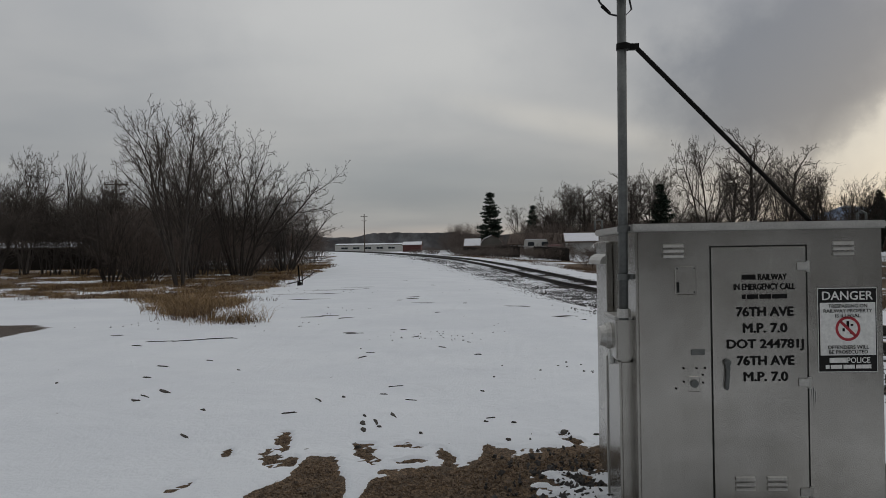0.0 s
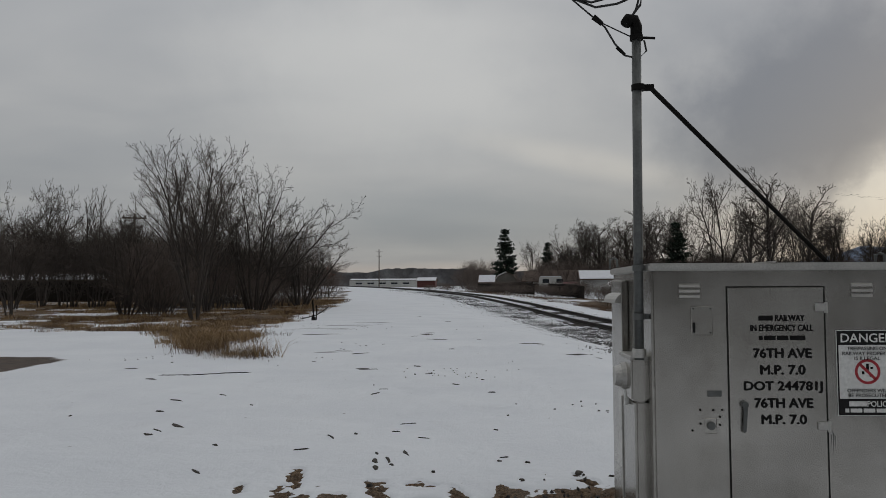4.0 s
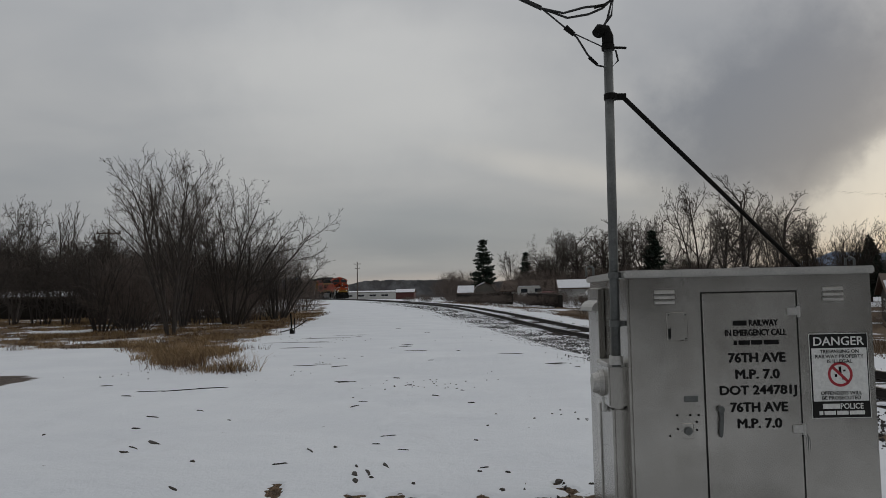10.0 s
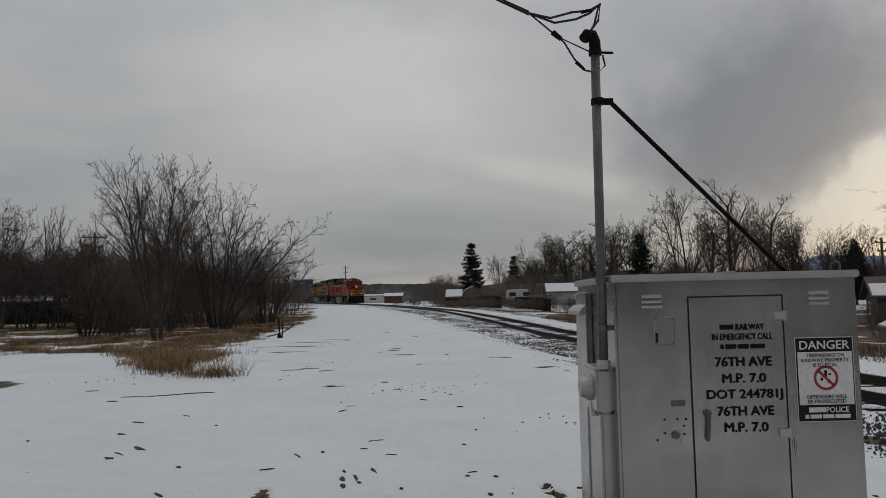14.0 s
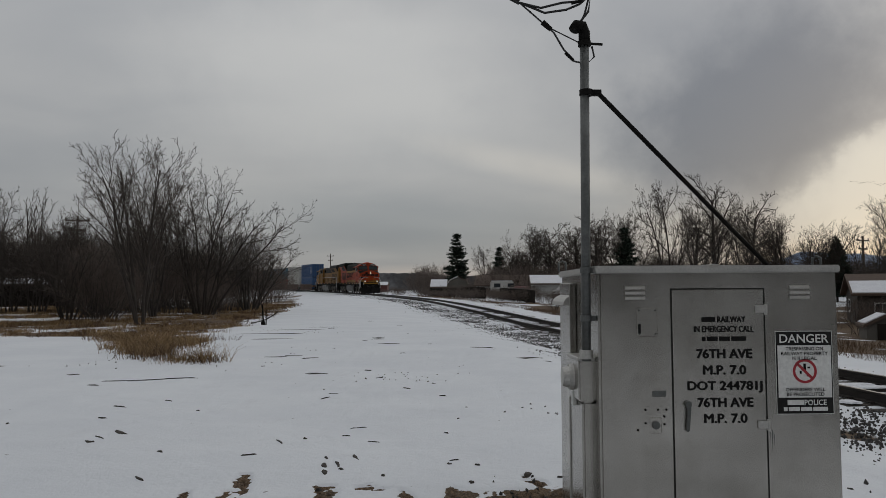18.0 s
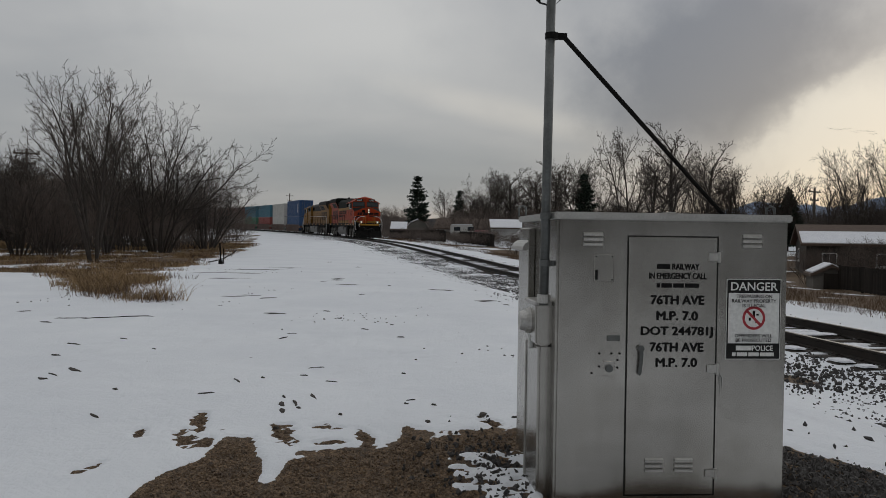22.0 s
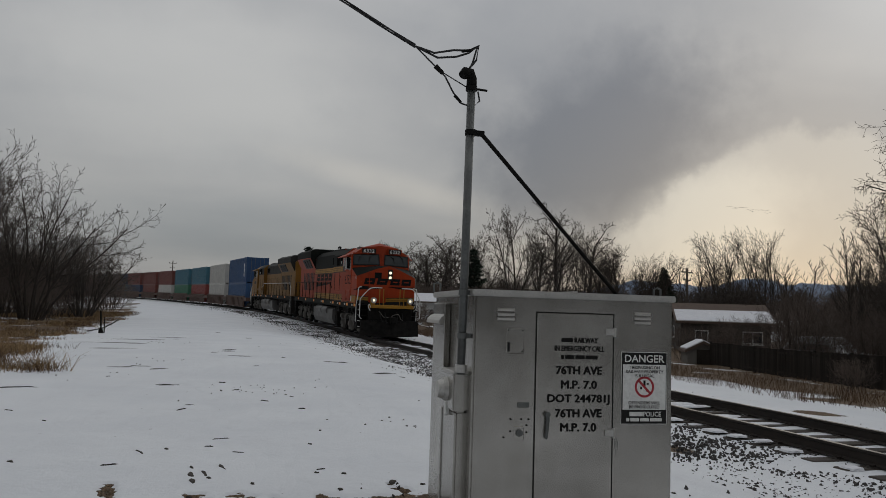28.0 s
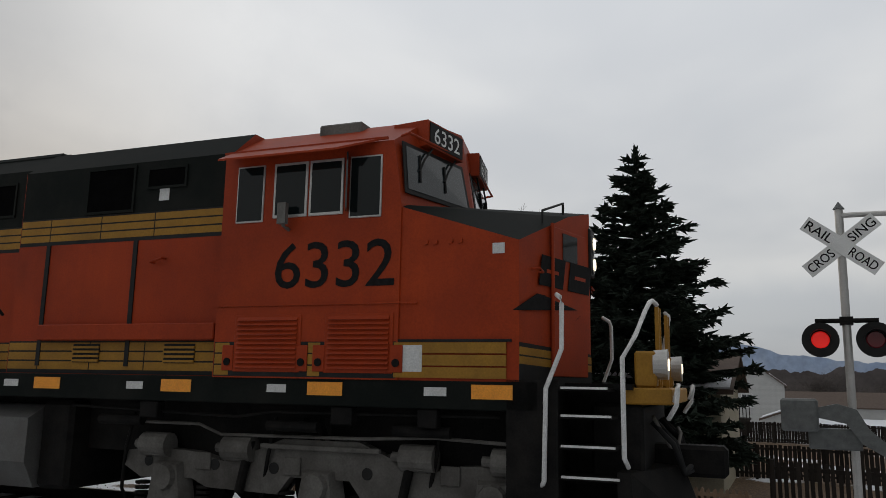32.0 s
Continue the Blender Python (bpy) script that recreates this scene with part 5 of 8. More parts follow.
    tube(bm, [(-0.9, 1.4, 3.1), (-0.9, 1.4, 3.3), (-0.35, 1.3, 3.48), (-0.35, 1.3, 3.3)], 0.014, 6)
    part("grab_iron", bm, BLACK, loco)
    # pilot, plow, steps and platform
    bm = bmesh.new()
    hull(bm, [(-1.5, 0.45, 0.12), (1.5, 0.45, 0.12), (0, -0.12, 0.1), (-1.45, 0.5, 0.85), (1.45, 0.5, 0.85), (0, 0.16, 0.82), (-1.5, 0.6, 0.12), (1.5, 0.6, 0.12), (-1.45, 0.62, 0.85), (1.45, 0.62, 0.85)])
    part("snow_plow", bm, BLACK_IRON, loco, "black wedge plow")
    part("pilot", bbox((-1.1, 0.42, 0.7, 1.1, 0.9, 1.42), 0.03), BLACK_IRON, loco)
    part("anticlimber", bbox((-1.12, 0.16, 1.42, 1.12, 0.62, 1.57), 0.015), stripe, loco, "yellow end platform beam")
    part("front_platform", bbox((-1.2, 0.5, 1.545, 1.2, 1.7, 1.6)), BLACK_IRON, loco)
    part("coupler", bbox((-0.16, -0.28, 0.72, 0.16, 0.5, 1.02), 0.04), BLACK_IRON, loco)
    for sx in (-1, 1):
        part("step_well", bbox((sx * 0.95, 0.5, 0.35, sx * 1.02, 1.55, 1.6)), BLACK_IRON, loco)
        part("step_cheek", bbox((sx * 1.02, 1.12, 0.42, sx * 1.53, 1.6, 1.62)), BLACK_IRON, loco)
        for k, z in enumerate((0.53, 0.8, 1.06, 1.32, 1.56)):
            st = part("step", bbox((sx * 1.02, 0.56 + 0.03 * k, z - 0.03, sx * 1.5, 1.12, z)), BLACK_IRON, loco)
            part("step_edge", bbox((sx * 1.5, 0.56 + 0.03 * k, z - 0.012, sx * 1.512, 1.1, z + 0.008)), RAIL_WHITE, st, "white step edge")
        bm = bmesh.new()
        tube(bm, [(sx * 1.5, 1.28, 0.7), (sx * 1.57, 1.24, 0.76), (sx * 1.57, 1.22, 1.55), (sx * 1.54, 1.08, 1.9), (sx * 1.52, 1.08, 2.3), (sx * 1.5, 1.1, 2.36), (sx * 1.36, 1.16, 2.4)], 0.022, 8)
        part("front_handrail", bm, RAIL_WHITE, loco, "white curved handrail", smooth=True)
        bm = bmesh.new()
        tube(bm, [(sx * 1.44, 0.52, 0.9), (sx * 1.54, 0.54, 0.98), (sx * 1.54, 0.54, 1.82), (sx * 1.4, 0.44, 2.02), (sx * 1.2, 0.37, 2.25), (sx * 1.08, 0.34, 2.34), (sx * 0.9, 0.33, 2.37), (sx * 0.5, 0.33, 2.37)], 0.022, 8)
        part("front_handrail", bm, RAIL_WHITE, loco, "white curved handrail", smooth=True)
        for x in (0.42, 0.62):
            part("platform_post", bbox((sx * x - 0.018, 0.3, 1.56, sx * x + 0.018, 0.34, 2.34), 0.004), stripe, loco, "yellow platform post")
        lamp = part("ditch_light", bbox((sx * 0.83, 0.3, 1.57, sx * 1.03, 0.5, 1.9), 0.02), stripe, loco)
        bm = bmesh.new()
        cyl(bm, (sx * 0.93, 0.33, 1.78), (sx * 0.93, 0.2, 1.78), 0.13, 0.14, 20)
        part("lamp_bowl", bm, ALU_EDGE, lamp)
        bm = bmesh.new()
        cyl(bm, (sx * 0.93, 0.205, 1.78), (sx * 0.93, 0.19, 1.78), 0.055, sides=20)
        part("lens", bm, HEADLAMP if emblem else SCREEN_GLASS, lamp)
        bm = bmesh.new()
        tube(bm, [(sx * 1.1, 0.2, 1.3), (sx * 1.2, 0.12, 1.42), (sx * 1.24, 0.1, 1.56), (sx * 1.16, 0.1, 1.6), (sx * 1.1, 0.14, 1.45)], 0.022, 8)
        part("uncoupling_lever", bm, RAIL_WHITE, loco, smooth=True)
        for x, zz in ((0.3, 0.75), (0.55, 0.8)):
            bm = bmesh.new()
            tube(bm, [(sx * x, 0.4, 1.25), (sx * x * 1.05, 0.2, 1.05), (sx * x * 0.85, 0.12, zz), (sx * x * 0.6, 0.06, zz + 0.04)], 0.026, 8)
            part("air_hose", bm, RUBBER, loco, smooth=True)
    bm = bmesh.new()
    tube(bm, [(-0.62, 0.38, 1.3), (-0.4, 0.25, 1.02), (-0.1, 0.2, 0.98), (0.1, 0.18, 1.12), (0.35, 0.22, 1.16), (0.5, 0.25, 0.92), (0.62, 0.35, 0.86)], 0.02, 8)
    part("jumper_cable", bm, TRUCK_GREY, loco, "grey jumper cable", smooth=True)
    # equipment cabinet behind the cab, engine hood, radiator
    bm = bmesh.new()
    hull(bm, [(x, y, z) for x in (-1.42, 1.42) for y in (4.862, 8.0) for z in (1.6, 4.06)] + [(x, y, 4.4) for x in (-1.0, 1.0) for y in (4.862, 8.0)])
    skin("equipment_cabinet", bm, [main, upper], lambda c, n: 1 if n.z > 0.3 else 0, loco, "painted hood cabinet")
    bm = bmesh.new()
    hull(bm, [(x, y, z) for x in (-1.12, 1.12) for y in (8.002, 15.6) for z in (1.6, 4.2)] + [(x, y, 4.5) for x in (-0.75, 0.75) for y in (8.002, 15.6)])
    skin("engine_hood", bm, [main, upper], lambda c, n: 1 if n.z > 0.3 else 0, loco, "narrow engine hood")
    for sx in (-1, 1):
        for y0, y1, X in ((4.87, 7.99, 1.42), (8.01, 15.55, 1.12)):
            part("dark_upper_band", bbox((sx * X, y0, 3.46, sx * (X + 0.004), y1, 4.06 if X > 1.3 else 4.2)), upper, loco, "dark upper hood panel")
            for za, zb, n in ((3.13, 3.46, 3), (1.615, 1.985, 3)):
                back = part("stripe_band", bbox((sx * X, y0, za, sx * (X + 0.003), y1, zb)), BLACK if emblem else stripe, loco, "black band behind the stripes" if emblem else "")
                pitch_ = (zb - za - 0.045) / n
                seams = [y0] + [y for y in (5.9, 6.7, 7.5, 9.6, 11.2, 12.8, 14.4) if y0 < y < y1] + [y1]
                for ya, yb in zip(seams, seams[1:]):
                    for k in range(n):
                        z = za + 0.045 + k * pitch_
                        part("stripe", bbox((sx * X, ya + 0.008, z, sx * (X + 0.006), yb - 0.008, z + pitch_ - 0.018)), stripe, back, "dull yellow stripe")
            y = y0 + 0.12
            i = 0
            while y < y1 - 0.3:
                if X < 1.3:
                    part("door_seam", bbox((sx * X, y - 0.012, 1.98, sx * (X + 0.007), y + 0.012, 3.12)), BLACK, loco)
                    if i % 2:
                        part("door_latch", bbox((sx * X, y + 0.1, 2.5, sx * (X + 0.03), y + 0.18, 2.62)), main, loco)
                y += 0.62
                i += 1
        for y in (6.15, 7.5):
            part("hood_rib", bbox((sx * 1.42, y - 0.03, 1.7, sx * 1.436, y + 0.03, 3.13)), BLACK, loco)
        part("cabinet_ledge", bbox((sx * 1.42, 4.9, 1.99, sx * 1.53, 7.45, 2.17), 0.01), main, loco)
        for y0, y1 in ((5.2, 5.62), (6.55, 6.95)):
            p = part("vent", bbox((sx * 1.42, y0, 1.74, sx * 1.432, y1, 1.95)), BLACK, loco)
            for i in range(4):
                part("vent_slat", bbox((sx * 1.432, y0, 1.75 + i * 0.05, sx * 1.45, y1, 1.775 + i * 0.05)), stripe, p)
        for y0, y1, z0, z1 in ((6.25, 6.93, 3.5, 4.0), (5.5, 6.02, 3.75, 3.95), (8.5, 9.6, 3.62, 4.02)):
            X = 1.43 if y0 < 8 else 1.13
            part("intake_screen", bbox((sx * X, y0, z0, sx * (X + 0.008), y1, z1)), VOID, loco, "dark intake screen")
            fr = bmesh.new()
            for c in ((y0 - 0.03, z0 - 0.03, y1 + 0.03, z0), (y0 - 0.03, z1, y1 + 0.03, z1 + 0.03), (y0 - 0.03, z0, y0, z1), (y1, z0, y1 + 0.03, z1)):
                box(fr, *sorted((sx * X, sx * (X + 0.018)))[:1], c[0], c[1], *sorted((sx * X, sx * (X + 0.018)))[1:], c[2], c[3])
            part("screen_frame", fr, upper, loco)
        part("cabinet_label", bbox((sx * 1.424, 5.72, 3.58, sx * 1.43, 5.86, 3.72)), LABEL, loco)
        bm = bmesh.new()
        tube(bm, [(sx * 1.43, 5.7, 2.9), (sx * 1.5, 5.7, 2.9), (sx * 1.5, 5.86, 2.86), (sx * 1.43, 5.86, 2.86)], 0.014, 6)
        part("grab_iron", bm, main, loco)
    part("exhaust_stack", bbox((-0.45, 11.2, 4.4, 0.45, 12.4, 4.64), 0.04), upper, loco)
    part("dynamic_brake_box", bbox((-0.8, 8.1, 4.1, 0.8, 10.3, 4.53), 0.05), upper, loco)
    bm = bmesh.new()
    tube(bm, [(-0.7, 9.7, 4.5), (-0.7, 9.7, 4.66), (-0.7, 9.9, 4.68), (-0.7, 10.25, 4.66)], 0.06, 10)
    part("horn", bm, BLACK_IRON, loco)
    bm = bmesh.new()
    box(bm, -1.12, 15.602, 1.6, 1.12, 21.3, 3.5)
    part("radiator_hood", bm, main, loco, "hood under flared radiator wings")
    bm = bmesh.new()
    prism(bm, [(1.12, 3.502), (1.5, 4.2), (1.5, 4.62), (1.2, 4.78), (-1.2, 4.78), (-1.5, 4.62), (-1.5, 4.2), (-1.12, 3.502)], "y", 15.602, 21.3)
    skin("radiator_wing", bm, [upper, main], lambda c, n: 1 if n.z < -0.2 and abs(n.x) > 0.3 else 0, loco, "dark flared radiator wing")
    for sx in (-1, 1):
        for k in range(3):
            y = 16.2 + k * 0.95
            bm = bmesh.new()
            slab(bm, (sx * 1.15, y, 3.55), (sx * 1.15, y + 0.85, 3.55), (sx * 1.47, y + 0.85, 4.14), (sx * 1.47, y, 4.14), (sx * 0.88, 0, -0.47), 0.02)
            fr = part("radiator_frame", bm, TRUCK_GREY, loco, "pale radiator screen frame")
            bm = bmesh.new()
            slab(bm, (sx * 1.19, y + 0.08, 3.6), (sx * 1.19, y + 0.77, 3.6), (sx * 1.46, y + 0.77, 4.08), (sx * 1.46, y + 0.08, 4.08), (sx * 0.88, 0, -0.47), 0.03)
            part("radiator_screen", bm, BLACK, fr)
        for k in range(8):
            y = 15.9 + k * 0.55
            part("hood_louvre", bbox((sx * 1.12, y, 2.1, sx * 1.13, y + 0.3, 3.25)), BLACK, loco, "tall dark louvre")
        # walkway handrail
        bm = bmesh.new()
        tube(bm, [(sx * 1.47, 8.1, 2.3), (sx * 1.47, 8.5, 2.62), (sx * 1.47, 21.3, 2.62), (sx * 1.47, 21.7, 2.3), (sx * 1.47, 21.75, 0.8)], 0.02, 6)
        part("walkway_rail", bm, BLACK_IRON if emblem else RAIL_WHITE, loco, "thin walkway handrail", smooth=True)
        for k in range(10):
            bm = bmesh.new()
            cyl(bm, (sx * 1.47, 8.5 + k * 1.42, 1.6), (sx * 1.47, 8.5 + k * 1.42, 2.62), 0.022, sides=6)
            part("stanchion", bm, BLACK_IRON, loco)
        for k, z in enumerate((0.55, 0.85, 1.15)):
            part("rear_step", bbox((sx * 1.1, 21.2, z, sx * 1.48, 21.75, z + 0.03)), BLACK_IRON, loco)
    part("rear_wall", bbox((-1.12, 21.302, 1.6, 1.12, 21.7, 4.3), 0.05), main, loco)
    part("rear_pilot", bbox((-1.4, 21.75, 0.3, 1.4, 22.0, 1.6), 0.03), BLACK_IRON, loco)
    part("rear_coupler", bbox((-0.16, 21.9, 0.72, 0.16, 22.75, 1.02), 0.03), BLACK_IRON, loco)
    # tank, reservoirs, trucks
    bm = bmesh.new()
    prism(bm, [(-1.3, 0.3), (1.3, 0.3), (1.47, 0.6), (1.47, 1.1), (1.2, 1.24), (-1.2, 1.24), (-1.47, 1.1), (-1.47, 0.6)], "y", 7.5, 13.6)
    part("fuel_tank", bm, TANK_GREY, loco, "grey slab-sided fuel tank")
    part("tank_end", bbox((-1.3, 7.0, 0.3, 1.3, 7.49, 1.3), 0.05), BLACK_IRON, loco)
    for sx in (-1, 1):
        for k in range(2):
            bm = bmesh.new()
            cyl(bm, (sx * 1.34, 9.0 + k * 1.7, 1.02), (sx * 1.34, 10.5 + k * 1.7, 1.02), 0.24, sides=18)
            part("air_reservoir", bm, TANK_GREY, loco, "grey air reservoir cylinder")
        bm = bmesh.new()
        tube(bm, [(sx * 1.4, 1.7, 1.28), (sx * 1.4, 4.2, 1.26), (sx * 1.4, 4.6, 1.2), (sx * 1.4, 6.9, 1.26)], 0.016, 6)
        part("sill_pipe", bm, BLACK_IRON, loco)
        for y in (3.95, 2.5, 6.2):
            bm = bmesh.new()
            cyl(bm, (sx * 1.36, y - 0.3, 1.12), (sx * 1.36, y + 0.3, 1.12), 0.055, sides=10)
            part("damper", bm, BLACK_IRON, loco)
        for y, w in ((3.2, 0.12), (2.3, 0.1), (5.6, 0.12)):
            part("junction_box", bbox((sx * 1.36, y, 1.16, sx * 1.5, y + w * 2, 1.335), 0.01), BLACK_IRON, loco)
        for yc in (3.7, 18.5):
            truck_frame("truck_frame", yc, sx, loco)
    for yc in (3.7, 18.5):
        for a in (-1.9, 0, 1.9):
            w = share("wheelset", WHEELSET, loco, pose(0, yc + a, 0.53), "dark steel wheelset")
            wheelsets.append((w, yc + a))
    return loco


def full_size(loco, grow):
    """Stretch every part of a locomotive along its axes to its true length and height; the wheels keep theirs."""
    for ob in loco.children_recursive:
        m, up = ob.matrix_basis.copy(), ob.parent
        while up != loco:
            m = up.matrix_basis @ m
            up = up.parent
        if ob.name.split(".")[0] != "wheelset":
            ob.data.transform(m.inverted() @ grow @ m)


GROW = 1.03
lead = locomotive("orange and black diesel locomotive with lit headlights", ORANGE, DARK_GREEN, YELLOW, True)
second = locomotive("grimy yellow diesel locomotive with a grey roof", ARMOUR, HARBOR, ARMOUR, False)
full_size(lead, Matrix.Diagonal((1.0, GROW, 1.055, 1)))
full_size(second, Matrix.Diagonal((1.0, GROW, 1.03, 1)))
wheelsets = [(w, y * GROW) for w, y in wheelsets]


# ---- well wagons and containers ----
def wagon():
    """One articulated well: deep sides with posts, end platforms, a bogie at its rear joint."""
    w = thing("well_wagon", "rust-brown container well wagon on the track", "rail wagon", group="well wagons of the train")
    rust = WAGON_RUST
    for sx in (-1, 1):
        sd = part("well_side", bbox((sx * 1.33, 1.5, 0.26, sx * 1.4, 14.0, 1.35)), rust, w)
        part("top_chord", bbox((sx * 1.3, 1.3, 1.3, sx * 1.46, 14.2, 1.42), 0.01), rust, sd)
        part("bottom_chord", bbox((sx * 1.3, 1.5, 0.2, sx * 1.46, 14.0, 0.3), 0.01), rust, sd)
        for k in range(14):
            part("side_post", bbox((sx * 1.4, 1.9 + k * 0.9, 0.3, sx * 1.455, 1.98 + k * 0.9, 1.3)), rust, sd)
    part("well_floor", bbox((-1.33, 1.5, 0.2, 1.33, 14.0, 0.27)), rust, w)
    for y0, y1 in ((0.0, 1.5), (14.0, 15.5)):
        part("end_platform", bbox((-1.4, y0, 0.85, 1.4, y1, 1.25), 0.02), rust, w)
    for y in (-0.9, 0.9):
        share("wheelset", WHEELSET, w, pose(0, y + 0.0, 0.46) @ Matrix.Diagonal((1, 0.86, 0.86, 1)), "dark steel wheelset")
    for sx in (-1, 1):
        bm = bmesh.new()
        prism(bm, [(-1.2, 0.45), (-0.7, 0.6), (-0.35, 0.72), (0.35, 0.72), (0.7, 0.6), (1.2, 0.45), (0.7, 0.38), (0.3, 0.28), (-0.3, 0.28), (-0.7, 0.38)], "x", *sorted((sx * 1.0, sx * 1.12)))
        part("bogie_frame", bm, BLACK_IRON, w)
    return w


WAGON_RUST = pmat("wagon_brown", (0.075, 0.042, 0.032), (0.1, 0.06, 0.045), 1.5, 0.7, 0, 0.15, 30, dirt=(0.04, 0.03, 0.026), dirt_amount=0.6)


def container(label, c1, c2, height_):
    mat_ = pmat("container_paint", c1, c2, 0.7, 0.5, 0.0, 0.05, 40, dirt=tuple(v * 0.55 for v in c1), dirt_amount=0.5, streak=tuple(v * 0.6 for v in c1))
    th = thing("shipping_container", label, "shipping container", group="containers on the train")
    n = 44
    outline = []
    for sgn, rev in ((-1, False), (1, True)):
        row = []
        for i in range(n):
            y = 0.12 + (11.96) * i / n
            d = 11.96 / n
            row += [(sgn * 1.2, y), (sgn * 1.2, y + d * 0.4), (sgn * 1.165, y + d * 0.55), (sgn * 1.165, y + d * 0.85)]
        row.append((sgn * 1.2, 12.08))
        outline += row if not rev else row[::-1]
    bm = bmesh.new()
    prism(bm, outline, "z", 0.13, height_ - 0.1)
    part("corrugated_shell", bm, mat_, th)
    part("roof_panel", bbox((-1.2, 0.05, height_ - 0.1, 1.2, 12.15, height_ - 0.02), 0.01), mat_, th)
    for sx in (-1, 1):
        for y in (0.0, 12.06):
            part("corner_post", bbox((sx * 1.22, y, 0, sx * 1.06, y + 0.14, height_), 0.008), mat_, th)
        for z in (0.0, height_ - 0.14):
            part("side_rail", bbox((sx * 1.215, 0.1, z, sx * 1.13, 12.1, z + 0.13)), mat_, th)
    part("front_wall", bbox((-1.1, 0.02, 0.1, 1.1, 0.1, height_ - 0.1)), mat_, th)
    part("rear_doors", bbox((-1.1, 12.1, 0.1, 1.1, 12.17, height_ - 0.1)), mat_, th)
    for x in (-0.7, -0.3, 0.3, 0.7):
        bm = bmesh.new()
        cyl(bm, (x, -0.01, 0.12), (x, -0.01, height_ - 0.12), 0.02, sides=6)
        part("lock_rod", bm, GALV, th)
    return th


BLUE = ("deep blue corrugated shipping container", (0.014, 0.055, 0.15), (0.02, 0.068, 0.175), 2.9)
BLUE_LOW = ("weathered mid-blue corrugated shipping container", (0.02, 0.07, 0.18), (0.03, 0.085, 0.2), 2.58)
WHITE = ("dirty white corrugated shipping container", (0.5, 0.49, 0.46), (0.42, 0.415, 0.39), 2.6)
TEAL = ("dull teal corrugated shipping container", (0.035, 0.13, 0.19), (0.045, 0.15, 0.2), 2.6)
GREEN = ("green corrugated shipping container", (0.03, 0.14, 0.085), (0.04, 0.16, 0.095), 2.6)
BROWN = ("red-brown corrugated shipping container", (0.13, 0.035, 0.028), (0.16, 0.045, 0.035), 2.6)
NAVY = ("dark blue corrugated shipping container", (0.018, 0.035, 0.08), (0.025, 0.045, 0.09), 2.6)
RED = ("faded red corrugated shipping container", (0.24, 0.05, 0.04), (0.2, 0.045, 0.04), 2.6)
made = {}


def load(spec):
    key = spec[0]
    if key not in made:
        made[key] = container(*spec)
        if spec is BLUE:
            for i, (a, b) in enumerate(((1.75, 2.2), (1.2, 1.65), (0.7, 1.1))):
                for sx in (-1, 1):
                    part("plain_mark", bbox((sx * 1.2, 1.3, a, sx * 1.206, 1.75, b)), TRIM, made[key], "white plain block mark")
        return made[key]
    return copy_thing(made[key], Matrix())


STACK = [(BLUE, BLUE_LOW), (WHITE, WHITE), (TEAL, RED), (TEAL, GREEN), (BROWN, WHITE), (BROWN, BROWN), (BROWN, NAVY), (NAVY, TEAL), (NAVY, NAVY), (BROWN, NAVY), (NAVY, BROWN), (NAVY, NAVY)]
first = wagon()
train = []
for i, (top, low) in enumerate(STACK):
    w = first if i == 0 else copy_thing(first, Matrix())
    train.append((w, load(low), low[3], load(top)))


# ---- trees ----
class Wood:
    """Collects tapering limbs as thin-sided tubes."""

    def __init__(self, seed):
        self.r = random.Random(seed)
        self.v, self.f = [], []

    def limb(self, pts, r0, r1, sides):
        rings = []
        n = len(pts)
        for i, p in enumerate(pts):
            d = (pts[min(i + 1, n - 1)] - pts[max(i - 1, 0)]).normalized()
            a = d.orthogonal().normalized()
            b = d.cross(a)
            rad = r0 + (r1 - r0) * i / (n - 1)
            o = len(self.v)
            self.v += [tuple(p + (a * math.cos(2 * math.pi * k / sides) + b * math.sin(2 * math.pi * k / sides)) * rad) for k in range(sides)]
            rings.append(o)
        for u, w in zip(rings, rings[1:]):
            self.f += [(u + k, u + (k + 1) % sides, w + (k + 1) % sides, w + k) for k in range(sides)]

    def grow(self, p, d, length, rad, level, spec, out):
        r = self.r
        last = level >= spec["levels"]
        n = 5 if level == 0 else (4 if level == 1 else (spec["tip"] if last else (2 if spec["tip"] == 1 else 3)))
        pts = [p]
        step = length / n
        rise = spec["rise"][min(level, len(spec["rise"]) - 1)]
        for i in range(n):
            d = (d + Vector((r.gauss(0, 1), r.gauss(0, 1), r.gauss(0, 1))) * spec["bend"] + Vector((0, 0, rise))).normalized()
            pts.append(pts[-1] + d * step)
        rad = max(rad, spec["finest"])
        (out[0] if level <= spec["trunk_levels"] else out[1]).limb(pts, rad, rad * (0.4 if last else 0.35), 7 if level == 0 else (5 if level == 1 else 3))
        if last:
            return
        kids = spec["kids"][level]
        lo = spec["from"] if level == 0 else 0.12
        for k in range(kids):
            u = lo + (1 - lo) * (k + r.uniform(0.1, 1.0)) / kids
            i = min(int(u * n), n - 1)
            q = pts[i].lerp(pts[i + 1], min(u * n - i, 1.0))
            ax = (pts[i + 1] - pts[i]).normalized()
            side = ax.orthogonal().normalized()
            side.rotate(Matrix.Rotation(k * 2.4 + r.uniform(-0.7, 0.7), 3, ax))
            ang = r.uniform(*spec["angle"])
            nd = (ax * math.cos(ang) + side * math.sin(ang)).normalized()
            self.grow(q, nd, length * r.uniform(*spec["shrink"]) * (1.15 - 0.55 * u), rad * (1 - 0.6 * u) * spec["thin"], level + 1, spec, out)


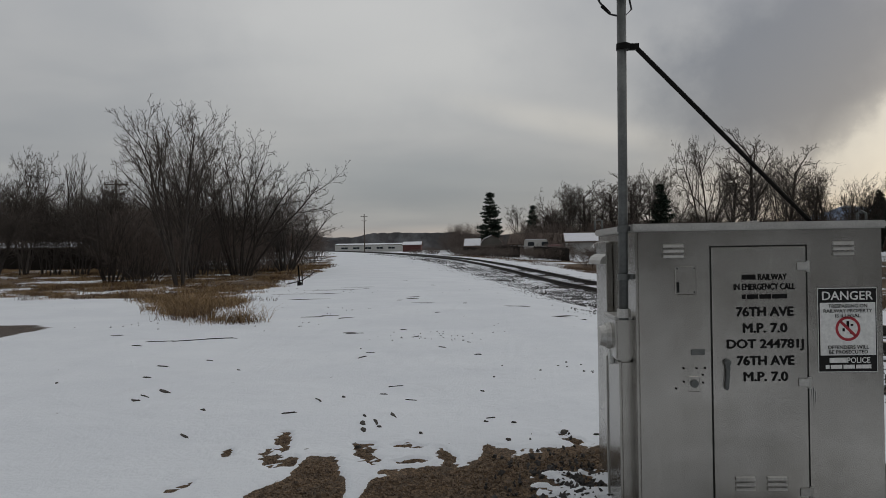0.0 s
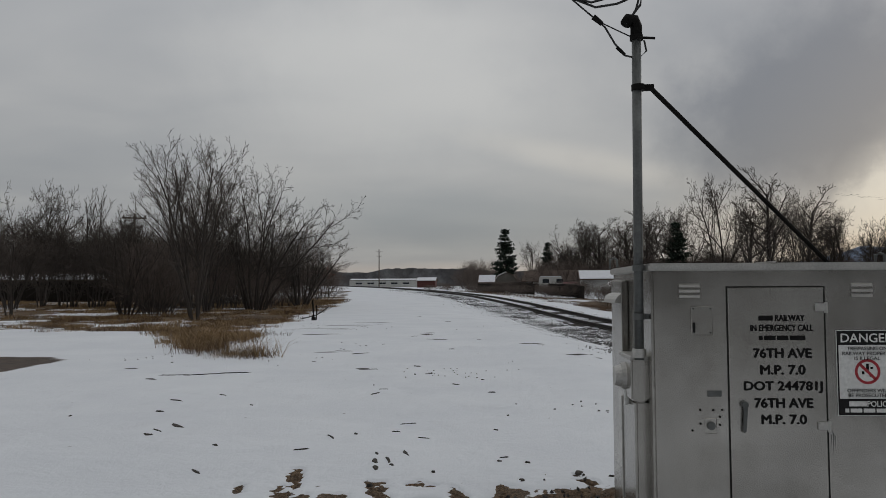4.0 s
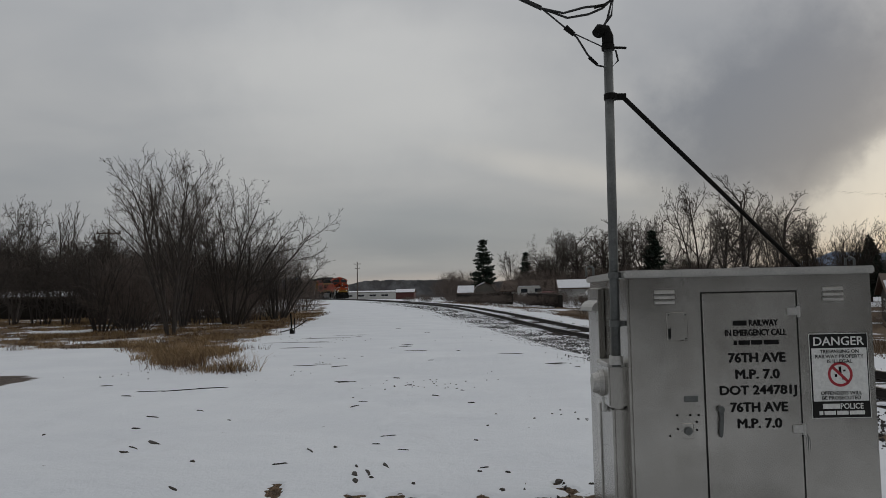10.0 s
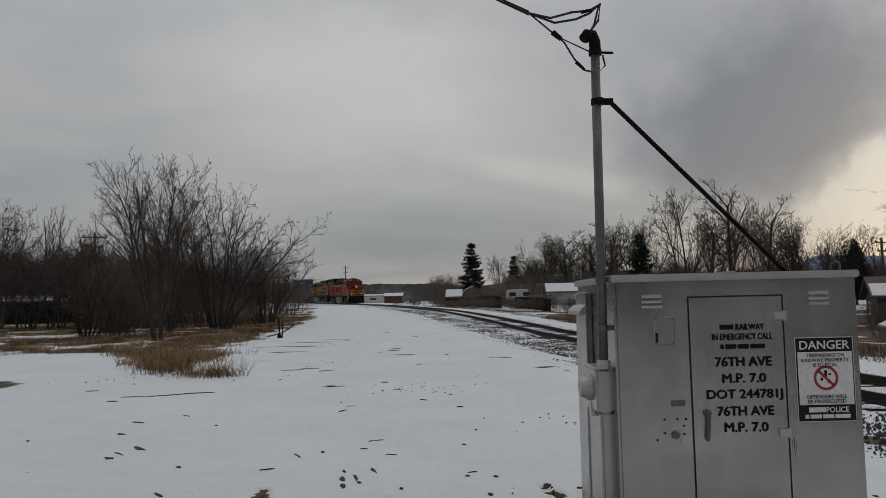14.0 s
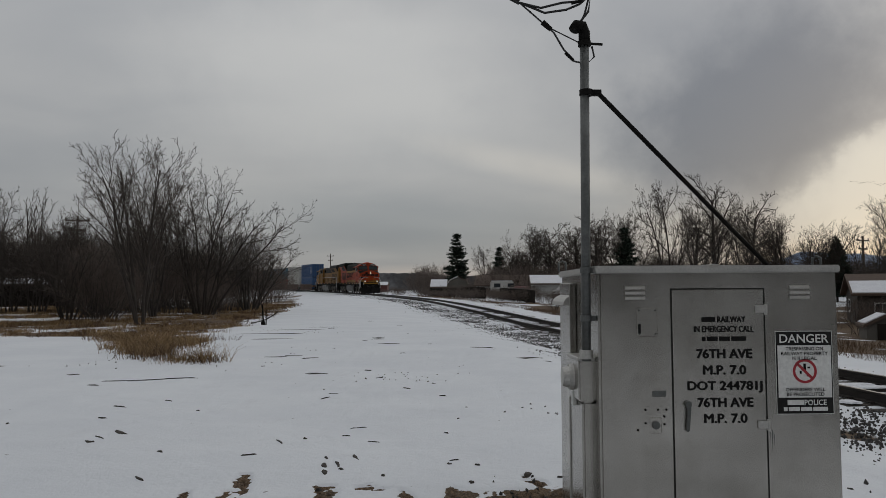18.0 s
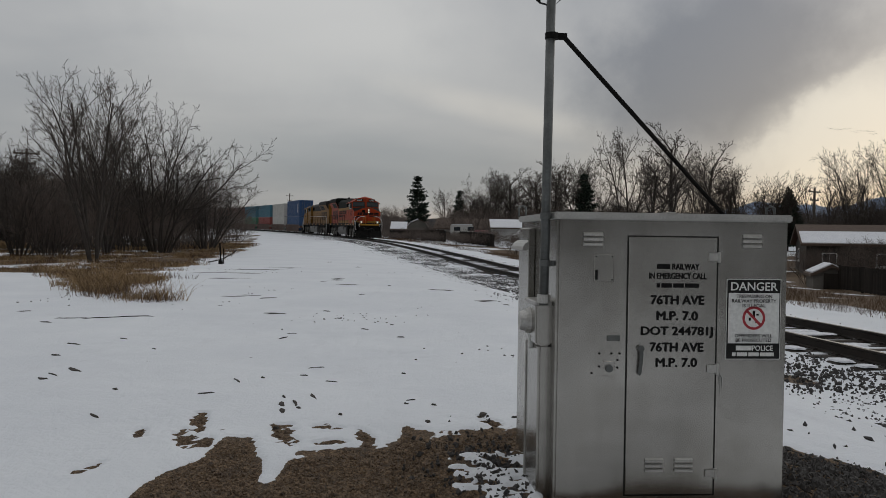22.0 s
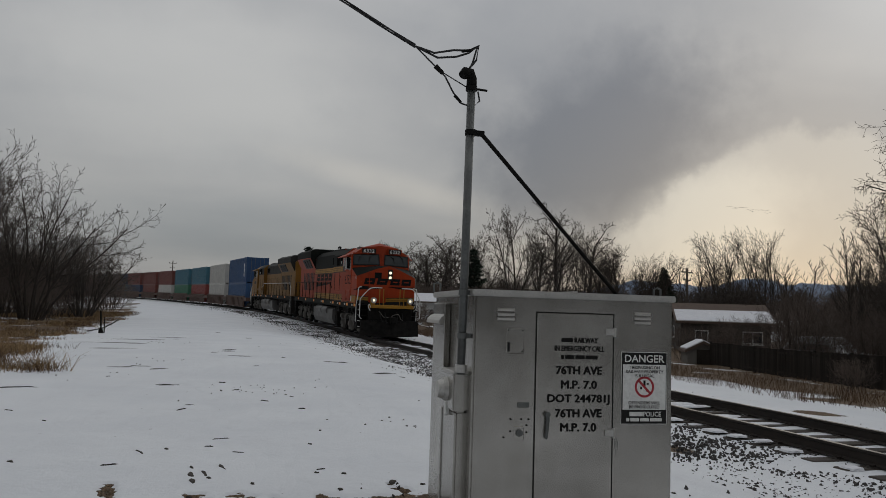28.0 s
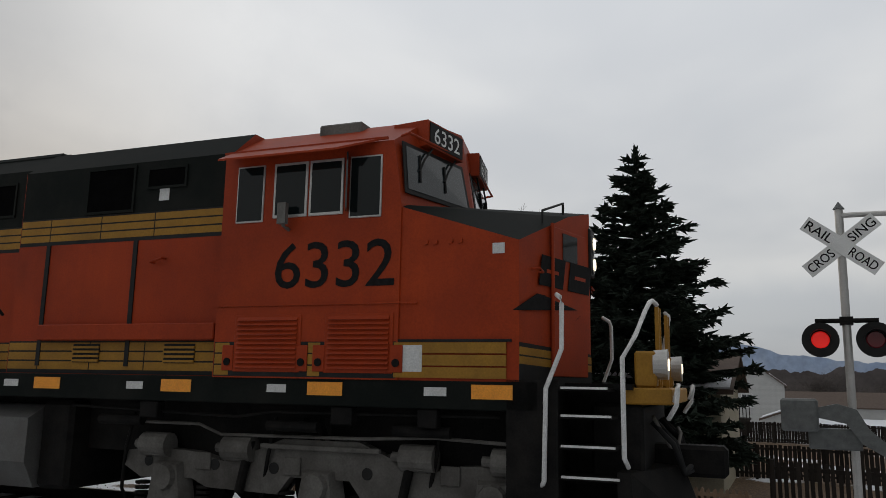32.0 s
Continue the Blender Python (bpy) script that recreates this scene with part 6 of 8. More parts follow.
def make_tree(seed, spec, twig_material):
    """A bare tree: stems with limbs in one mesh, the fine crown in another; with the height and width that came out."""
    a, b = Wood(seed), Wood(seed + 1)
    b.r = a.r
    many = spec["stems"] > 1
    for i in range(spec["stems"]):
        t = (i + a.r.uniform(-0.3, 0.3)) * 6.283 / spec["stems"]
        lean = spec["lean"] * a.r.uniform(0.25, 1.0) if many else 0.04
        d = Vector((math.cos(t) * lean, math.sin(t) * lean, 1)).normalized()
        off = Vector((math.cos(t), math.sin(t), 0)) * (spec["foot"] * a.r.uniform(0.3, 1.0) if many else 0)
        a.grow(off - Vector((0, 0, 0.25)), d, spec["height"] * (a.r.uniform(0.6, 0.8) if many else 0.66), spec["radius"] * a.r.uniform(0.6, 1.0), 0, spec, (a, b))
    co = np.array(b.v)
    tall = float(np.percentile(co[:, 2], 99.7))
    wide = 2.1 * float(np.percentile(np.hypot(co[:, 0], co[:, 1]), 93))
    return mesh_of("trunk", a.v, a.f, BARK), mesh_of("crown", b.v, b.f, twig_material), tall, wide


def spec(**k):
    base = dict(stems=1, lean=0.0, foot=0.2, height=8.0, radius=0.09, levels=3, trunk_levels=1, kids=(8, 6, 5), bend=0.08, rise=(0.0, 0.03, 0.03, 0.02), angle=(0.4, 0.95), shrink=(0.45, 0.7), thin=0.55, finest=0.004, tip=2)
    base["from"] = 0.25
    base.update(k)
    return base


VASE = spec(stems=6, lean=0.38, radius=0.09, levels=4, kids=(9, 7, 4, 3), bend=0.09, angle=(0.4, 0.85), rise=(0.03, 0.06, 0.06, 0.02), shrink=(0.36, 0.56), finest=0.0078, tip=2)
BUSHY = spec(stems=13, lean=0.56, foot=0.5, radius=0.08, levels=4, kids=(8, 6, 4, 2), bend=0.1, angle=(0.4, 0.85), rise=(0.02, 0.05, 0.02, 0.0), shrink=(0.36, 0.58), finest=0.0095, tip=2)
SPREAD = spec(stems=4, lean=0.26, foot=0.35, angle=(0.35, 0.75), rise=(0.02, 0.05, 0.04), radius=0.085, levels=4, kids=(9, 7, 4, 3), tip=1, bend=0.08, finest=0.006)
TALL = spec(tip=1, height=14.0, radius=0.34, levels=4, kids=(11, 6, 4, 3), bend=0.12, rise=(0.03, 0.05, 0.03, 0.0), angle=(0.5, 1.1), shrink=(0.42, 0.68), finest=0.026)
TALL["from"] = 0.22
FORK = spec(stems=3, lean=0.3, foot=0.1, tip=1, height=14.0, radius=0.3, levels=4, kids=(8, 6, 4, 3), bend=0.15, rise=(0.03, 0.05, 0.03, 0.0), angle=(0.5, 1.1), shrink=(0.42, 0.68), finest=0.026)
ROUND = spec(tip=2, stems=5, lean=0.26, foot=0.15, height=11.0, radius=0.19, levels=4, kids=(10, 7, 5, 2), bend=0.11, rise=(0.03, 0.0, -0.03, -0.14), angle=(0.5, 1.15), shrink=(0.4, 0.62), finest=0.011)
ROUND["from"] = 0.4
BRUSH = spec(stems=16, tip=1, lean=0.75, foot=0.8, height=3.2, radius=0.026, levels=3, trunk_levels=0, kids=(5, 5, 3), bend=0.12, rise=(0.04, 0.03, 0.03), angle=(0.3, 0.9), finest=0.0055)
SAPLING = spec(tip=1, stems=3, lean=0.16, height=7.0, radius=0.06, levels=3, kids=(14, 6, 5), bend=0.06, rise=(0.06, 0.1, 0.08), angle=(0.3, 0.6), shrink=(0.25, 0.42), finest=0.009)
FAR = spec(stems=8, tip=1, lean=0.34, foot=0.4, radius=0.08, levels=3, kids=(8, 6, 4), bend=0.1, finest=0.02)
KINDS = {"vase": make_tree(31, VASE, TWIG), "bushy": make_tree(5, BUSHY, TWIG), "spread": make_tree(14, SPREAD, TWIG), "tall": make_tree(8, TALL, TWIG), "fork": make_tree(19, FORK, TWIG), "round": make_tree(23, ROUND, TWIG), "brush": make_tree(3, BRUSH, THICKET), "sapling": make_tree(12, SAPLING, TWIG), "far": make_tree(41, FAR, TWIG), "far2": make_tree(43, FAR, TWIG)}


def tree(kind, x, y, tall, turn, label, group="", wide=None, name="bare_tree"):
    """tall and wide are metres."""
    t, c, h0, w0 = KINDS[kind]
    tall = max(1.0, tall - max(0.0, height(x, y) - 0.15))
    sz = tall / h0
    sx = sz if wide is None else wide / w0
    th = thing(name, label, "tree" if name != "bare_shrub" else "shrub", group, m=Matrix.Translation((x, y, height(x, y))) @ pose(0, 0, 0, 0, 0, turn) @ Matrix.Diagonal((sx, sx, sz, 1)))
    share("trunk", t, th, Matrix())
    share("crown", c, th, Matrix(), "fine bare twigs")
    return th


G1 = "trees of the weedy grove"
tree("vase", -11.2, 30.4, 7.6, 70, "many-stemmed bare tree among dry grass", G1, 5.4)
tree("bushy", -13.0, 45.0, 8.4, 10, "dense many-stemmed bare tree", G1, 8.4)
tree("vase", -14.8, 42.0, 7.6, 200, "dense many-stemmed bare tree behind another", G1, 4.6)
tree("bushy", -12.6, 55.0, 5.6, 120, "spreading bare tree beside the snow field", G1, 8.6)
tree("bushy", -17.0, 37.0, 4.6, 75, "low bare thicket tree", G1, 5.5)
tree("sapling", -27.0, 53.4, 8.8, 0, "slim bare sapling behind dry grass", G1, 3.4)
tree("sapling", -21.0, 34.0, 4.2, 80, "slim bare sapling behind dry grass", G1, 2.4)
tree("sapling", -29.6, 54.0, 5.2, 50, "slim bare sapling behind dry grass", G1, 2.8)
tree("far", -22.9, 49.8, 6.6, 80, "bare tree with rising twigs", G1, 4.6)
tree("fork", -40.4, 70.7, 11.4, 20, "round-headed bare tree behind the low building", G1, 8.0)
rt = random.Random(77)
for i in range(22):
    y = rt.uniform(44, 92)
    x = -15 - (y - 40) * rt.uniform(0.15, 0.85) - rt.uniform(0, 6)
    if x < -0.4 * y:
        x, y = x * 1.5, 84 + 0.3 * y
    tree(rt.choice(("far", "far2", "sapling")), x, y, rt.uniform(4.6, 7.0), rt.uniform(0, 360), "bare grey-brown thicket tree", "thicket behind the grove", rt.uniform(4.0, 6.5))
for i in range(40):
    y = rt.uniform(36, 66)
    x = max(-13.0 - (y - 30) * rt.uniform(0.0, 0.62) - rt.uniform(0, 3), -0.42 * y)
    tree("brush", x, y, rt.uniform(2.8, 5.2), rt.uniform(0, 360), "tangled bare brown shrub", "undergrowth of the grove", rt.uniform(3.0, 5.0), "bare_shrub")
for x, y, s in ((-52, 88, 9.5), (-45, 95, 9), (-61, 92, 10), (-38, 100, 9), (-56, 78, 9), (-49, 76, 8)):
    tree(rt.choice(("tall", "fork")), x, y, s, rt.uniform(0, 360), "tall bare tree behind the low building", "trees behind the low building", 8)
for i in range(14):
    y = rt.uniform(88, 100)
    tree("brush", -36 - (y - 88) * rt.uniform(0.3, 0.9) - rt.uniform(0, 26), y, rt.uniform(2.6, 4.4), rt.uniform(0, 360), "tangled bare brown shrub", "undergrowth of the grove", rt.uniform(4, 6), "bare_shrub")
for i in range(16):
    az, d = radians(rt.uniform(-34, -21)), rt.uniform(96, 112)
    tree(rt.choice(("far", "far2", "brush")), math.sin(az) * d, math.cos(az) * d, rt.uniform(7.0, 10.0), rt.uniform(0, 360), "dim bare thicket tree behind the low building", "thicket behind the low building", rt.uniform(8, 11))
for i in range(11):
    az, d = radians(rt.uniform(-24, -12.5)), rt.uniform(54, 78)
    tree("brush", math.sin(az) * d, math.cos(az) * d, rt.uniform(4.2, 6.2), rt.uniform(0, 360), "tangled bare brown shrub", "undergrowth of the grove", rt.uniform(4.5, 6.5), "bare_shrub")
for az, d, h in ((-31.5, 58, 5.6), (-29.8, 66, 7.4), (-28.0, 60, 5.8), (-26.3, 57, 5.4), (-24.6, 62, 6.2)):
    az = radians(az)
    tree("far2", math.sin(az) * d, math.cos(az) * d, h, rt.uniform(0, 360), "bare grey-brown thicket tree", "thicket behind the grove", 5.5)
# beyond the track, far
for x, y, h, w, k in ((20.4, 148.4, 14.0, 11, "fork"), (26.8, 137.2, 14.1, 12, "tall"), (30.6, 136.4, 14.6, 11, "fork"), (30.7, 121, 14.0, 11, "fork"), (35.6, 114.5, 17.6, 11.5, "fork"), (37.3, 108.6, 12.6, 9, "tall"), (41.2, 110.4, 17.9, 10.5, "tall"), (47.9, 115.3, 15.7, 10, "tall"), (44.0, 117, 12.5, 10, "fork"), (53.7, 118.2, 12.8, 10, "fork"), (58.5, 116.5, 9.2, 8, "fork"), (12.2, 169.4, 11.3, 8, "fork"), (24, 150, 12, 10, "tall"), (17.5, 152, 10.5, 10, "tall"), (63, 116, 7.5, 8, "tall"), (18.4, 141, 12.6, 10, "fork"), (22.4, 143, 14, 11, "tall"), (25, 139, 12.6, 10, "fork"), (29, 132, 14, 10, "tall"), (33, 126, 13, 10, "fork"), (15.0, 150, 10, 9, "tall"), (39, 112, 13.6, 9, "fork")):
    tree(k, x, y, h, rt.uniform(0, 360), "large bare deciduous tree beyond the houses", "street trees beyond the track", w)
for i in range(34):
    az, d = radians(rt.uniform(5, 26)), rt.uniform(128, 178)
    tree(rt.choice(("far", "far2")), math.sin(az) * d, math.cos(az) * d, rt.uniform(5, 8.5), rt.uniform(0, 360), "bare tree behind the back yards", "trees behind the back yards", rt.uniform(8, 11))
for i in range(34):
    az, d = radians(rt.uniform(4, 27)), rt.uniform(118, 136)
    tree("brush", math.sin(az) * d, math.cos(az) * d, rt.uniform(3.6, 6.0), rt.uniform(0, 360), "dark bare brush behind the houses", "brush behind the houses", rt.uniform(6, 9), "bare_shrub")
for i in range(18):
    az, d = radians(rt.uniform(-1.2, 3.4)), rt.uniform(165, 200)
    tree("brush", math.sin(az) * d, math.cos(az) * d, rt.uniform(4.5, 8.0), rt.uniform(0, 360), "reddish bare shrub by the bend", "shrubs by the bend", rt.uniform(6, 9), "bare_shrub")
for x, y, s in ((10.5, 118, 2.6), (13, 104, 2.4), (16.5, 92, 2.2), (15.5, 84, 2), (19, 80, 2.2), (22, 92, 2.7), (24, 70, 2.4), (8, 140, 3.2), (6, 150, 3.2), (12, 96, 1.8), (11.5, 108, 2.2), (9.5, 112, 2.0), (14.5, 88, 1.6), (17.5, 78, 1.7), (19.5, 70, 1.8), (7.0, 126, 2.6), (4.5, 134, 2.8), (21, 64, 2.0)):
    tree("brush", x, y, s, rt.uniform(0, 360), "bare brown shrub by the back fences", "shrubs by the back fences", s * 1.5, "bare_shrub")
for x, y, h, w in ((-13.6, 49.0, 2.2, 4.0), (-14.2, 55.0, 2.8, 4.4), (-14.4, 61, 3.0, 4.4), (-13.0, 47.0, 2.2, 3.6), (-15.0, 66, 3.4, 4.6), (-15.8, 74, 3.8, 5.0), (-17.0, 86, 4.2, 5.5), (-19.5, 100, 4.6, 6.0), (-22, 112, 5.0, 6.0)):
    tree("brush", x, y, h, rt.uniform(0, 360), "tangled bare brown shrub", "undergrowth of the grove", w, "bare_shrub")
for i in range(24):
    y = rt.uniform(82, 150)
    p, a = track(y + 20, rt.uniform(6.5, 14))
    tree("brush", p.x, p.y, rt.uniform(1.2, 2.2), rt.uniform(0, 360), "low dark brush by the back yards", "brush by the back yards", rt.uniform(2.6, 4.2), "bare_shrub")
for i in range(46):
    p, a = track(rt.uniform(82, 140), rt.uniform(7.0, 11.5))
    tree("brush", p.x, p.y, rt.uniform(0.9, 1.9), rt.uniform(0, 360), "low dark brush by the back yards", "brush by the back yards", rt.uniform(2.0, 3.4), "bare_shrub")
# beyond the track, near
tree("round", 29.7, 28.1, 12.3, 205, "big bare tree with a rounded twiggy crown", "", 7.8)
tree("round", 31.6, 29.6, 9.6, 300, "big bare tree with a rounded twiggy crown", "", 7.4)
for x, y, h, w, k in ((37, 30.5, 11.6, 6.5, "vase"), (36.8, 27.6, 10.6, 6, "spread"), (23.4, 24.0, 6.4, 4.2, "far"), (25.6, 26.6, 7.4, 4.6, "vase"), (36, 32.5, 11.0, 6, "vase"), (27.5, 28.5, 6.2, 4.5, "far2"), (40, 33, 9.6, 6, "bushy"), (27.0, 26.5, 7.5, 4.2, "vase"), (32.5, 33, 7.4, 4.2, "bushy"), (28.8, 32.5, 6.5, 4.0, "vase")):
    tree(k, x, y, h, rt.uniform(0, 360), "bare thicket tree behind the board fence", "thicket behind the board fence", w)
for i in range(16):
    x = rt.uniform(21.5, 29)
    tree("brush", x, x * 0.98 + rt.uniform(1.5, 9), rt.uniform(2.2, 4.0), rt.uniform(0, 360), "brown brush behind the board fence", "brush behind the board fence", rt.uniform(3, 4.5), "bare_shrub")
for x, y, h, w in ((37.1, 58.7, 9.2, 5.6), (39.7, 56.9, 9.8, 5.6), (30.8, 67.7, 8.4, 6.5), (33.5, 66, 7.4, 6), (45.3, 110.5, 15, 6.5), (31.9, 37.7, 7.6, 3.6), (43, 58, 7.5, 5), (35.0, 60, 7.2, 4)):
    tree(rt.choice(("sapling", "vase")), x, y, h, rt.uniform(0, 360), "slender bare tree in a back yard", "yard trees", w)
for i in range(44):
    az, d = radians(rt.uniform(27, 47)), rt.uniform(62, 140)
    tree(rt.choice(("far", "far2", "brush")), math.sin(az) * d, math.cos(az) * d, rt.uniform(4, 6.5), rt.uniform(0, 360), "bare tree among distant roofs", "trees among distant roofs", rt.uniform(6, 9))
for az, d, h, w in ((36.6, 66, 4.2, 5), (37.6, 58, 3.2, 5), (38.6, 64, 4.4, 5.5), (39.4, 56, 3.4, 5), (40.4, 62, 4.6, 5.5), (41.6, 55, 3.8, 5), (42.6, 60, 4.6, 5.5), (43.8, 54, 4.0, 5), (33.2, 51, 2.6, 3.4), (35.6, 49, 2.8, 3.6)):
    az = radians(az)
    tree("brush", math.sin(az) * d, math.cos(az) * d, h, rt.uniform(0, 360), "dark bare brush among the back yards", "brush among the back yards", w, "bare_shrub")
tree("spread", 17.3, 8.9, 8.1, 130, "many-stemmed bare tree by the parked cars", "trees by the parked cars", 5.2)
tree("spread", 18.9, 6.6, 7.3, 250, "many-stemmed bare tree by the parked cars", "trees by the parked cars", 5.0)
for x, y, s in ((15.2, 3.9, 1.9), (16.4, 7.0, 1.3), (15.0, 8.6, 1.3), (14.2, 10.5, 1.2), (17.3, 12.5, 1.4), (16.0, 5.6, 1.1), (18.4, 15.0, 1.2), (20.0, 17.5, 1.3), (13.6, 6.8, 0.7), (14.4, 8.0, 0.8), (13.4, 9.6, 0.6), (15.4, 10.2, 0.9), (15.9, 12.2, 0.8), (14.6, 12.8, 0.7), (16.4, 14.4, 0.9), (15.2, 15.6, 0.7), (17.0, 17.2, 0.9), (16.0, 19.0, 0.7), (17.6, 20.5, 0.9), (22.4, 39.5, 1.9), (23.8, 41.0, 2.0), (25.5, 42.0, 2.1), (27.4, 42.6, 2.0), (21.0, 41.0, 1.6)):
    tree("brush", x, y, s, rt.uniform(0, 360), "leafless brown shrub by the fence", "shrubs along the fence", s * 1.5, "bare_shrub")
for i in range(14):
    az, d = radians(rt.uniform(70, 100)), rt.uniform(90, 170)
    tree(rt.choice(("far", "far2")), math.sin(az) * d, math.cos(az) * d, rt.uniform(4, 6), rt.uniform(0, 360), "bare tree beyond the crossing houses", "trees beyond the crossing", rt.uniform(8, 11))


def pine_mesh(seed, h, w):
    """An open, ragged pine: few long boughs with needle clumps on their outer parts, and gaps between the tiers."""
    r = random.Random(seed)
    v, f = [], []
    z = h * 0.16
    while z < h * 0.97:
        k = 1 - z / h
        turn = r.uniform(0, 6.28)
        n = r.randint(4, 6)
        for i in range(n):
            t = turn + (i + r.uniform(-0.35, 0.35)) * 6.283 / n
            L = max(0.25, w * k ** 0.8 * r.uniform(0.45, 1.15))
            d = Vector((math.cos(t), math.sin(t), r.uniform(-0.1, 0.3)))
            for j in range(int(46 * L) + 10):
                u = r.uniform(0.25, 1.0) if L > 0.6 else r.random()
                q = Vector((0, 0, z)) + d * (L * u) + Vector((r.gauss(0, 0.16), r.gauss(0, 0.16), r.gauss(0, 0.09) - 0.12 * L * u * (1 - u)))
                a = Vector((r.uniform(-1, 1), r.uniform(-1, 1), r.uniform(-0.5, 0.9))).normalized()
                b = a.orthogonal().normalized()
                o = len(v)
                s_ = r.uniform(0.2, 0.42)
                v.extend(tuple(e) for e in (q - b * s_ * 0.3, q + b * s_ * 0.3, q + a * s_))
                f.append((o, o + 1, o + 2))
        z += h * r.uniform(0.03, 0.062)
    return mesh_of("crown", v, f, NEEDLES)


def spruce_mesh(seed, h, w, step=0.085, size=0.19):
    """Whorls of boughs, each with side sprays that carry short needle tufts; w is the reach of the lowest boughs."""
    r = random.Random(seed)
    v, f = [], []

    def tuft(p, d, s):
        a = d.orthogonal().normalized()
        a.rotate(Matrix.Rotation(r.uniform(0, 6.28), 3, d))
        b = d.cross(a)
        o = len(v)
        v.extend(tuple(q) for q in (p - a * s * 0.26, p + a * s * 0.26, p + d * s, p - b * s * 0.26, p + b * s * 0.26, p + d * s * 0.9))
        f.extend(((o, o + 1, o + 2), (o + 3, o + 4, o + 5)))

    def spray(p, d, L, drop):
        m = max(2, int(L / step))
        for j in range(m):
            u = (j + 0.6) / m
            q = p + d * (L * u) - Vector((0, 0, drop * L * u * u - drop * 0.75 * L * u ** 3))
            for s in range(3):
                dd = (d + Vector((r.uniform(-1, 1), r.uniform(-1, 1), r.uniform(-0.75, 0.45)))).normalized()
                tuft(q, dd, size * r.uniform(0.7, 1.3))
    z = h * 0.1
    while z < h * 0.97:
        k = 1 - z / h
        reach = w * min(0.82, k * 1.4) ** 0.92
        n = max(5, int(10 * k + 5))
        turn = r.uniform(0, 6.28)
        for i in range(n):
            t = turn + (i + r.uniform(-0.3, 0.3)) * 6.283 / n
            L = reach * r.uniform(0.62, 1.15)
            d = Vector((math.cos(t), math.sin(t), 0.1 + 0.5 * (1 - k))).normalized()
            p = Vector((0, 0, z + r.uniform(-0.1, 0.1)))
            spray(p, d, L, 0.35)
            side = Vector((-d.y, d.x, 0))
            for j in range(int(L / 0.2)):
                u = 0.25 + 0.7 * (j + r.random()) / max(1, int(L / 0.2))
                q = p + d * (L * u) - Vector((0, 0, 0.35 * L * u * u - 0.26 * L * u ** 3))
                spray(q, (d * 0.75 + side * r.choice((-1, 1)) * r.uniform(0.6, 1.0) - Vector((0, 0, 0.25))).normalized(), (1.0 - u * 0.55) * 0.42 * L ** 0.7, 0.2)
        z += h * 0.028 * r.uniform(0.8, 1.2)
    for s in range(30):
        tuft(Vector((0, 0, h * (0.92 + 0.0024 * s))), Vector((r.uniform(-0.6, 0.6), r.uniform(-0.6, 0.6), 0.8)).normalized(), 0.2)
    return mesh_of("crown", v, f, NEEDLES)


bm = bmesh.new()
cyl(bm, (0, 0, -0.3), (0, 0, 9.0), 0.17, 0.02, 10)
me = bpy.data.meshes.new("trunk")
bm.to_mesh(me)
bm.free()
me.materials.append(BARK)
SPRUCE = (me, spruce_mesh(6, 9.4, 2.35), spruce_mesh(8, 9.4, 2.35, 0.2, 0.3), pine_mesh(4, 9.4, 2.6))


def spruce(x, y, s, turn, label, wide=1.0, group=""):
    th = thing("spruce", label, "tree", group, m=Matrix.Translation((x, y, height(x, y))) @ pose(0, 0, 0, 0, 0, turn) @ Matrix.Diagonal((s * wide, s * wide, s, 1)))
    share("trunk", SPRUCE[0], th, Matrix())
    share("crown", SPRUCE[3 if "ragged" in label else 2 if group else 1], th, Matrix(), "dark green needled boughs")
    return th


spruce(23.9, 3.5, 1.15, 30, "tall dark green spruce beside the tan house", 1.33)
for x, y, sc, wide, lab in ((5.6, 149.7, 1.29, 1.1, "ragged dark green pine beyond the bend"), (15.1, 164.1, 1.08, 1.0, "ragged dark green pine beyond the bend"), (30.9, 120.9, 1.16, 1.1, "ragged dark green pine among bare trees"), (47.2, 88.0, 0.72, 0.95, "dark green conifer by the utility pole"), (44.2, 33.0, 0.92, 1.25, "ragged dark conifer among bare trees"), (45.5, 26.7, 0.82, 1.1, "dark conifer beyond the garage"), (39.7, 74.5, 0.69, 1.0, "dark conifer in a back yard")):
    spruce(x, y, sc, x * 40, lab, wide, "distant conifers")


# ---- grass, weeds and litter ----
def blades(name, spots, material, label, category):
    r = random.Random(9)
    v, f = [], []
    for x, y, z, h, w in spots:
        t, lean = r.uniform(0, 6.283), r.uniform(0.2, 1.6) * h
        o = len(v)
        dx, dy = math.cos(t) * w, math.sin(t) * w
        a = r.uniform(0, 6.283)
        lx, ly = math.cos(a) * lean, math.sin(a) * lean
        v += [(x - dx, y - dy, z - 0.02), (x + dx, y + dy, z - 0.02), (x + dx * 0.7 + lx * 0.4, y + dy * 0.7 + ly * 0.4, z + h * 0.6), (x - dx * 0.7 + lx * 0.4, y - dy * 0.7 + ly * 0.4, z + h * 0.6), (x + lx, y + ly, z + h * r.uniform(0.8, 1.0))]
        f += [(o, o + 1, o + 2, o + 3), (o + 3, o + 2, o + 4)]
    return tagged(new(name, mesh_of(name, v, f, material)), label, category, kind="stuff")


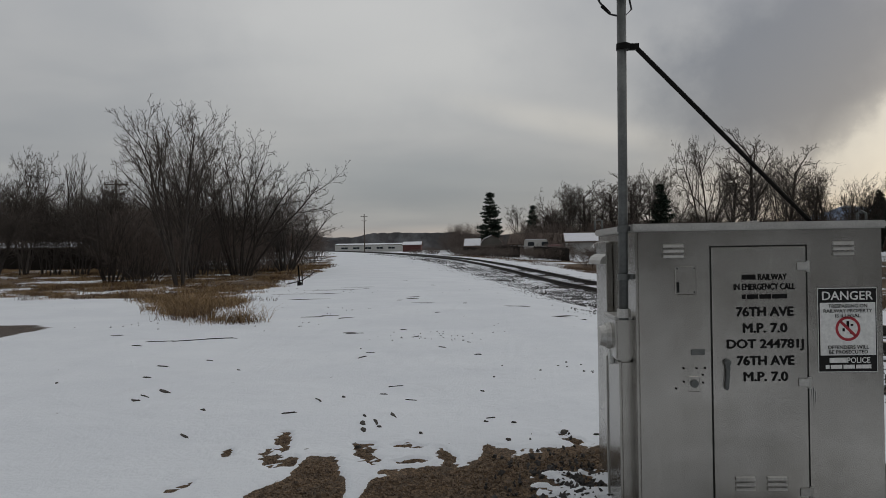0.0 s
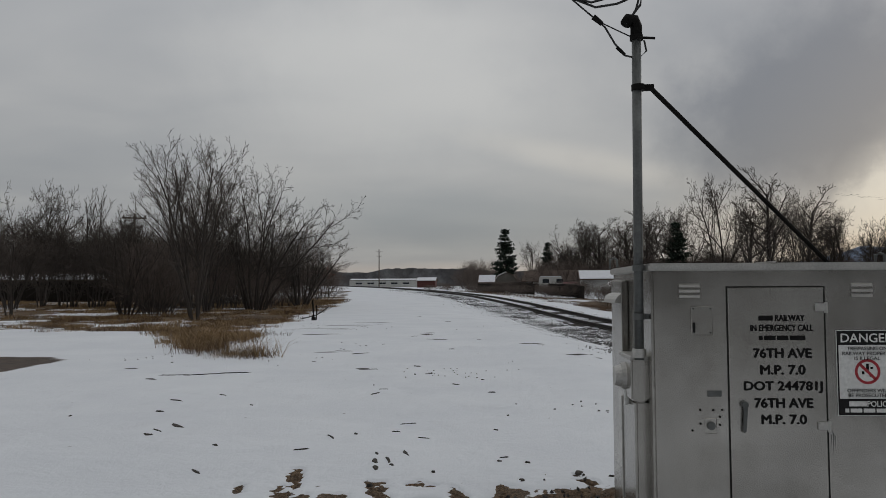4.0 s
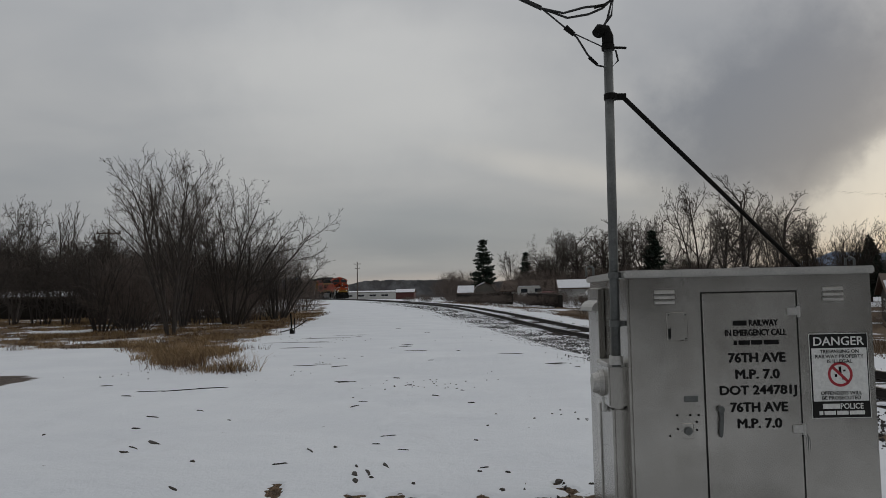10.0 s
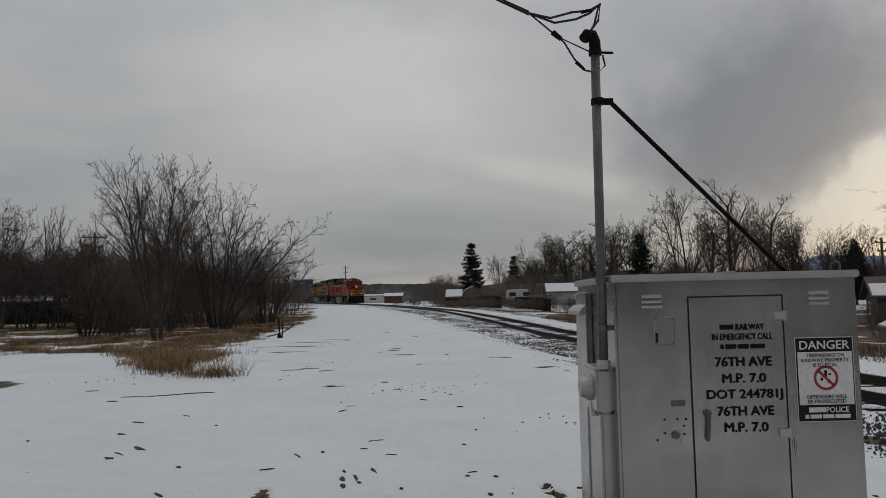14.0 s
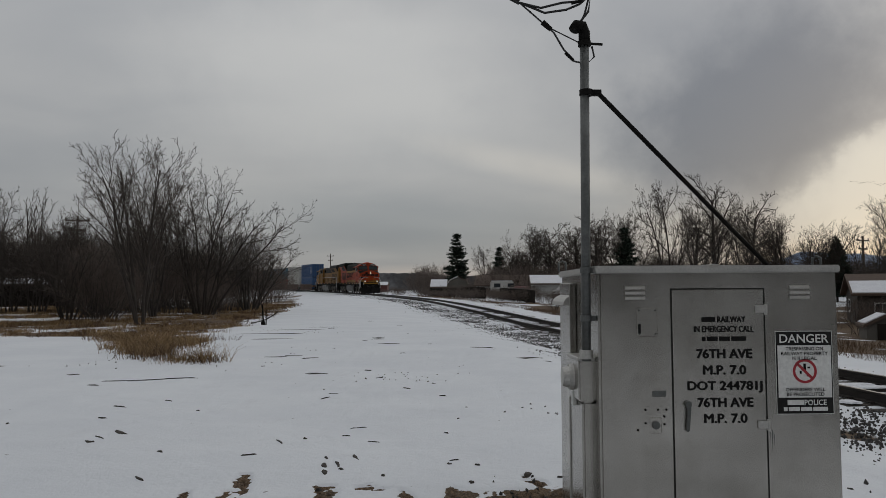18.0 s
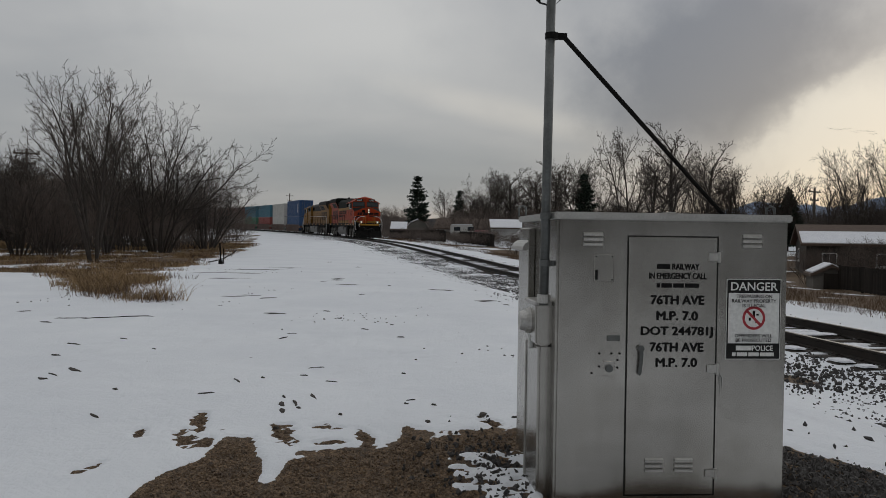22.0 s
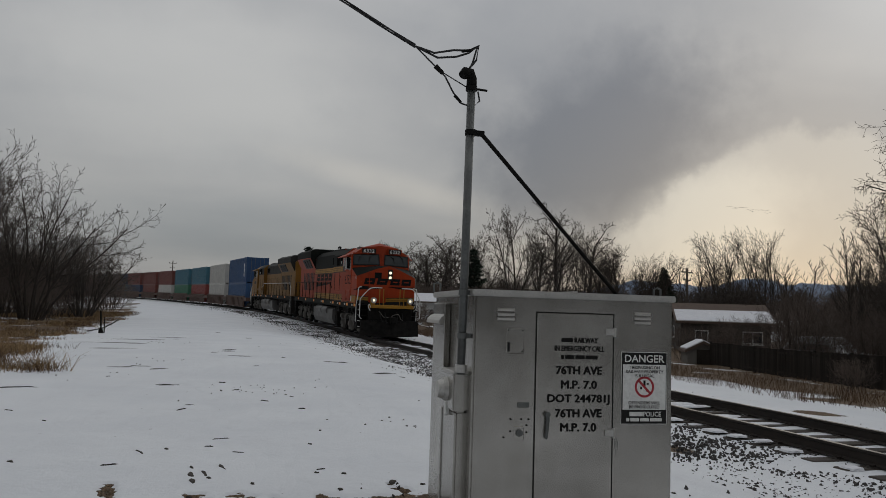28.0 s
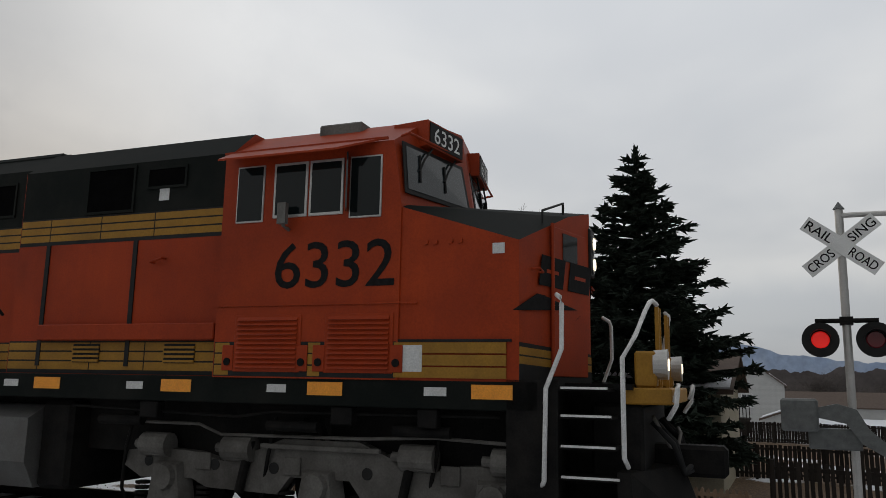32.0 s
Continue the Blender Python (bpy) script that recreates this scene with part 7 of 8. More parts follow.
rg = random.Random(15)
near, weeds = [], []
tufts = 0
while tufts < 4200:
    y = 13 + 75 * rg.random() ** 1.6
    y += rg.uniform(-0.7, 0.0)
    x = -3.2 - rg.random() ** 1.2 * (10 + (y - 13) * 0.8)
    gs = max(grass_side(x, y), grass_side(x - 0.8, y + 0.6) - 0.3) - 0.25 + 1.1 * wobble(x, y, 0.75, 3.0)
    if gs < rg.uniform(-0.3, 0.6):
        continue
    front = x > -7.2 and y < 19
    lush = wobble(x, y, 0.28, 5.0) + 0.5 * wobble(x, y, 0.8, 7.0) + 0.9 * wobble(x, y, 1.5, 4.0) + (0.22 if front else 0.0) + 0.3 * math.exp(-max(gs, 0.0) * 0.4)
    if lush < rg.uniform(0.0, 0.6):
        continue
    tufts += 1
    tall = (0.07 + 0.26 * rg.random() ** 2 + 0.15 * max(0.0, lush)) * (1.0 if front else 0.7)
    wide = rg.uniform(0.12, 0.42) * (1 + y * 0.012)
    dest = near if rg.random() < (0.88 if front else 0.6) and gs > -0.1 else weeds
    for k in range(int(rg.uniform(15, 46))):
        a, d = rg.uniform(0, 6.283), wide * math.sqrt(rg.random())
        u, v = x + math.cos(a) * d, y + math.sin(a) * d * 0.8
        dest.append((u, v, height(u, v), tall * rg.uniform(0.4, 1.1), 0.002 + 0.00018 * y))
blades("dry_grass", near, GRASS, "tall tan dry grass at the edge of the snow", "grass")
for i in range(34000):
    y = rg.uniform(3, 60) if rg.random() < 0.8 else rg.uniform(60, 110)
    p, h = track(y + 20, rg.uniform(3.9, 9.8) if y < 60 else rg.uniform(3.6, 6))
    edge = off_track(p.x, p.y) - 4.5 + 1.4 * wobble(p.x, p.y, 0.3, 6.0) if y < 60 else 1.0
    if edge < 0:
        continue
    if wobble(p.x, p.y, 0.5, 8.0) + rg.uniform(-0.5, 0.6) < 0.0:
        continue
    weeds.append((p.x, p.y, height(p.x, p.y), rg.uniform(0.07, 0.34), 0.007))
blades("russet_weeds", weeds, GRASS_RED, "russet dead weeds poking through snow", "weeds")

# sticks, leaves and clods that lie on the snow
rl = random.Random(33)
v, f = [], []


def lump(x, y, length, width, turn, z=None):
    o = len(v)
    n = 9
    bow = rl.uniform(-0.9, 0.9) * width
    base = (height(x, y) + 0.035 * wobble(x, y, 0.35) + 0.012 * wobble(x, y, 1.6, 2.2)) if z is None else z
    c, s = math.cos(turn), math.sin(turn)
    top = []
    for k in range(n):
        a = 2 * math.pi * k / n
        u = math.cos(a) * length * rl.uniform(0.5, 1.25)
        w = math.sin(a) * width * rl.uniform(0.45, 1.5) + bow * (u / length) ** 2
        v.append((x + u * c - w * s, y + u * s + w * c, base - 0.01))
        top.append((x + (u * c - w * s) * 0.6, y + (u * s + w * c) * 0.6, base + 0.005 + rl.uniform(0, 0.006)))
    v.extend(top)
    for k in range(n):
        f.append((o + k, o + (k + 1) % n, o + n + (k + 1) % n, o + n + k))
    f.append(tuple(o + n + k for k in range(n)))


for x, y, L, W, a in ((-0.68, 5.36, 0.12, 0.022, -1.35), (-0.59, 5.41, 0.14, 0.022, -1.3), (-0.7, 5.62, 0.06, 0.014, -1.25), (-0.64, 5.13, 0.1, 0.022, -1.35), (-0.54, 5.21, 0.035, 0.02, -0.67), (-0.49, 5.64, 0.15, 0.02, -1.3), (-1.17, 6.3, 0.16, 0.014, -1.1), (-0.98, 6.4, 0.05, 0.02, -0.93), (-2.68, 6.8, 0.2, 0.026, -0.87), (-2.75, 6.55, 0.13, 0.012, -0.81), (-2.74, 6.33, 0.08, 0.03, -0.35), (-2.01, 5.89, 0.05, 0.022, -0.71), (-3.17, 7.6, 0.07, 0.03, -0.5), (-3.32, 8.36, 0.13, 0.022, -0.5)):
    lump(x, y, L, W, a)
for x, y, L, W, a in ((-1.71, 11.77, 0.24, 0.055, 0.02), (-1.6, 11.7, 0.2, 0.03, 0.2), (-3.72, 11.02, 0.55, 0.014, 0.4), (-3.5, 11.15, 0.3, 0.012, 0.2), (-4.3, 10.95, 0.4, 0.012, 0.1), (-2.91, 8.81, 0.1, 0.02, -0.63), (-4.42, 10.32, 0.14, 0.03, -0.32), (-5.34, 11.8, 0.14, 0.06, 0.5), (-0.62, 11.02, 0.08, 0.02, -0.55), (-0.91, 12.22, 0.1, 0.02, -0.51), (-0.24, 9.79, 0.09, 0.02, -0.69), (0.12, 10.35, 0.05, 0.02, -0.79), (0.73, 5.05, 0.04, 0.03, -1.4), (-0.24, 4.99, 0.03, 0.012, -1.0)):
    lump(x, y, L, W, a)
for x, y, L, W, a in ((-1.3, 20.5, 0.3, 0.12, 0.1), (-1.0, 18.8, 0.5, 0.04, -0.2), (-4.0, 21, 0.9, 0.04, 0.0), (-4.6, 23.5, 1.2, 0.05, 0.03), (1.2, 17.4, 0.45, 0.08, -0.1), (1.8, 14.5, 0.4, 0.08, 0.3), (-2.2, 14.6, 0.3, 0.05, 0.5), (-2.6, 15.2, 0.25, 0.03, -0.4), (-2.9, 14.9, 0.35, 0.03, 0.3), (-4.2, 26, 1.5, 0.06, 0.05), (-3.6, 28, 1.2, 0.08, 0.0)):
    lump(x, y, L, W, a)
for i in range(30):
    y = 4.6 + 30 * rl.random() ** 1.6
    x = rl.uniform(-6.5, 3.6) * (0.5 + y / 26)
    if grass_side(x, y) > -0.3 or off_track(x, y) > -1.6 or (0.5 < x < 2.2 and y < 4.4):
        continue
    s = rl.uniform(0.5, 1.0) * (0.7 + y * 0.05)
    if rl.random() < 0.7:
        lump(x, y, 0.08 * s * rl.uniform(0.6, 1.8), 0.011 * s, rl.gauss(0, 0.5))
    else:
        lump(x, y, 0.028 * s, 0.014 * s, rl.uniform(0, 3))
for i in range(46):
    x, y = rl.uniform(0.2, 3.2), 4.75 + 4 * rl.random() ** 2
    if rl.random() < 0.6:
        lump(x, y, rl.uniform(0.012, 0.03), rl.uniform(0.01, 0.02), rl.uniform(0, 3))
for c in range(20):
    y = 7.5 + 26 * rl.random() ** 1.5
    x = rl.uniform(-6.0, 3.4) * (0.5 + y / 26)
    if grass_side(x, y) > -0.3 or off_track(x, y) > -2.4:
        continue
    for i in range(rl.randint(3, 14)):
        s = rl.uniform(0.6, 1.5) * (0.7 + y * 0.05)
        lump(x + rl.gauss(0, 0.25) * (0.6 + y * 0.06), y + rl.gauss(0, 0.3) * (0.6 + y * 0.06), 0.014 * s, 0.008 * s, rl.uniform(0, 3))
tagged(new("snow_debris", mesh_of("snow_debris", v, f, DEBRIS)), "dark sticks, leaves and clods on the snow", "debris", kind="stuff")


# ---- buildings ----
def building(name, label, m, w, d, eave, ridge, wall_mat, roof_mat, windows=(), doors=(), snow=0.9, over=0.35, base=-1.5, category="house", boards=0.0, along="x"):
    """A gabled house on a w by d plan, its front at y = 0; the ridge runs along x (or y). windows: (side, u, z0, z1, width); side f(ront), l(eft) or r(ight)."""
    th = thing(name, label, category, m=m)
    t = 0.15
    part("wall", bbox((0, 0, base, w, t, eave)), wall_mat, th)
    part("wall", bbox((0, d - t, base, w, d, eave)), wall_mat, th)
    part("wall", bbox((0, t, base, t, d - t, eave)), wall_mat, th)
    part("wall", bbox((w - t, t, base, w, d - t, eave)), wall_mat, th)
    if boards:
        for side, n in (("f", w), ("l", d)):
            z = base + 0.05
            bm = bmesh.new()
            prism(bm, [(0.0, 0.0), (-0.03, 0.0), (-0.008, boards - 0.012), (0.0, boards - 0.012)], "x", 0.0, n)
            me = bpy.data.meshes.new("siding_board")
            bm.to_mesh(me)
            bm.free()
            me.materials.append(wall_mat)
            while z < eave - boards * 0.5:
                share("siding_board", me, th, pose(0, 0, z) if side == "f" else pose(0, d, z, 0, 0, -90))
                z += boards
    mid = d / 2 if along == "x" else w / 2
    rise = ridge - eave
    for g in (0, 1):
        bm = bmesh.new()
        if along == "x":
            prism(bm, [(0, eave), (d, eave), (mid, ridge)], "x", *((0, t) if g == 0 else (w - t, w)))
        else:
            prism(bm, [(0, eave), (w, eave), (mid, ridge)], "y", *((0, t) if g == 0 else (d - t, d)))
        part("gable", bm, wall_mat, th)
    k = rise / mid
    for g in (-1, 1):
        bm = bmesh.new()
        a = mid + g * (mid + over)
        z_a = eave - over * k
        prism(bm, [(a, z_a), (mid, ridge + 0.0), (mid, ridge + 0.14), (a, z_a + 0.14)], "x" if along == "x" else "y", -over, (w if along == "x" else d) + over)
        rf = part("roof", bm, roof_mat, th)
        if snow:
            bm = bmesh.new()
            b = mid + g * mid * (1 - snow)
            zb = ridge - abs(b - mid) * k
            a2 = mid + g * (mid + over - 0.1)
            prism(bm, [(a2, eave - (over - 0.1) * k + 0.143), (b, zb + 0.143), (b, zb + 0.2), (a2, eave - (over - 0.1) * k + 0.19)], "x" if along == "x" else "y", -over + 0.1, (w if along == "x" else d) + over - 0.1)
            part("roof_snow", bm, SNOW_CAP, rf, "snow lying on the roof")
    for side, u, z0, z1, ww in windows:
        def put(c, nm, mt, holder):
            x0, x1, y0, y1, za, zb = c
            if side == "f":
                return part(nm, bbox((x0, -y1, za, x1, -y0, zb)), mt, holder)
            if side == "l":
                return part(nm, bbox((-y1, x0, za, -y0, x1, zb)), mt, holder)
            return part(nm, bbox((w + y0, x0, za, w + y1, x1, zb)), mt, holder)
        wf = put((u, u + ww, 0.035, 0.07, z0, z1), "window", TRIM, th)
        put((u + 0.08, u + ww / 2 - 0.03, 0.06, 0.08, z0 + 0.08, z1 - 0.08), "pane", HOUSE_GLASS, wf)
        put((u + ww / 2 + 0.03, u + ww - 0.08, 0.06, 0.08, z0 + 0.08, z1 - 0.08), "pane", HOUSE_GLASS, wf)
        put((u - 0.06, u + ww + 0.06, 0.035, 0.12, z0 - 0.08, z0 - 0.01), "sill", TRIM, wf)
    for side, u, z1, ww, mt in doors:
        c = (u, -0.07, base, u + ww, -0.035, z1) if side == "f" else (-0.07, u, base, -0.035, u + ww, z1)
        dr = part("door", bbox(c), mt, th)
        if ww > 2:
            for i in range(3):
                z = base + (z1 - base) * (i + 1) / 4
                part("door_seam", bbox((c[0], c[1] - 0.004, z, c[3], c[1] + 0.001, z + 0.02)), GALV, dr)
    return th


def facing(x, y, turn, z=0.0):
    return pose(x, y, z, 0, 0, turn)


# tan house by the crossing: its long front looks at the track
tan = building("tan_house", "tan lap-sided house with a patchy snowy brown roof", facing(24.6, 12.9, -90), 11.6, 8.4, 1.27, 2.45, SIDING, ROOF, (("f", 8.3, -0.35, 0.62, 1.15), ("f", 10.0, -0.35, 0.62, 0.9)), (("f", 9.45, 0.85, 0.5, SIDING_WHITE),), 0.28, 0.4, -2.1, boards=0.21)
ch = thing("chimney", "cream-painted block chimney against the tan house", "chimney", m=facing(24.55, 7.2, -90))
part("stack", bbox((0, -1.05, -2.1, 1.1, -0.04, 1.72), 0.02), SIDING, ch)
part("cap", bbox((-0.06, -1.1, 1.721, 1.16, 0.0, 1.8), 0.01), SIDING_GREY, ch)
for x in (0.3, 0.75):
    bm = bmesh.new()
    cyl(bm, (x, -0.5, 1.8), (x, -0.5, 2.0), 0.11, sides=10)
    part("flue", bm, BRICK_RED, ch)
cool = thing("roof_cooler", "pale metal evaporative cooler on the house roof", "cooler", m=facing(25.7, 8.9, -90, 1.35))
part("case", bbox((0, -0.5, 0.1, 1.0, 0.5, 0.98), 0.03), ALU_EDGE, cool)
for x in (0.05, 0.9):
    for y in (-0.45, 0.4):
        part("leg", bbox((x, y, -0.35, x + 0.06, y + 0.06, 0.12)), GALV, cool)
for i in range(7):
    part("louvre", bbox((0.08, -0.515, 0.2 + i * 0.1, 0.92, -0.495, 0.25 + i * 0.1)), GALV, cool)

# garage with its gable and doors toward the crossing
building("garage", "tan garage with white doors and a snowy roof", facing(29.0, 20.8, -11.5), 7.6, 10.0, 1.0, 2.35, SIDING, ROOF, (), (("f", 0.75, 0.5, 2.6, TRIM), ("f", 4.1, 0.5, 2.6, TRIM), ("l", 1.2, 0.4, 0.9, FENCE_WOOD)), 1.0, 0.4, -2.15, "garage", 0.22, "y")
# low house and shed farther up the line
building("low_house", "low grey-sided house with a patchy snowy roof", facing(27.2, 48.5, -24), 5.8, 8, 1.0, 2.2, WALL_BROWN, ROOF, (("f", 0.9, -0.4, 0.45, 0.9), ("f", 4.0, -0.4, 0.45, 1.3), ("l", 4.6, -0.2, 0.65, 1.0)), (("f", 2.4, 0.5, 0.9, FENCE_WOOD),), 0.55, 0.4, -2.2, boards=0.25)
building("shed", "small wooden shed with a snow-covered roof", facing(20.6, 36.0, -20), 1.6, 1.9, -0.45, -0.05, SIDING_GREY, ROOF, (), (("f", 0.45, -0.35, 0.8, FENCE_WOOD),), 1.0, 0.15, -2.0, "shed", along="y")
for x, y, w_, r_, nm in ((52, 75, 11, 20, 1), (64, 70, 10, -10, 2), (75, 60, 11, -30, 4)):
    building("distant_house", "distant low house with a snowy roof", facing(x, y, -r_ - 25), w_, 8, 0.6, 2.0, SIDING_GREY, ROOF, (("f", 2.0, -0.6, 0.3, 1.2), ("f", 7.0, -0.6, 0.3, 1.2)), (), 0.35, 0.5, -2.5)
# houses by the bend
barn = thing("barn", "grey gambrel barn with snow on its roof", "barn", m=facing(3.0, 127, -4))
outline = [(0, 0.0), (3.7, 0.0), (3.7, 2.3), (3.1, 3.2), (1.85, 3.75), (0.6, 3.2), (0, 2.3)]
bm = bmesh.new()
prism(bm, outline, "y", 0, 6)
part("wall", bm, SIDING_GREY, barn)
for a, b in (((-0.12, 2.18), (0.6, 3.26)), ((0.6, 3.26), (1.85, 3.83)), ((1.85, 3.83), (3.1, 3.26)), ((3.1, 3.26), (3.82, 2.18))):
    bm = bmesh.new()
    prism(bm, [a, b, (b[0], b[1] + 0.1), (a[0], a[1] + 0.1)], "y", -0.25, 6.2)
    part("roof", bm, SNOW_CAP if b[0] < 2 else ROOF, barn, "snow lying on the roof" if b[0] < 2 else "")
part("door", bbox((1.2, -0.05, 0.0, 2.5, 0.0, 2.0)), FENCE_WOOD, barn)
building("lean_to", "white lean-to with a snow-covered roof beside the barn", facing(0.5, 126, -4), 2.4, 5, 2.1, 3.2, SIDING_WHITE, ROOF, (), (("f", 0.8, 1.8, 0.9, FENCE_WOOD),), 1.0, 0.25, -0.5, "shed")
van = thing("camper_trailer", "white camper trailer with snow on its roof", "trailer", m=pose(8.7, 108, height(8.7, 108), 0, 0, -6))
part("body", bbox((0, 0, 0.45, 3.2, 2.1, 2.15), 0.12, 2), SIDING_WHITE, van)
part("roof_snow", bbox((0.15, 0.1, 2.152, 3.05, 2.0, 2.24), 0.03), SNOW_CAP, van, "snow lying on the roof")
for x in (0.5, 2.4):
    part("window", bbox((x, -0.015, 1.3, x + 0.9, 0.004, 1.85), 0.01), HOUSE_GLASS, van)
for x in (1.2, 2.0):
    bm = bmesh.new()
    cyl(bm, (x, 0.05, 0.32), (x, 0.25, 0.32), 0.32, sides=16)
    part("tyre", bm, RUBBER, van)
building("gable_house", "white-gabled house with a brown shingle roof", facing(7.4, 119, -10), 7.4, 8, 2.3, 3.8, SIDING_WHITE, ROOF, (("l", 3.0, 1.0, 2.0, 1.2), ("f", 1.0, 1.0, 1.9, 1.4)), (("f", 4.4, 1.9, 2.4, TRIM),), 0.0, 0.4, -0.5)
building("white_house", "white house with a snow-covered roof and dark windows", facing(14.2, 104, -5), 9.0, 8, 2.35, 3.5, SIDING_WHITE, ROOF, (("f", 3.4, 0.8, 1.9, 2.0), ("f", 7.0, 0.9, 1.9, 1.0)), (), 0.9, 0.5, -0.5, boards=0.25)
building("brick_shop", "dull red building with a snowy roof", facing(-18.0, 236, 0, 1.6), 5.5, 10, 1.9, 2.9, BRICK_RED, ROOF, (), (), 0.95, 0.3, -0.5, "building")
building("long_warehouse", "long pale warehouse with a flat snowy roof", facing(-43, 262, 2, 2.0), 24, 14, 2.0, 2.5, SIDING_WHITE, ROOF, tuple(("f", 2 + i * 4.0, 0.6, 1.4, 2.4) for i in range(5)), (), 1.0, 0.2, -0.5, "warehouse")
building("low_building", "long low grey building behind bare trees", facing(-62, 72, 12), 30, 9, 2.2, 3.0, FENCE_WOOD, ROOF, tuple(("f", 3 + i * 5.0, 0.6, 1.6, 1.8) for i in range(2)), (), 0.6, 0.4, -0.4, "building")
# houses beyond the crossing
building("two_storey_house", "white two-storey house with a steep snowy gable", facing(79, 5.0, -86), 5.0, 9, 1.6, 3.5, SIDING_WHITE, ROOF, (("f", 1.2, -0.4, 0.8, 1.0),), (), 0.5, 0.3, -3.0, "house", 0.25, "y")
building("brown_roof_house", "long low house with a brown roof", facing(96, 6.5, -88), 24, 9, -0.6, 0.9, SIDING_WHITE, ROOF, (("f", 3, -1.9, -0.9, 2.2), ("f", 9, -1.9, -0.9, 2.2)), (), 0.0, 0.4, -3.0)
building("white_shed", "small white shed with a snowy roof", facing(60.0, 1.4, -90), 3.0, 4, -0.85, -0.3, SIDING_WHITE, ROOF, (), (("f", 0.9, -1.1, 1.2, TRIM),), 1.0, 0.2, -2.4, "shed", 0.0, "y")
dk = thing("deck", "dark wooden deck with a slatted railing", "deck", m=facing(62, 5.6, -90))
part("floor", bbox((0, -2, -0.95, 3.4, 0, -0.8)), FENCE_WOOD, dk)
part("skirt", bbox((0, -2.05, -2.4, 3.4, -2.0, -0.95)), FENCE_WOOD, dk)
for i in range(16):
    part("baluster", bbox((0.05 + i * 0.22, -2.0, -0.8, 0.11 + i * 0.22, -1.95, 0.0)), FENCE_WOOD, dk)
part("handrail", bbox((0, -2.03, 0.0, 3.4, -1.92, 0.07)), FENCE_WOOD, dk)


# ---- fences ----
def fence(name, label, line, top, board_w, gap, board_mat, thick=0.02, low=0.05, rails=2, pointed=False, group=""):
    """Boards nailed to rails between posts, following a line on the ground; the top edge stands top metres over it."""
    th = thing(name, label, "fence", group)
    bm = bmesh.new()
    if pointed:
        prism(bm, [(0, low), (board_w, low), (board_w, top - 0.05), (board_w / 2, top), (0, top - 0.05)], "y", 0, thick)
    else:
        box(bm, 0, 0, low, board_w, thick, top)
    me = bpy.data.meshes.new("board")
    bm.to_mesh(me)
    bm.free()
    me.materials.append(board_mat)
    pm = bpy.data.meshes.new("post")
    bm = bbox((-0.05, 0.03, -0.4, 0.05, 0.13, top + 0.04), 0.008)
    bm.to_mesh(pm)
    bm.free()
    pm.materials.append(board_mat)
    r = random.Random(len(line) * 7 + int(top * 10))
    for (xa, ya), (xb, yb) in zip(line, line[1:]):
        L = math.hypot(xb - xa, yb - ya)
        turn = math.degrees(math.atan2(yb - ya, xb - xa))
        n = max(1, round(L / 2.4))
        for i in range(n):
            k = i / n
            x, y = xa + (xb - xa) * k, ya + (yb - ya) * k
            x2, y2 = xa + (xb - xa) * (i + 1) / n, ya + (yb - ya) * (i + 1) / n
            z, z2 = height(x, y), height(x2, y2)
            share("post", pm, th, pose(x, y, z, 0, r.uniform(-2, 2), turn))
            for j in range(rails):
                zz = low + 0.12 + (top - low - 0.3) * (j / max(1, rails - 1))
                bm = bmesh.new()
                a, b = Vector((x, y, z + zz)), Vector((x2, y2, z2 + zz))
                nrm = Vector((-(y2 - y), x2 - x, 0)).normalized() * 0.04
                slab(bm, a, b, b + Vector((0, 0, 0.08)), a + Vector((0, 0, 0.08)), nrm, 1.0)
                part("rail", bm, board_mat, th)
            u = 0.0
            seg = L / n
            while u < seg - board_w * 0.6:
                f = u / seg
                share("board", me, th, pose(x + (x2 - x) * f, y + (y2 - y) * f, z + (z2 - z) * f + r.uniform(-0.015, 0.015), r.uniform(-0.6, 0.6), r.uniform(-0.7, 0.7), turn))
                u += board_w + gap
    return th


fence("board_fence", "dark weathered board fence below the track", [(21.6, 35.6), (19.3, 22.9), (18.2, 16.0), (17.3, 10.9)], 1.14, 0.145, 0.006, FENCE_WOOD)
fence("picket_fence", "low bare-wood picket fence", [(18.6, 8.0), (18.2, 6.6), (17.9, 4.1), (17.7, 0.2)], 0.68, 0.075, 0.055, PICKET, pointed=True)
fence("slat_fence", "tall grey slat fence beyond the crossing", [(17.9, -0.2), (17.2, -3.6)], 1.3, 0.08, 0.05, FENCE_WOOD)
fence("yard_fence", "grey yard fence in front of the shed", [(30, 5.0), (29.5, -6.0)], 1.2, 0.12, 0.03, FENCE_WOOD)
fence("long_fence", "long dark board fence before the white shed", [(50, 10.0), (49, -14.0)], 1.2, 0.14, 0.01, FENCE_WOOD)
for a, b, d in ((134, 121, 8.0), (118, 108, 8.4), (103, 92, 9.0)):
    (p, q) = (track(a, d)[0], track(b, d + 0.4)[0])
    fence("back_fence", "dark back-yard fence by the bend", [(p.x, p.y), (q.x, q.y)], 1.25, 0.3, 0.02, FENCE_WOOD, group="fences by the bend")
fence("back_fence", "brown back-yard fence by the bend", [(5.2, 117), (8.0, 110)], 1.4, 0.3, 0.02, FENCE_WOOD)


# ---- parked vehicles ----
def car_paint(name, c):
    return pmat(name, c, tuple(v * 0.85 for v in c), 1.0, 0.25, 0.3, 0.0, 50, coat=0.5)


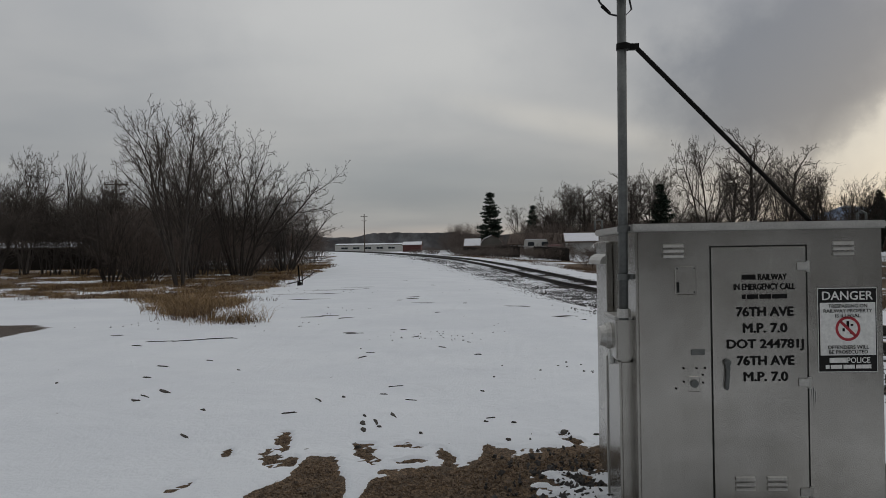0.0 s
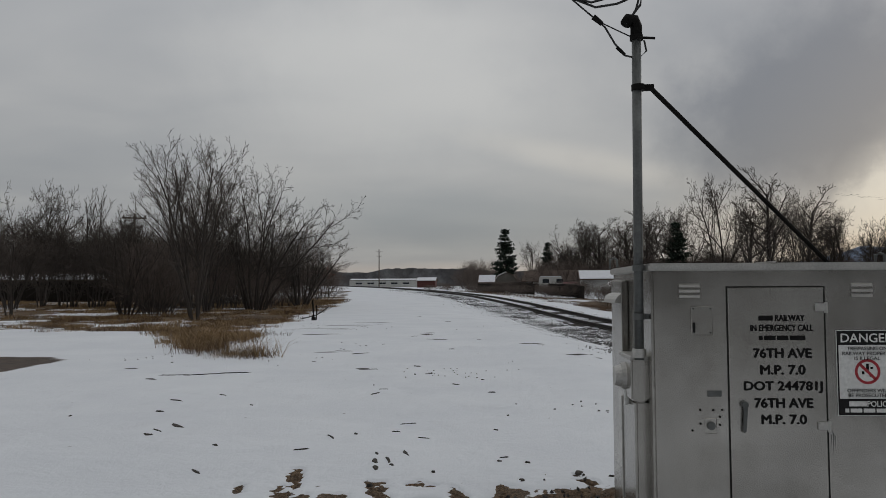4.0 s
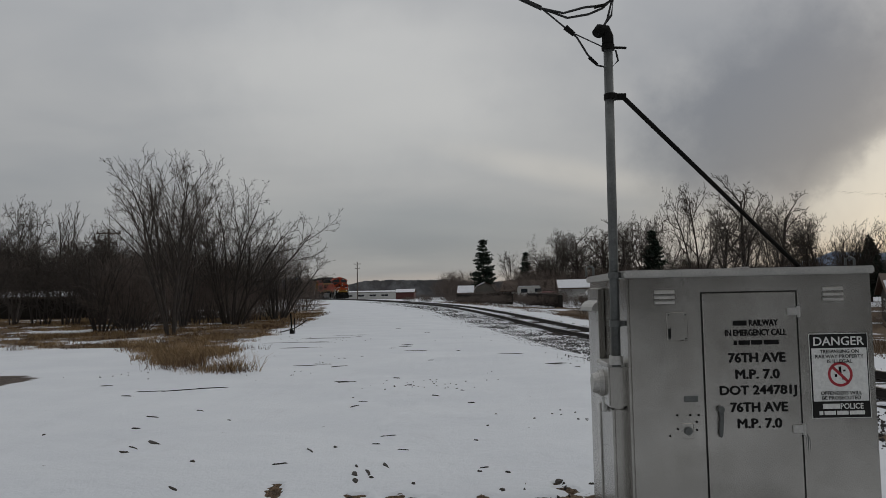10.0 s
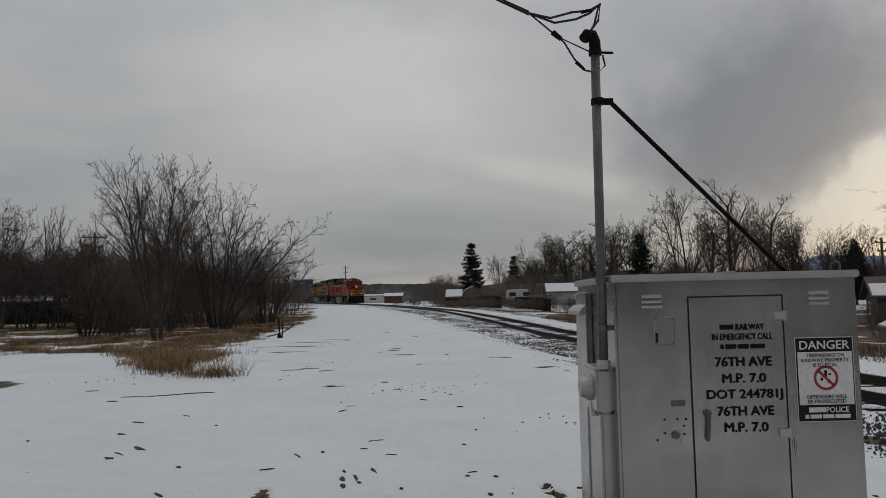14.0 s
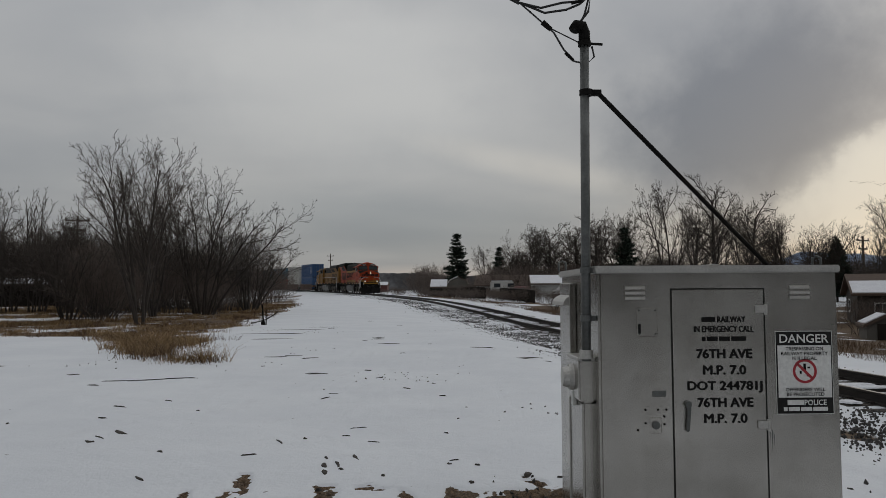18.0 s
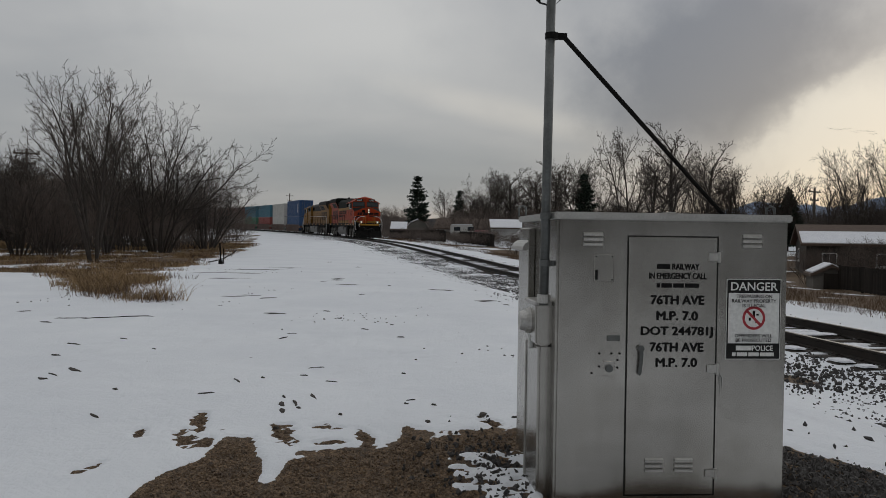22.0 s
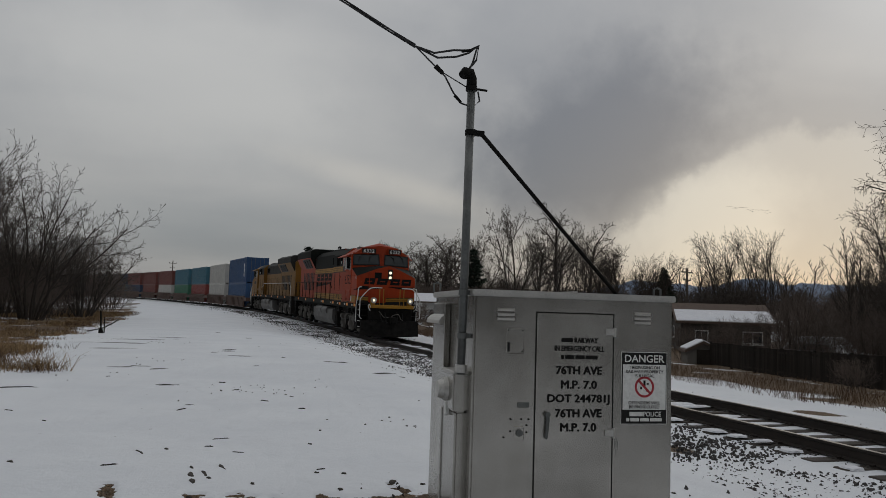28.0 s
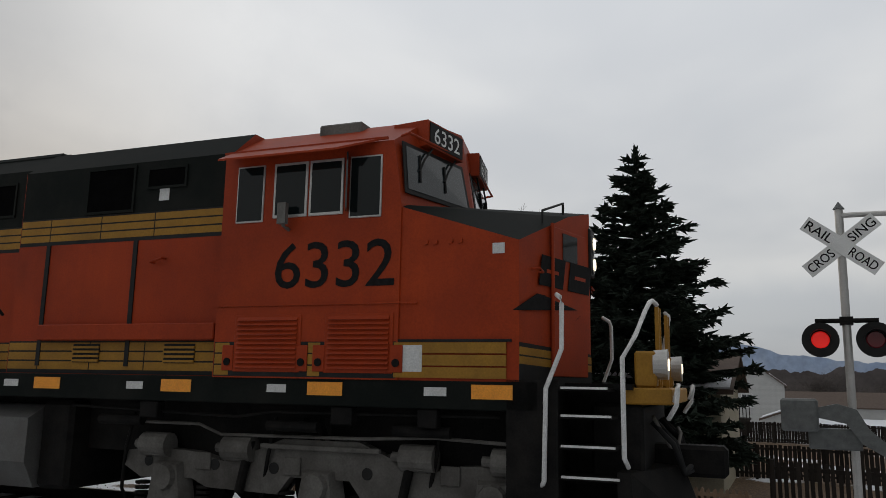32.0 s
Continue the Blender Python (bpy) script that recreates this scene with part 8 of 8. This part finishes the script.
CAR_GLASS = pmat("dirty_car_glass", (0.012, 0.013, 0.015), (0.03, 0.031, 0.034), 3, 0.35, 0.0, 0.0, 60)


def car(name, label, m, paint, L, Hh, style, snowy=0.0):
    """A vehicle along x from 0 to L, wheels on z = 0. style: sedan, suv or pickup."""
    th = thing(name, label, "car" if style != "pickup" else "pickup truck", "parked vehicles", m=m)
    W = 0.88
    body = [(0.05, 0.35), (0.0, 0.62), (0.12, 0.86), (L * 0.3, 0.95), (L * 0.97, 0.97), (L, 0.62), (L - 0.05, 0.33)]
    bm = bmesh.new()
    prism(bm, body, "y", -W, W)
    bmesh.ops.bevel(bm, geom=bm.edges[:], offset=0.06, segments=2, affect="EDGES", clamp_overlap=True)
    part("body", bm, paint, th, smooth=False)
    cabin = {"sedan": [(L * 0.27, 0.93), (L * 0.42, Hh), (L * 0.66, Hh), (L * 0.86, 0.95)], "suv": [(L * 0.28, 0.93), (L * 0.43, Hh), (L * 0.84, Hh - 0.05), (L * 0.975, 0.95)], "pickup": [(L * 0.25, 0.93), (L * 0.34, Hh), (L * 0.54, Hh), (L * 0.58, 0.95)]}[style]
    bm = bmesh.new()
    w0, w1 = W - 0.06, W - 0.2
    hull(bm, [(x, s * (w0 if z < 1.0 else w1), z) for x, z in cabin for s in (-1, 1)])
    cb = part("cabin", bm, paint, th)
    bm = bmesh.new()
    cx = sum(x for x, z in cabin) / 4
    hull(bm, [(cx + (x - cx) * 0.9, s * ((w0 + 0.008) if z < 1.0 else (w1 + 0.012)), z + (0.03 if z < 1.0 else -0.1)) for x, z in cabin for s in (-1, 1)])
    part("side_window", bm, CAR_GLASS, cb)
    bm = bmesh.new()
    hull(bm, [(x + (-0.012 if x < cx else 0.012), s * (w0 - 0.12 if z < 1.0 else w1 - 0.08), z + (0.05 if z < 1.0 else -0.06)) for x, z in cabin for s in (-1, 1)])
    part("windscreen", bm, SNOW_CAP if snowy > 1.1 else CAR_GLASS, cb)
    for x in (L * 0.18, L * 0.8):
        for s in (-1, 1):
            bm = bmesh.new()
            cyl(bm, (x, s * (W - 0.2), 0.32), (x, s * (W + 0.01), 0.32), 0.32, sides=20)
            wh = part("tyre", bm, RUBBER, th)
            bm = bmesh.new()
            cyl(bm, (x, s * (W + 0.005), 0.32), (x, s * (W + 0.02), 0.32), 0.19, sides=14)
            part("rim", bm, ALU_EDGE, wh)
    for s in (-1, 1):
        part("headlamp", bbox((-0.015, s * 0.5 - 0.16, 0.62, 0.08, s * 0.5 + 0.16, 0.76), 0.02), SCREEN_GLASS, th)
        part("tail_lamp", bbox((L - 0.06, s * 0.62 - 0.13, 0.7, L + 0.012, s * 0.62 + 0.13, 0.86), 0.02), RED_DARK, th)
        part("mirror", bbox((L * 0.31, s * W, 0.98, L * 0.35, s * (W + 0.16), 1.1), 0.02), paint, th)
    part("bumper", bbox((-0.04, -0.8, 0.36, 0.1, 0.8, 0.52), 0.03), BLACK, th)
    part("bumper", bbox((L - 0.08, -0.8, 0.36, L + 0.04, 0.8, 0.52), 0.03), BLACK, th)
    if style == "pickup":
        part("bed_wall", bbox((L * 0.59, -W, 0.95, L, -W + 0.06, 1.1), 0.01), paint, th)
        part("bed_wall", bbox((L * 0.59, W - 0.06, 0.95, L, W, 1.1), 0.01), paint, th)
    if snowy:
        bm = bmesh.new()
        (xa, za), (xb, zb) = cabin[1], cabin[2]
        if snowy > 1.1:
            hull(bm, [(x, y, z) for y in (-w1 + 0.05, w1 - 0.05) for x, z in ((xa, za), (xb, zb), (xa + 0.1, za + 0.05 * snowy), (xb - 0.1, zb + 0.05 * snowy))])
        hull(bm, [(x, y, z) for y in (-0.7, 0.7) for x, z in ((0.2, 0.9), (L * 0.26, 0.955), (0.3, 0.94), (L * 0.25, 0.99))])
        part("snow_cover", bm, SNOW_CAP, th, "thin snow on roof and hood")
    return th


def parked(x, y, turn):
    return pose(x, y, height(x, y), 0, 0, turn)


CAR_BLUE, CAR_SILVER, CAR_BLACK, CAR_WHITE, CAR_RED = (car_paint(n, c) for n, c in (("slate_blue_paint", (0.016, 0.028, 0.045)), ("silver_paint", (0.3, 0.31, 0.32)), ("black_car_paint", (0.012, 0.012, 0.014)), ("white_car_paint", (0.6, 0.6, 0.58)), ("dark_red_paint", (0.14, 0.015, 0.02))))
car("parked_suv", "slate-blue sport utility car behind the fence", parked(19.7, 9.5, 73), CAR_BLUE, 4.5, 1.62, "suv", 0.0)
car("parked_sedan", "silver sedan with snow on its windows", parked(20.6, 8.3, 64), CAR_SILVER, 4.5, 1.42, "sedan", 1.6)
car("parked_sedan", "black sedan parked by the tan house", parked(23.2, 9.2, -105), CAR_BLACK, 4.6, 1.42, "sedan", 0.0)
car("parked_pickup", "white pickup truck by the garage", parked(24.0, 21.6, -50) @ pose(0, 0, -0.25), CAR_WHITE, 5.2, 1.62, "pickup", 1.2)
car("parked_van", "grey car behind the board fence", parked(26.0, 29.5, 100), CAR_SILVER, 4.6, 1.6, "suv", 1.5)
car("parked_car", "white car with a snowy roof by the white house", parked(15.4, 92, 55), CAR_WHITE, 4.5, 1.45, "sedan", 1.5)
car("parked_car", "dark red car by the back fences", parked(11.2, 100, 62), CAR_RED, 4.4, 1.45, "sedan", 0.0)
car("parked_car", "grey car with snow by the white house", parked(18.0, 88, 50), CAR_SILVER, 4.6, 1.6, "suv", 1.2)


# ---- crossing signal ----
sg = thing("crossing_signal", "railway crossing signal with crossbuck and red lamps", "crossing signal", m=pose(12.3, -1.5, height(12.3, -1.5) + 0.21, 0, 0, -92))
part("foundation", bbox((-0.3, -0.3, -0.6, 0.3, 0.3, 0.02), 0.02), SIDING_GREY, sg, "grey concrete foundation")
bm = bmesh.new()
cyl(bm, (0, 0, 0.1), (0, 0, 4.55), 0.06, sides=14)
part("mast", bm, ALU_EDGE, sg, "pale aluminium mast")
bm = bmesh.new()
cyl(bm, (0, 0, 4.55), (0, 0, 4.66), 0.085, 0.01, 14)
part("finial", bm, GALV, sg)
part("base", bbox((-0.2, -0.2, -0.3, 0.2, 0.2, 0.3), 0.03), GALV, sg)
bm = bmesh.new()
cyl(bm, (0.03, -0.02, 4.45), (1.6, -0.02, 4.42), 0.04, sides=10)
part("arm", bm, ALU_EDGE, sg)
for a, words in ((38, ("RAIL", "ROAD")), (-38, ("CROS", "SING"))):
    M = pose(0, -0.09 - (0.012 if a > 0 else 0), 3.98) @ Matrix.Rotation(radians(a), 4, "Y")
    bm = bbox((-0.61, -0.004, -0.115, 0.61, 0.004, 0.115), 0.003)
    bl = part("crossbuck_blade", bm, SIGN_WHITE, sg, "white crossbuck blade")
    bl.matrix_basis = M
    for k, wd in enumerate(words):
        lettering("blade_word", wd, 0.135, INK, bl, pose(-0.36 if k == 0 else 0.36, -0.0045, 0, 90, 0, 0), 0.42, 0.001, bold=0.01)
for z in (3.9, 4.08):
    bm = bmesh.new()
    cyl(bm, (0, 0, z - 0.02), (0, 0, z + 0.02), 0.075, sides=14)
    part("band", bm, GALV, sg)
bm = bmesh.new()
cyl(bm, (-0.42, -0.06, 2.86), (0.42, -0.06, 2.86), 0.035, sides=10)
box(bm, -0.09, -0.09, 2.8, 0.09, 0.09, 2.92)
part("lamp_arm", bm, BLACK_IRON, sg)
for sx in (-1, 1):
    bm = bmesh.new()
    cyl(bm, (sx * 0.36, -0.1, 2.58), (sx * 0.36, -0.125, 2.58), 0.255, sides=28)
    cyl(bm, (sx * 0.36, -0.02, 2.58), (sx * 0.36, -0.1, 2.58), 0.14, 0.18, 20)
    cyl(bm, (sx * 0.36, -0.06, 2.62), (sx * 0.36, -0.06, 2.86), 0.03, sides=8)
    disc = part("backboard", bm, BLACK, sg, "black round backboard")
    bm = bmesh.new()
    cyl(bm, (sx * 0.36, -0.125, 2.58), (sx * 0.36, -0.15, 2.58), 0.125, 0.11, 24)
    part("lens", bm, RED_LAMP if sx < 0 else RED_DARK, disc, "lit red lens" if sx < 0 else "unlit red lens")
    bm = bmesh.new()
    for k in range(-5, 6):
        a0, a1 = radians(90 + k * 15 - 7.5), radians(90 + k * 15 + 7.5)
        p = [Vector((sx * 0.36 + math.cos(a) * 0.15, y, 2.58 + math.sin(a) * 0.15)) for a, y in ((a0, -0.125), (a1, -0.125), (a1, -0.34), (a0, -0.34))]
        bm.faces.new([bm.verts.new(q) for q in p])
    bmesh.ops.remove_doubles(bm, verts=bm.verts[:], dist=0.001)
    bmesh.ops.solidify(bm, geom=bm.faces[:], thickness=0.008)
    part("visor", bm, BLACK, disc)
gate = part("gate_mechanism", bbox((-0.95, -0.28, 1.25, -0.45, 0.1, 1.72), 0.03), GALV, sg, "grey gate drive box")
bm = bmesh.new()
prism(bm, [(-0.45, 1.6), (-0.2, 1.66), (0.05, 1.58), (0.2, 1.3), (0.45, 1.08), (0.9, 1.04), (0.9, 0.92), (0.4, 0.92), (0.1, 1.1), (-0.1, 1.38), (-0.45, 1.45)], "y", -0.22, -0.1)
part("counterweight_arm", bm, GALV, sg, "grey cast counterweight arm")
bm = bmesh.new()
cyl(bm, (-0.05, -0.23, 1.52), (-0.05, -0.05, 1.52), 0.09, sides=16)
part("pivot", bm, GALV, sg)
part("gate_support", bbox((-0.6, -0.1, 1.0, 0.1, 0.06, 1.3), 0.02), GALV, sg)


# ---- poles, marker, distance ----
def utility_pole(x, y, z0, z1, turn, r, label):
    th = thing("utility_pole", label, "utility pole", "utility poles", m=pose(x, y, 0, 0, 0, turn))
    bm = bmesh.new()
    cyl(bm, (0, 0, z0), (0, 0, z1), r, r * 0.7, 10)
    part("shaft", bm, WOOD_POLE, th)
    for k, w_ in ((0.06, 1.1), (0.16, 0.75)):
        z = z1 - (z1 - z0) * k
        ca = part("crossarm", bbox((-w_, -0.08, z, w_, 0.08, z + 0.14)), WOOD_POLE, th)
        for s in (-0.9, 0.9):
            bm = bmesh.new()
            cyl(bm, (s * w_, 0, z + 0.14), (s * w_, 0, z + 0.34), 0.06, sides=8)
            part("insulator", bm, TRUCK_GREY, ca)
    return th


utility_pole(-31.4, 250, -0.2, 13.9, 10, 0.2, "distant wooden utility pole")
utility_pole(45.5, 80, -2.0, 6.9, 30, 0.16, "wooden utility pole behind houses")
utility_pole(-32.8, 73, -0.2, 8.6, 20, 0.14, "wooden utility pole behind bare trees")
mk = thing("standpipe", "dark iron standpipe stub at the edge of the snow", "standpipe", m=pose(-6.4, 30.4, height(-6.4, 30.4)))
bm = bmesh.new()
cyl(bm, (0, 0, -0.1), (0, 0, 0.14), 0.1, 0.08, 10)
part("foot", bm, BLACK_IRON, mk)
bm = bmesh.new()
cyl(bm, (0, 0, 0.14), (-0.04, 0, 0.8), 0.03, sides=8)
cyl(bm, (0.1, 0.08, 0.0), (0.09, 0.08, 0.6), 0.02, sides=8)
part("pipe", bm, BLACK_IRON, mk)
bm = bmesh.new()
tube(bm, [(-0.5, 0.1, 0.06), (-0.2, 0.05, 0.12), (0.1, 0, 0.2), (0.45, -0.1, 0.4), (0.6, -0.1, 0.52)], 0.022, 6)
part("dead_branch", bm, DEBRIS, mk)


def ridge(name, label, material, az0, az1, dist, base, top, rough_, seed, step=0.25):
    """A far skyline: a strip round the viewer whose upper edge follows noise."""
    v, f = [], []
    n = int((az1 - az0) / step)
    for i in range(n + 1):
        az = az0 + (az1 - az0) * i / n
        a = radians(az)
        k = 0.5 + 0.5 * noise.fractal(Vector((az * rough_, seed, 0.3)), 0.9, 2.1, 6)
        edge = min(1.0, (az - az0) / 6, (az1 - az) / 6)
        h = base + (top - base) * max(0.05, k * edge + 0.1)
        x, y = math.sin(a) * dist, math.cos(a) * dist
        v += [(x, y, -8.0), (x, y, h), (x * 1.08, y * 1.08, -8.0)]
        if i:
            o = len(v) - 6
            f += [(o, o + 3, o + 4, o + 1), (o + 1, o + 4, o + 5, o + 2)]
    return tagged(new(name, mesh_of(name, v, f, material)), label, "backdrop", kind="structure")


# the blue of distance haze is painted into the mountains' colour; pale stains are snow
MOUNTAIN = pmat("haze_tinted_mountains", (0.25, 0.32, 0.45), (0.33, 0.4, 0.52), 0.004, 1.0, 0, 0.0, 0.05, dirt=(0.6, 0.64, 0.7), dirt_amount=0.5, dirt_scale=0.006)
BRUSH = pmat("distant_brown_brush", (0.05, 0.042, 0.04), (0.095, 0.08, 0.074), 0.08, 1.0, 0, 0.0, 0.5, dirt=(0.16, 0.14, 0.13), dirt_amount=0.3, dirt_scale=0.05)
# bare woods, lightened and greyed to paint distance haze into the colour
WOODS = pmat("haze_greyed_woods", (0.06, 0.058, 0.06), (0.12, 0.114, 0.114), 0.22, 1.0, 0, 0.0, 1.2, dirt=(0.36, 0.37, 0.39), dirt_amount=0.5, dirt_scale=0.12)
ridge("backdrop_mountains", "snow-streaked mountains on the horizon, blue haze put into their colour", MOUNTAIN, 20, 125, 2300, 50, 135, 0.1, 4.0)
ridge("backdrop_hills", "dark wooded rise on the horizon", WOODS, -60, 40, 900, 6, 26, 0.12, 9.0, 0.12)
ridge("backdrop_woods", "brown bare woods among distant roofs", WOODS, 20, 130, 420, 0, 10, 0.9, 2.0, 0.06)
ridge("backdrop_slope", "brown bare woods on the rise beyond the crossing", BRUSH, 76, 130, 380, 7, 11, 0.8, 5.0, 0.03)
ridge("backdrop_town", "wooded town beyond the bend, haze put into its grey colour", WOODS, -75, 12, 330, 7, 10.5, 0.3, 6.0, 0.06)

# unseen strip added behind the camera; it darkens what the cabinet's upper front reflects
ridge("backdrop_rear", "unseen dark strip added behind the viewer to dim reflections", WOODS, 118, 252, 60, 8, 14, 0.5, 7.0, 0.5)

# a small skein of birds far off in the west
bm = bmesh.new()
hull(bm, [(-0.25, 0, 0), (0.25, 0, 0), (0, -0.08, 0.06), (0, 0.08, 0.06), (0, 0, -0.06)])
hull(bm, [(-0.05, 0.02, 0.05), (0.12, 0.02, 0.05), (0.0, 0.75, 0.22), (0.06, 0.7, 0.18)])
hull(bm, [(-0.05, -0.02, 0.05), (0.12, -0.02, 0.05), (0.0, -0.75, 0.22), (0.06, -0.7, 0.18)])
bird_me = bpy.data.meshes.new("bird")
bm.to_mesh(bird_me)
bm.free()
bird_me.materials.append(BLACK)
birds = []
rb = random.Random(2)
for i in range(9):
    b = new("bird", bird_me)
    birds.append(tagged(b, "dark goose flying far off below the clouds", "bird", "skein of birds"))


# ---- what moves: the train rolls in along the bend, its wheels turning ----
NOSE = [(0, 228.0), (6, 194.0), (9, 175.5), (13, 150.0), (17, 123.5), (20, 103.0), (24, 72.3), (27, 46.6), (28, 37.4), (29, 27.9), (30, 18.5), (31, 9.55), (32, 0.2)]


def nose_s(t):
    """Metres along the bend at which the lead locomotive's plow is at t seconds."""
    ts = [a for a, b in NOSE]
    k = 0
    while k < len(ts) - 2 and t > ts[k + 1]:
        k += 1
    ta, ya = NOSE[k]
    tb, yb = NOSE[k + 1]

    def slope(i):
        i0, i1 = max(i - 1, 0), min(i + 1, len(NOSE) - 1)
        return (NOSE[i1][1] - NOSE[i0][1]) / (NOSE[i1][0] - NOSE[i0][0])
    h = tb - ta
    u = (t - ta) / h
    m0, m1 = slope(k) * h, slope(k + 1) * h
    y = (2 * u ** 3 - 3 * u ** 2 + 1) * ya + (u ** 3 - 2 * u ** 2 + u) * m0 + (-2 * u ** 3 + 3 * u ** 2) * yb + (u ** 3 - u ** 2) * m1
    return TRACK_R * math.asin((y - TRACK_Y) / TRACK_R) if y > TRACK_Y else y - TRACK_Y


def on_rails(ob, back, length, lift=0.0, flip=False, inset=0.0):
    """Key a vehicle whose front end trails the plow by back metres."""
    rows = []
    for i in range(0, 65):
        t = i * 0.5
        s = nose_s(t) + back
        pa, pb = track(s + length * 0.17)[0], track(s + length * 0.83)[0]
        d = (pb - pa).normalized()
        o = pa - d * length * 0.17 + Vector((0, 0, lift)) + d * inset
        yaw = math.degrees(math.atan2(-d.x, d.y))
        pitch = math.degrees(math.asin(d.z))
        if flip:
            o = o + d * length
            rows.append((t, pose(o.x, o.y, o.z, -pitch, 0, yaw + 180)))
        else:
            rows.append((t, pose(o.x, o.y, o.z, pitch, 0, yaw)))
    walk(ob, rows)


def motions():
    on_rails(lead, 0.0, LOCO)
    on_rails(second, LOCO + 1.3, LOCO, flip=True)
    back = 2 * LOCO + 4.4
    for w, low, h, top in train:
        on_rails(w, back, 15.5)
        on_rails(low, back, 15.5, 0.28, inset=1.65)
        on_rails(top, back, 15.5, 0.285 + h, inset=1.65)
        back += 15.5
    for i, b in enumerate(birds):
        a = radians(29.5 + 0.32 * i + 0.1 * math.sin(i * 2.1))
        rows = []
        for t in (0, 8, 16, 24, 32):
            az = a + radians((t - 19) * 0.32)
            d = 190 + 2 * math.sin(i * 1.7)
            rows.append((t, pose(math.sin(az) * d, math.cos(az) * d, 25.0 - 0.18 * i + (t - 19) * 0.25, 0, 0, 60)))
        walk(b, rows)
    for n, (w, y) in enumerate(wheelsets):
        sign = 1 if n < 6 else -1
        rows = []
        for i in range(0, 481):
            t = i / 15.0
            rows.append((t, pose(0, y, 0.53, math.degrees(sign * (nose_s(0) - nose_s(t)) / 0.53) % 360, 0, 0)))
        walk(w, rows)


motions()
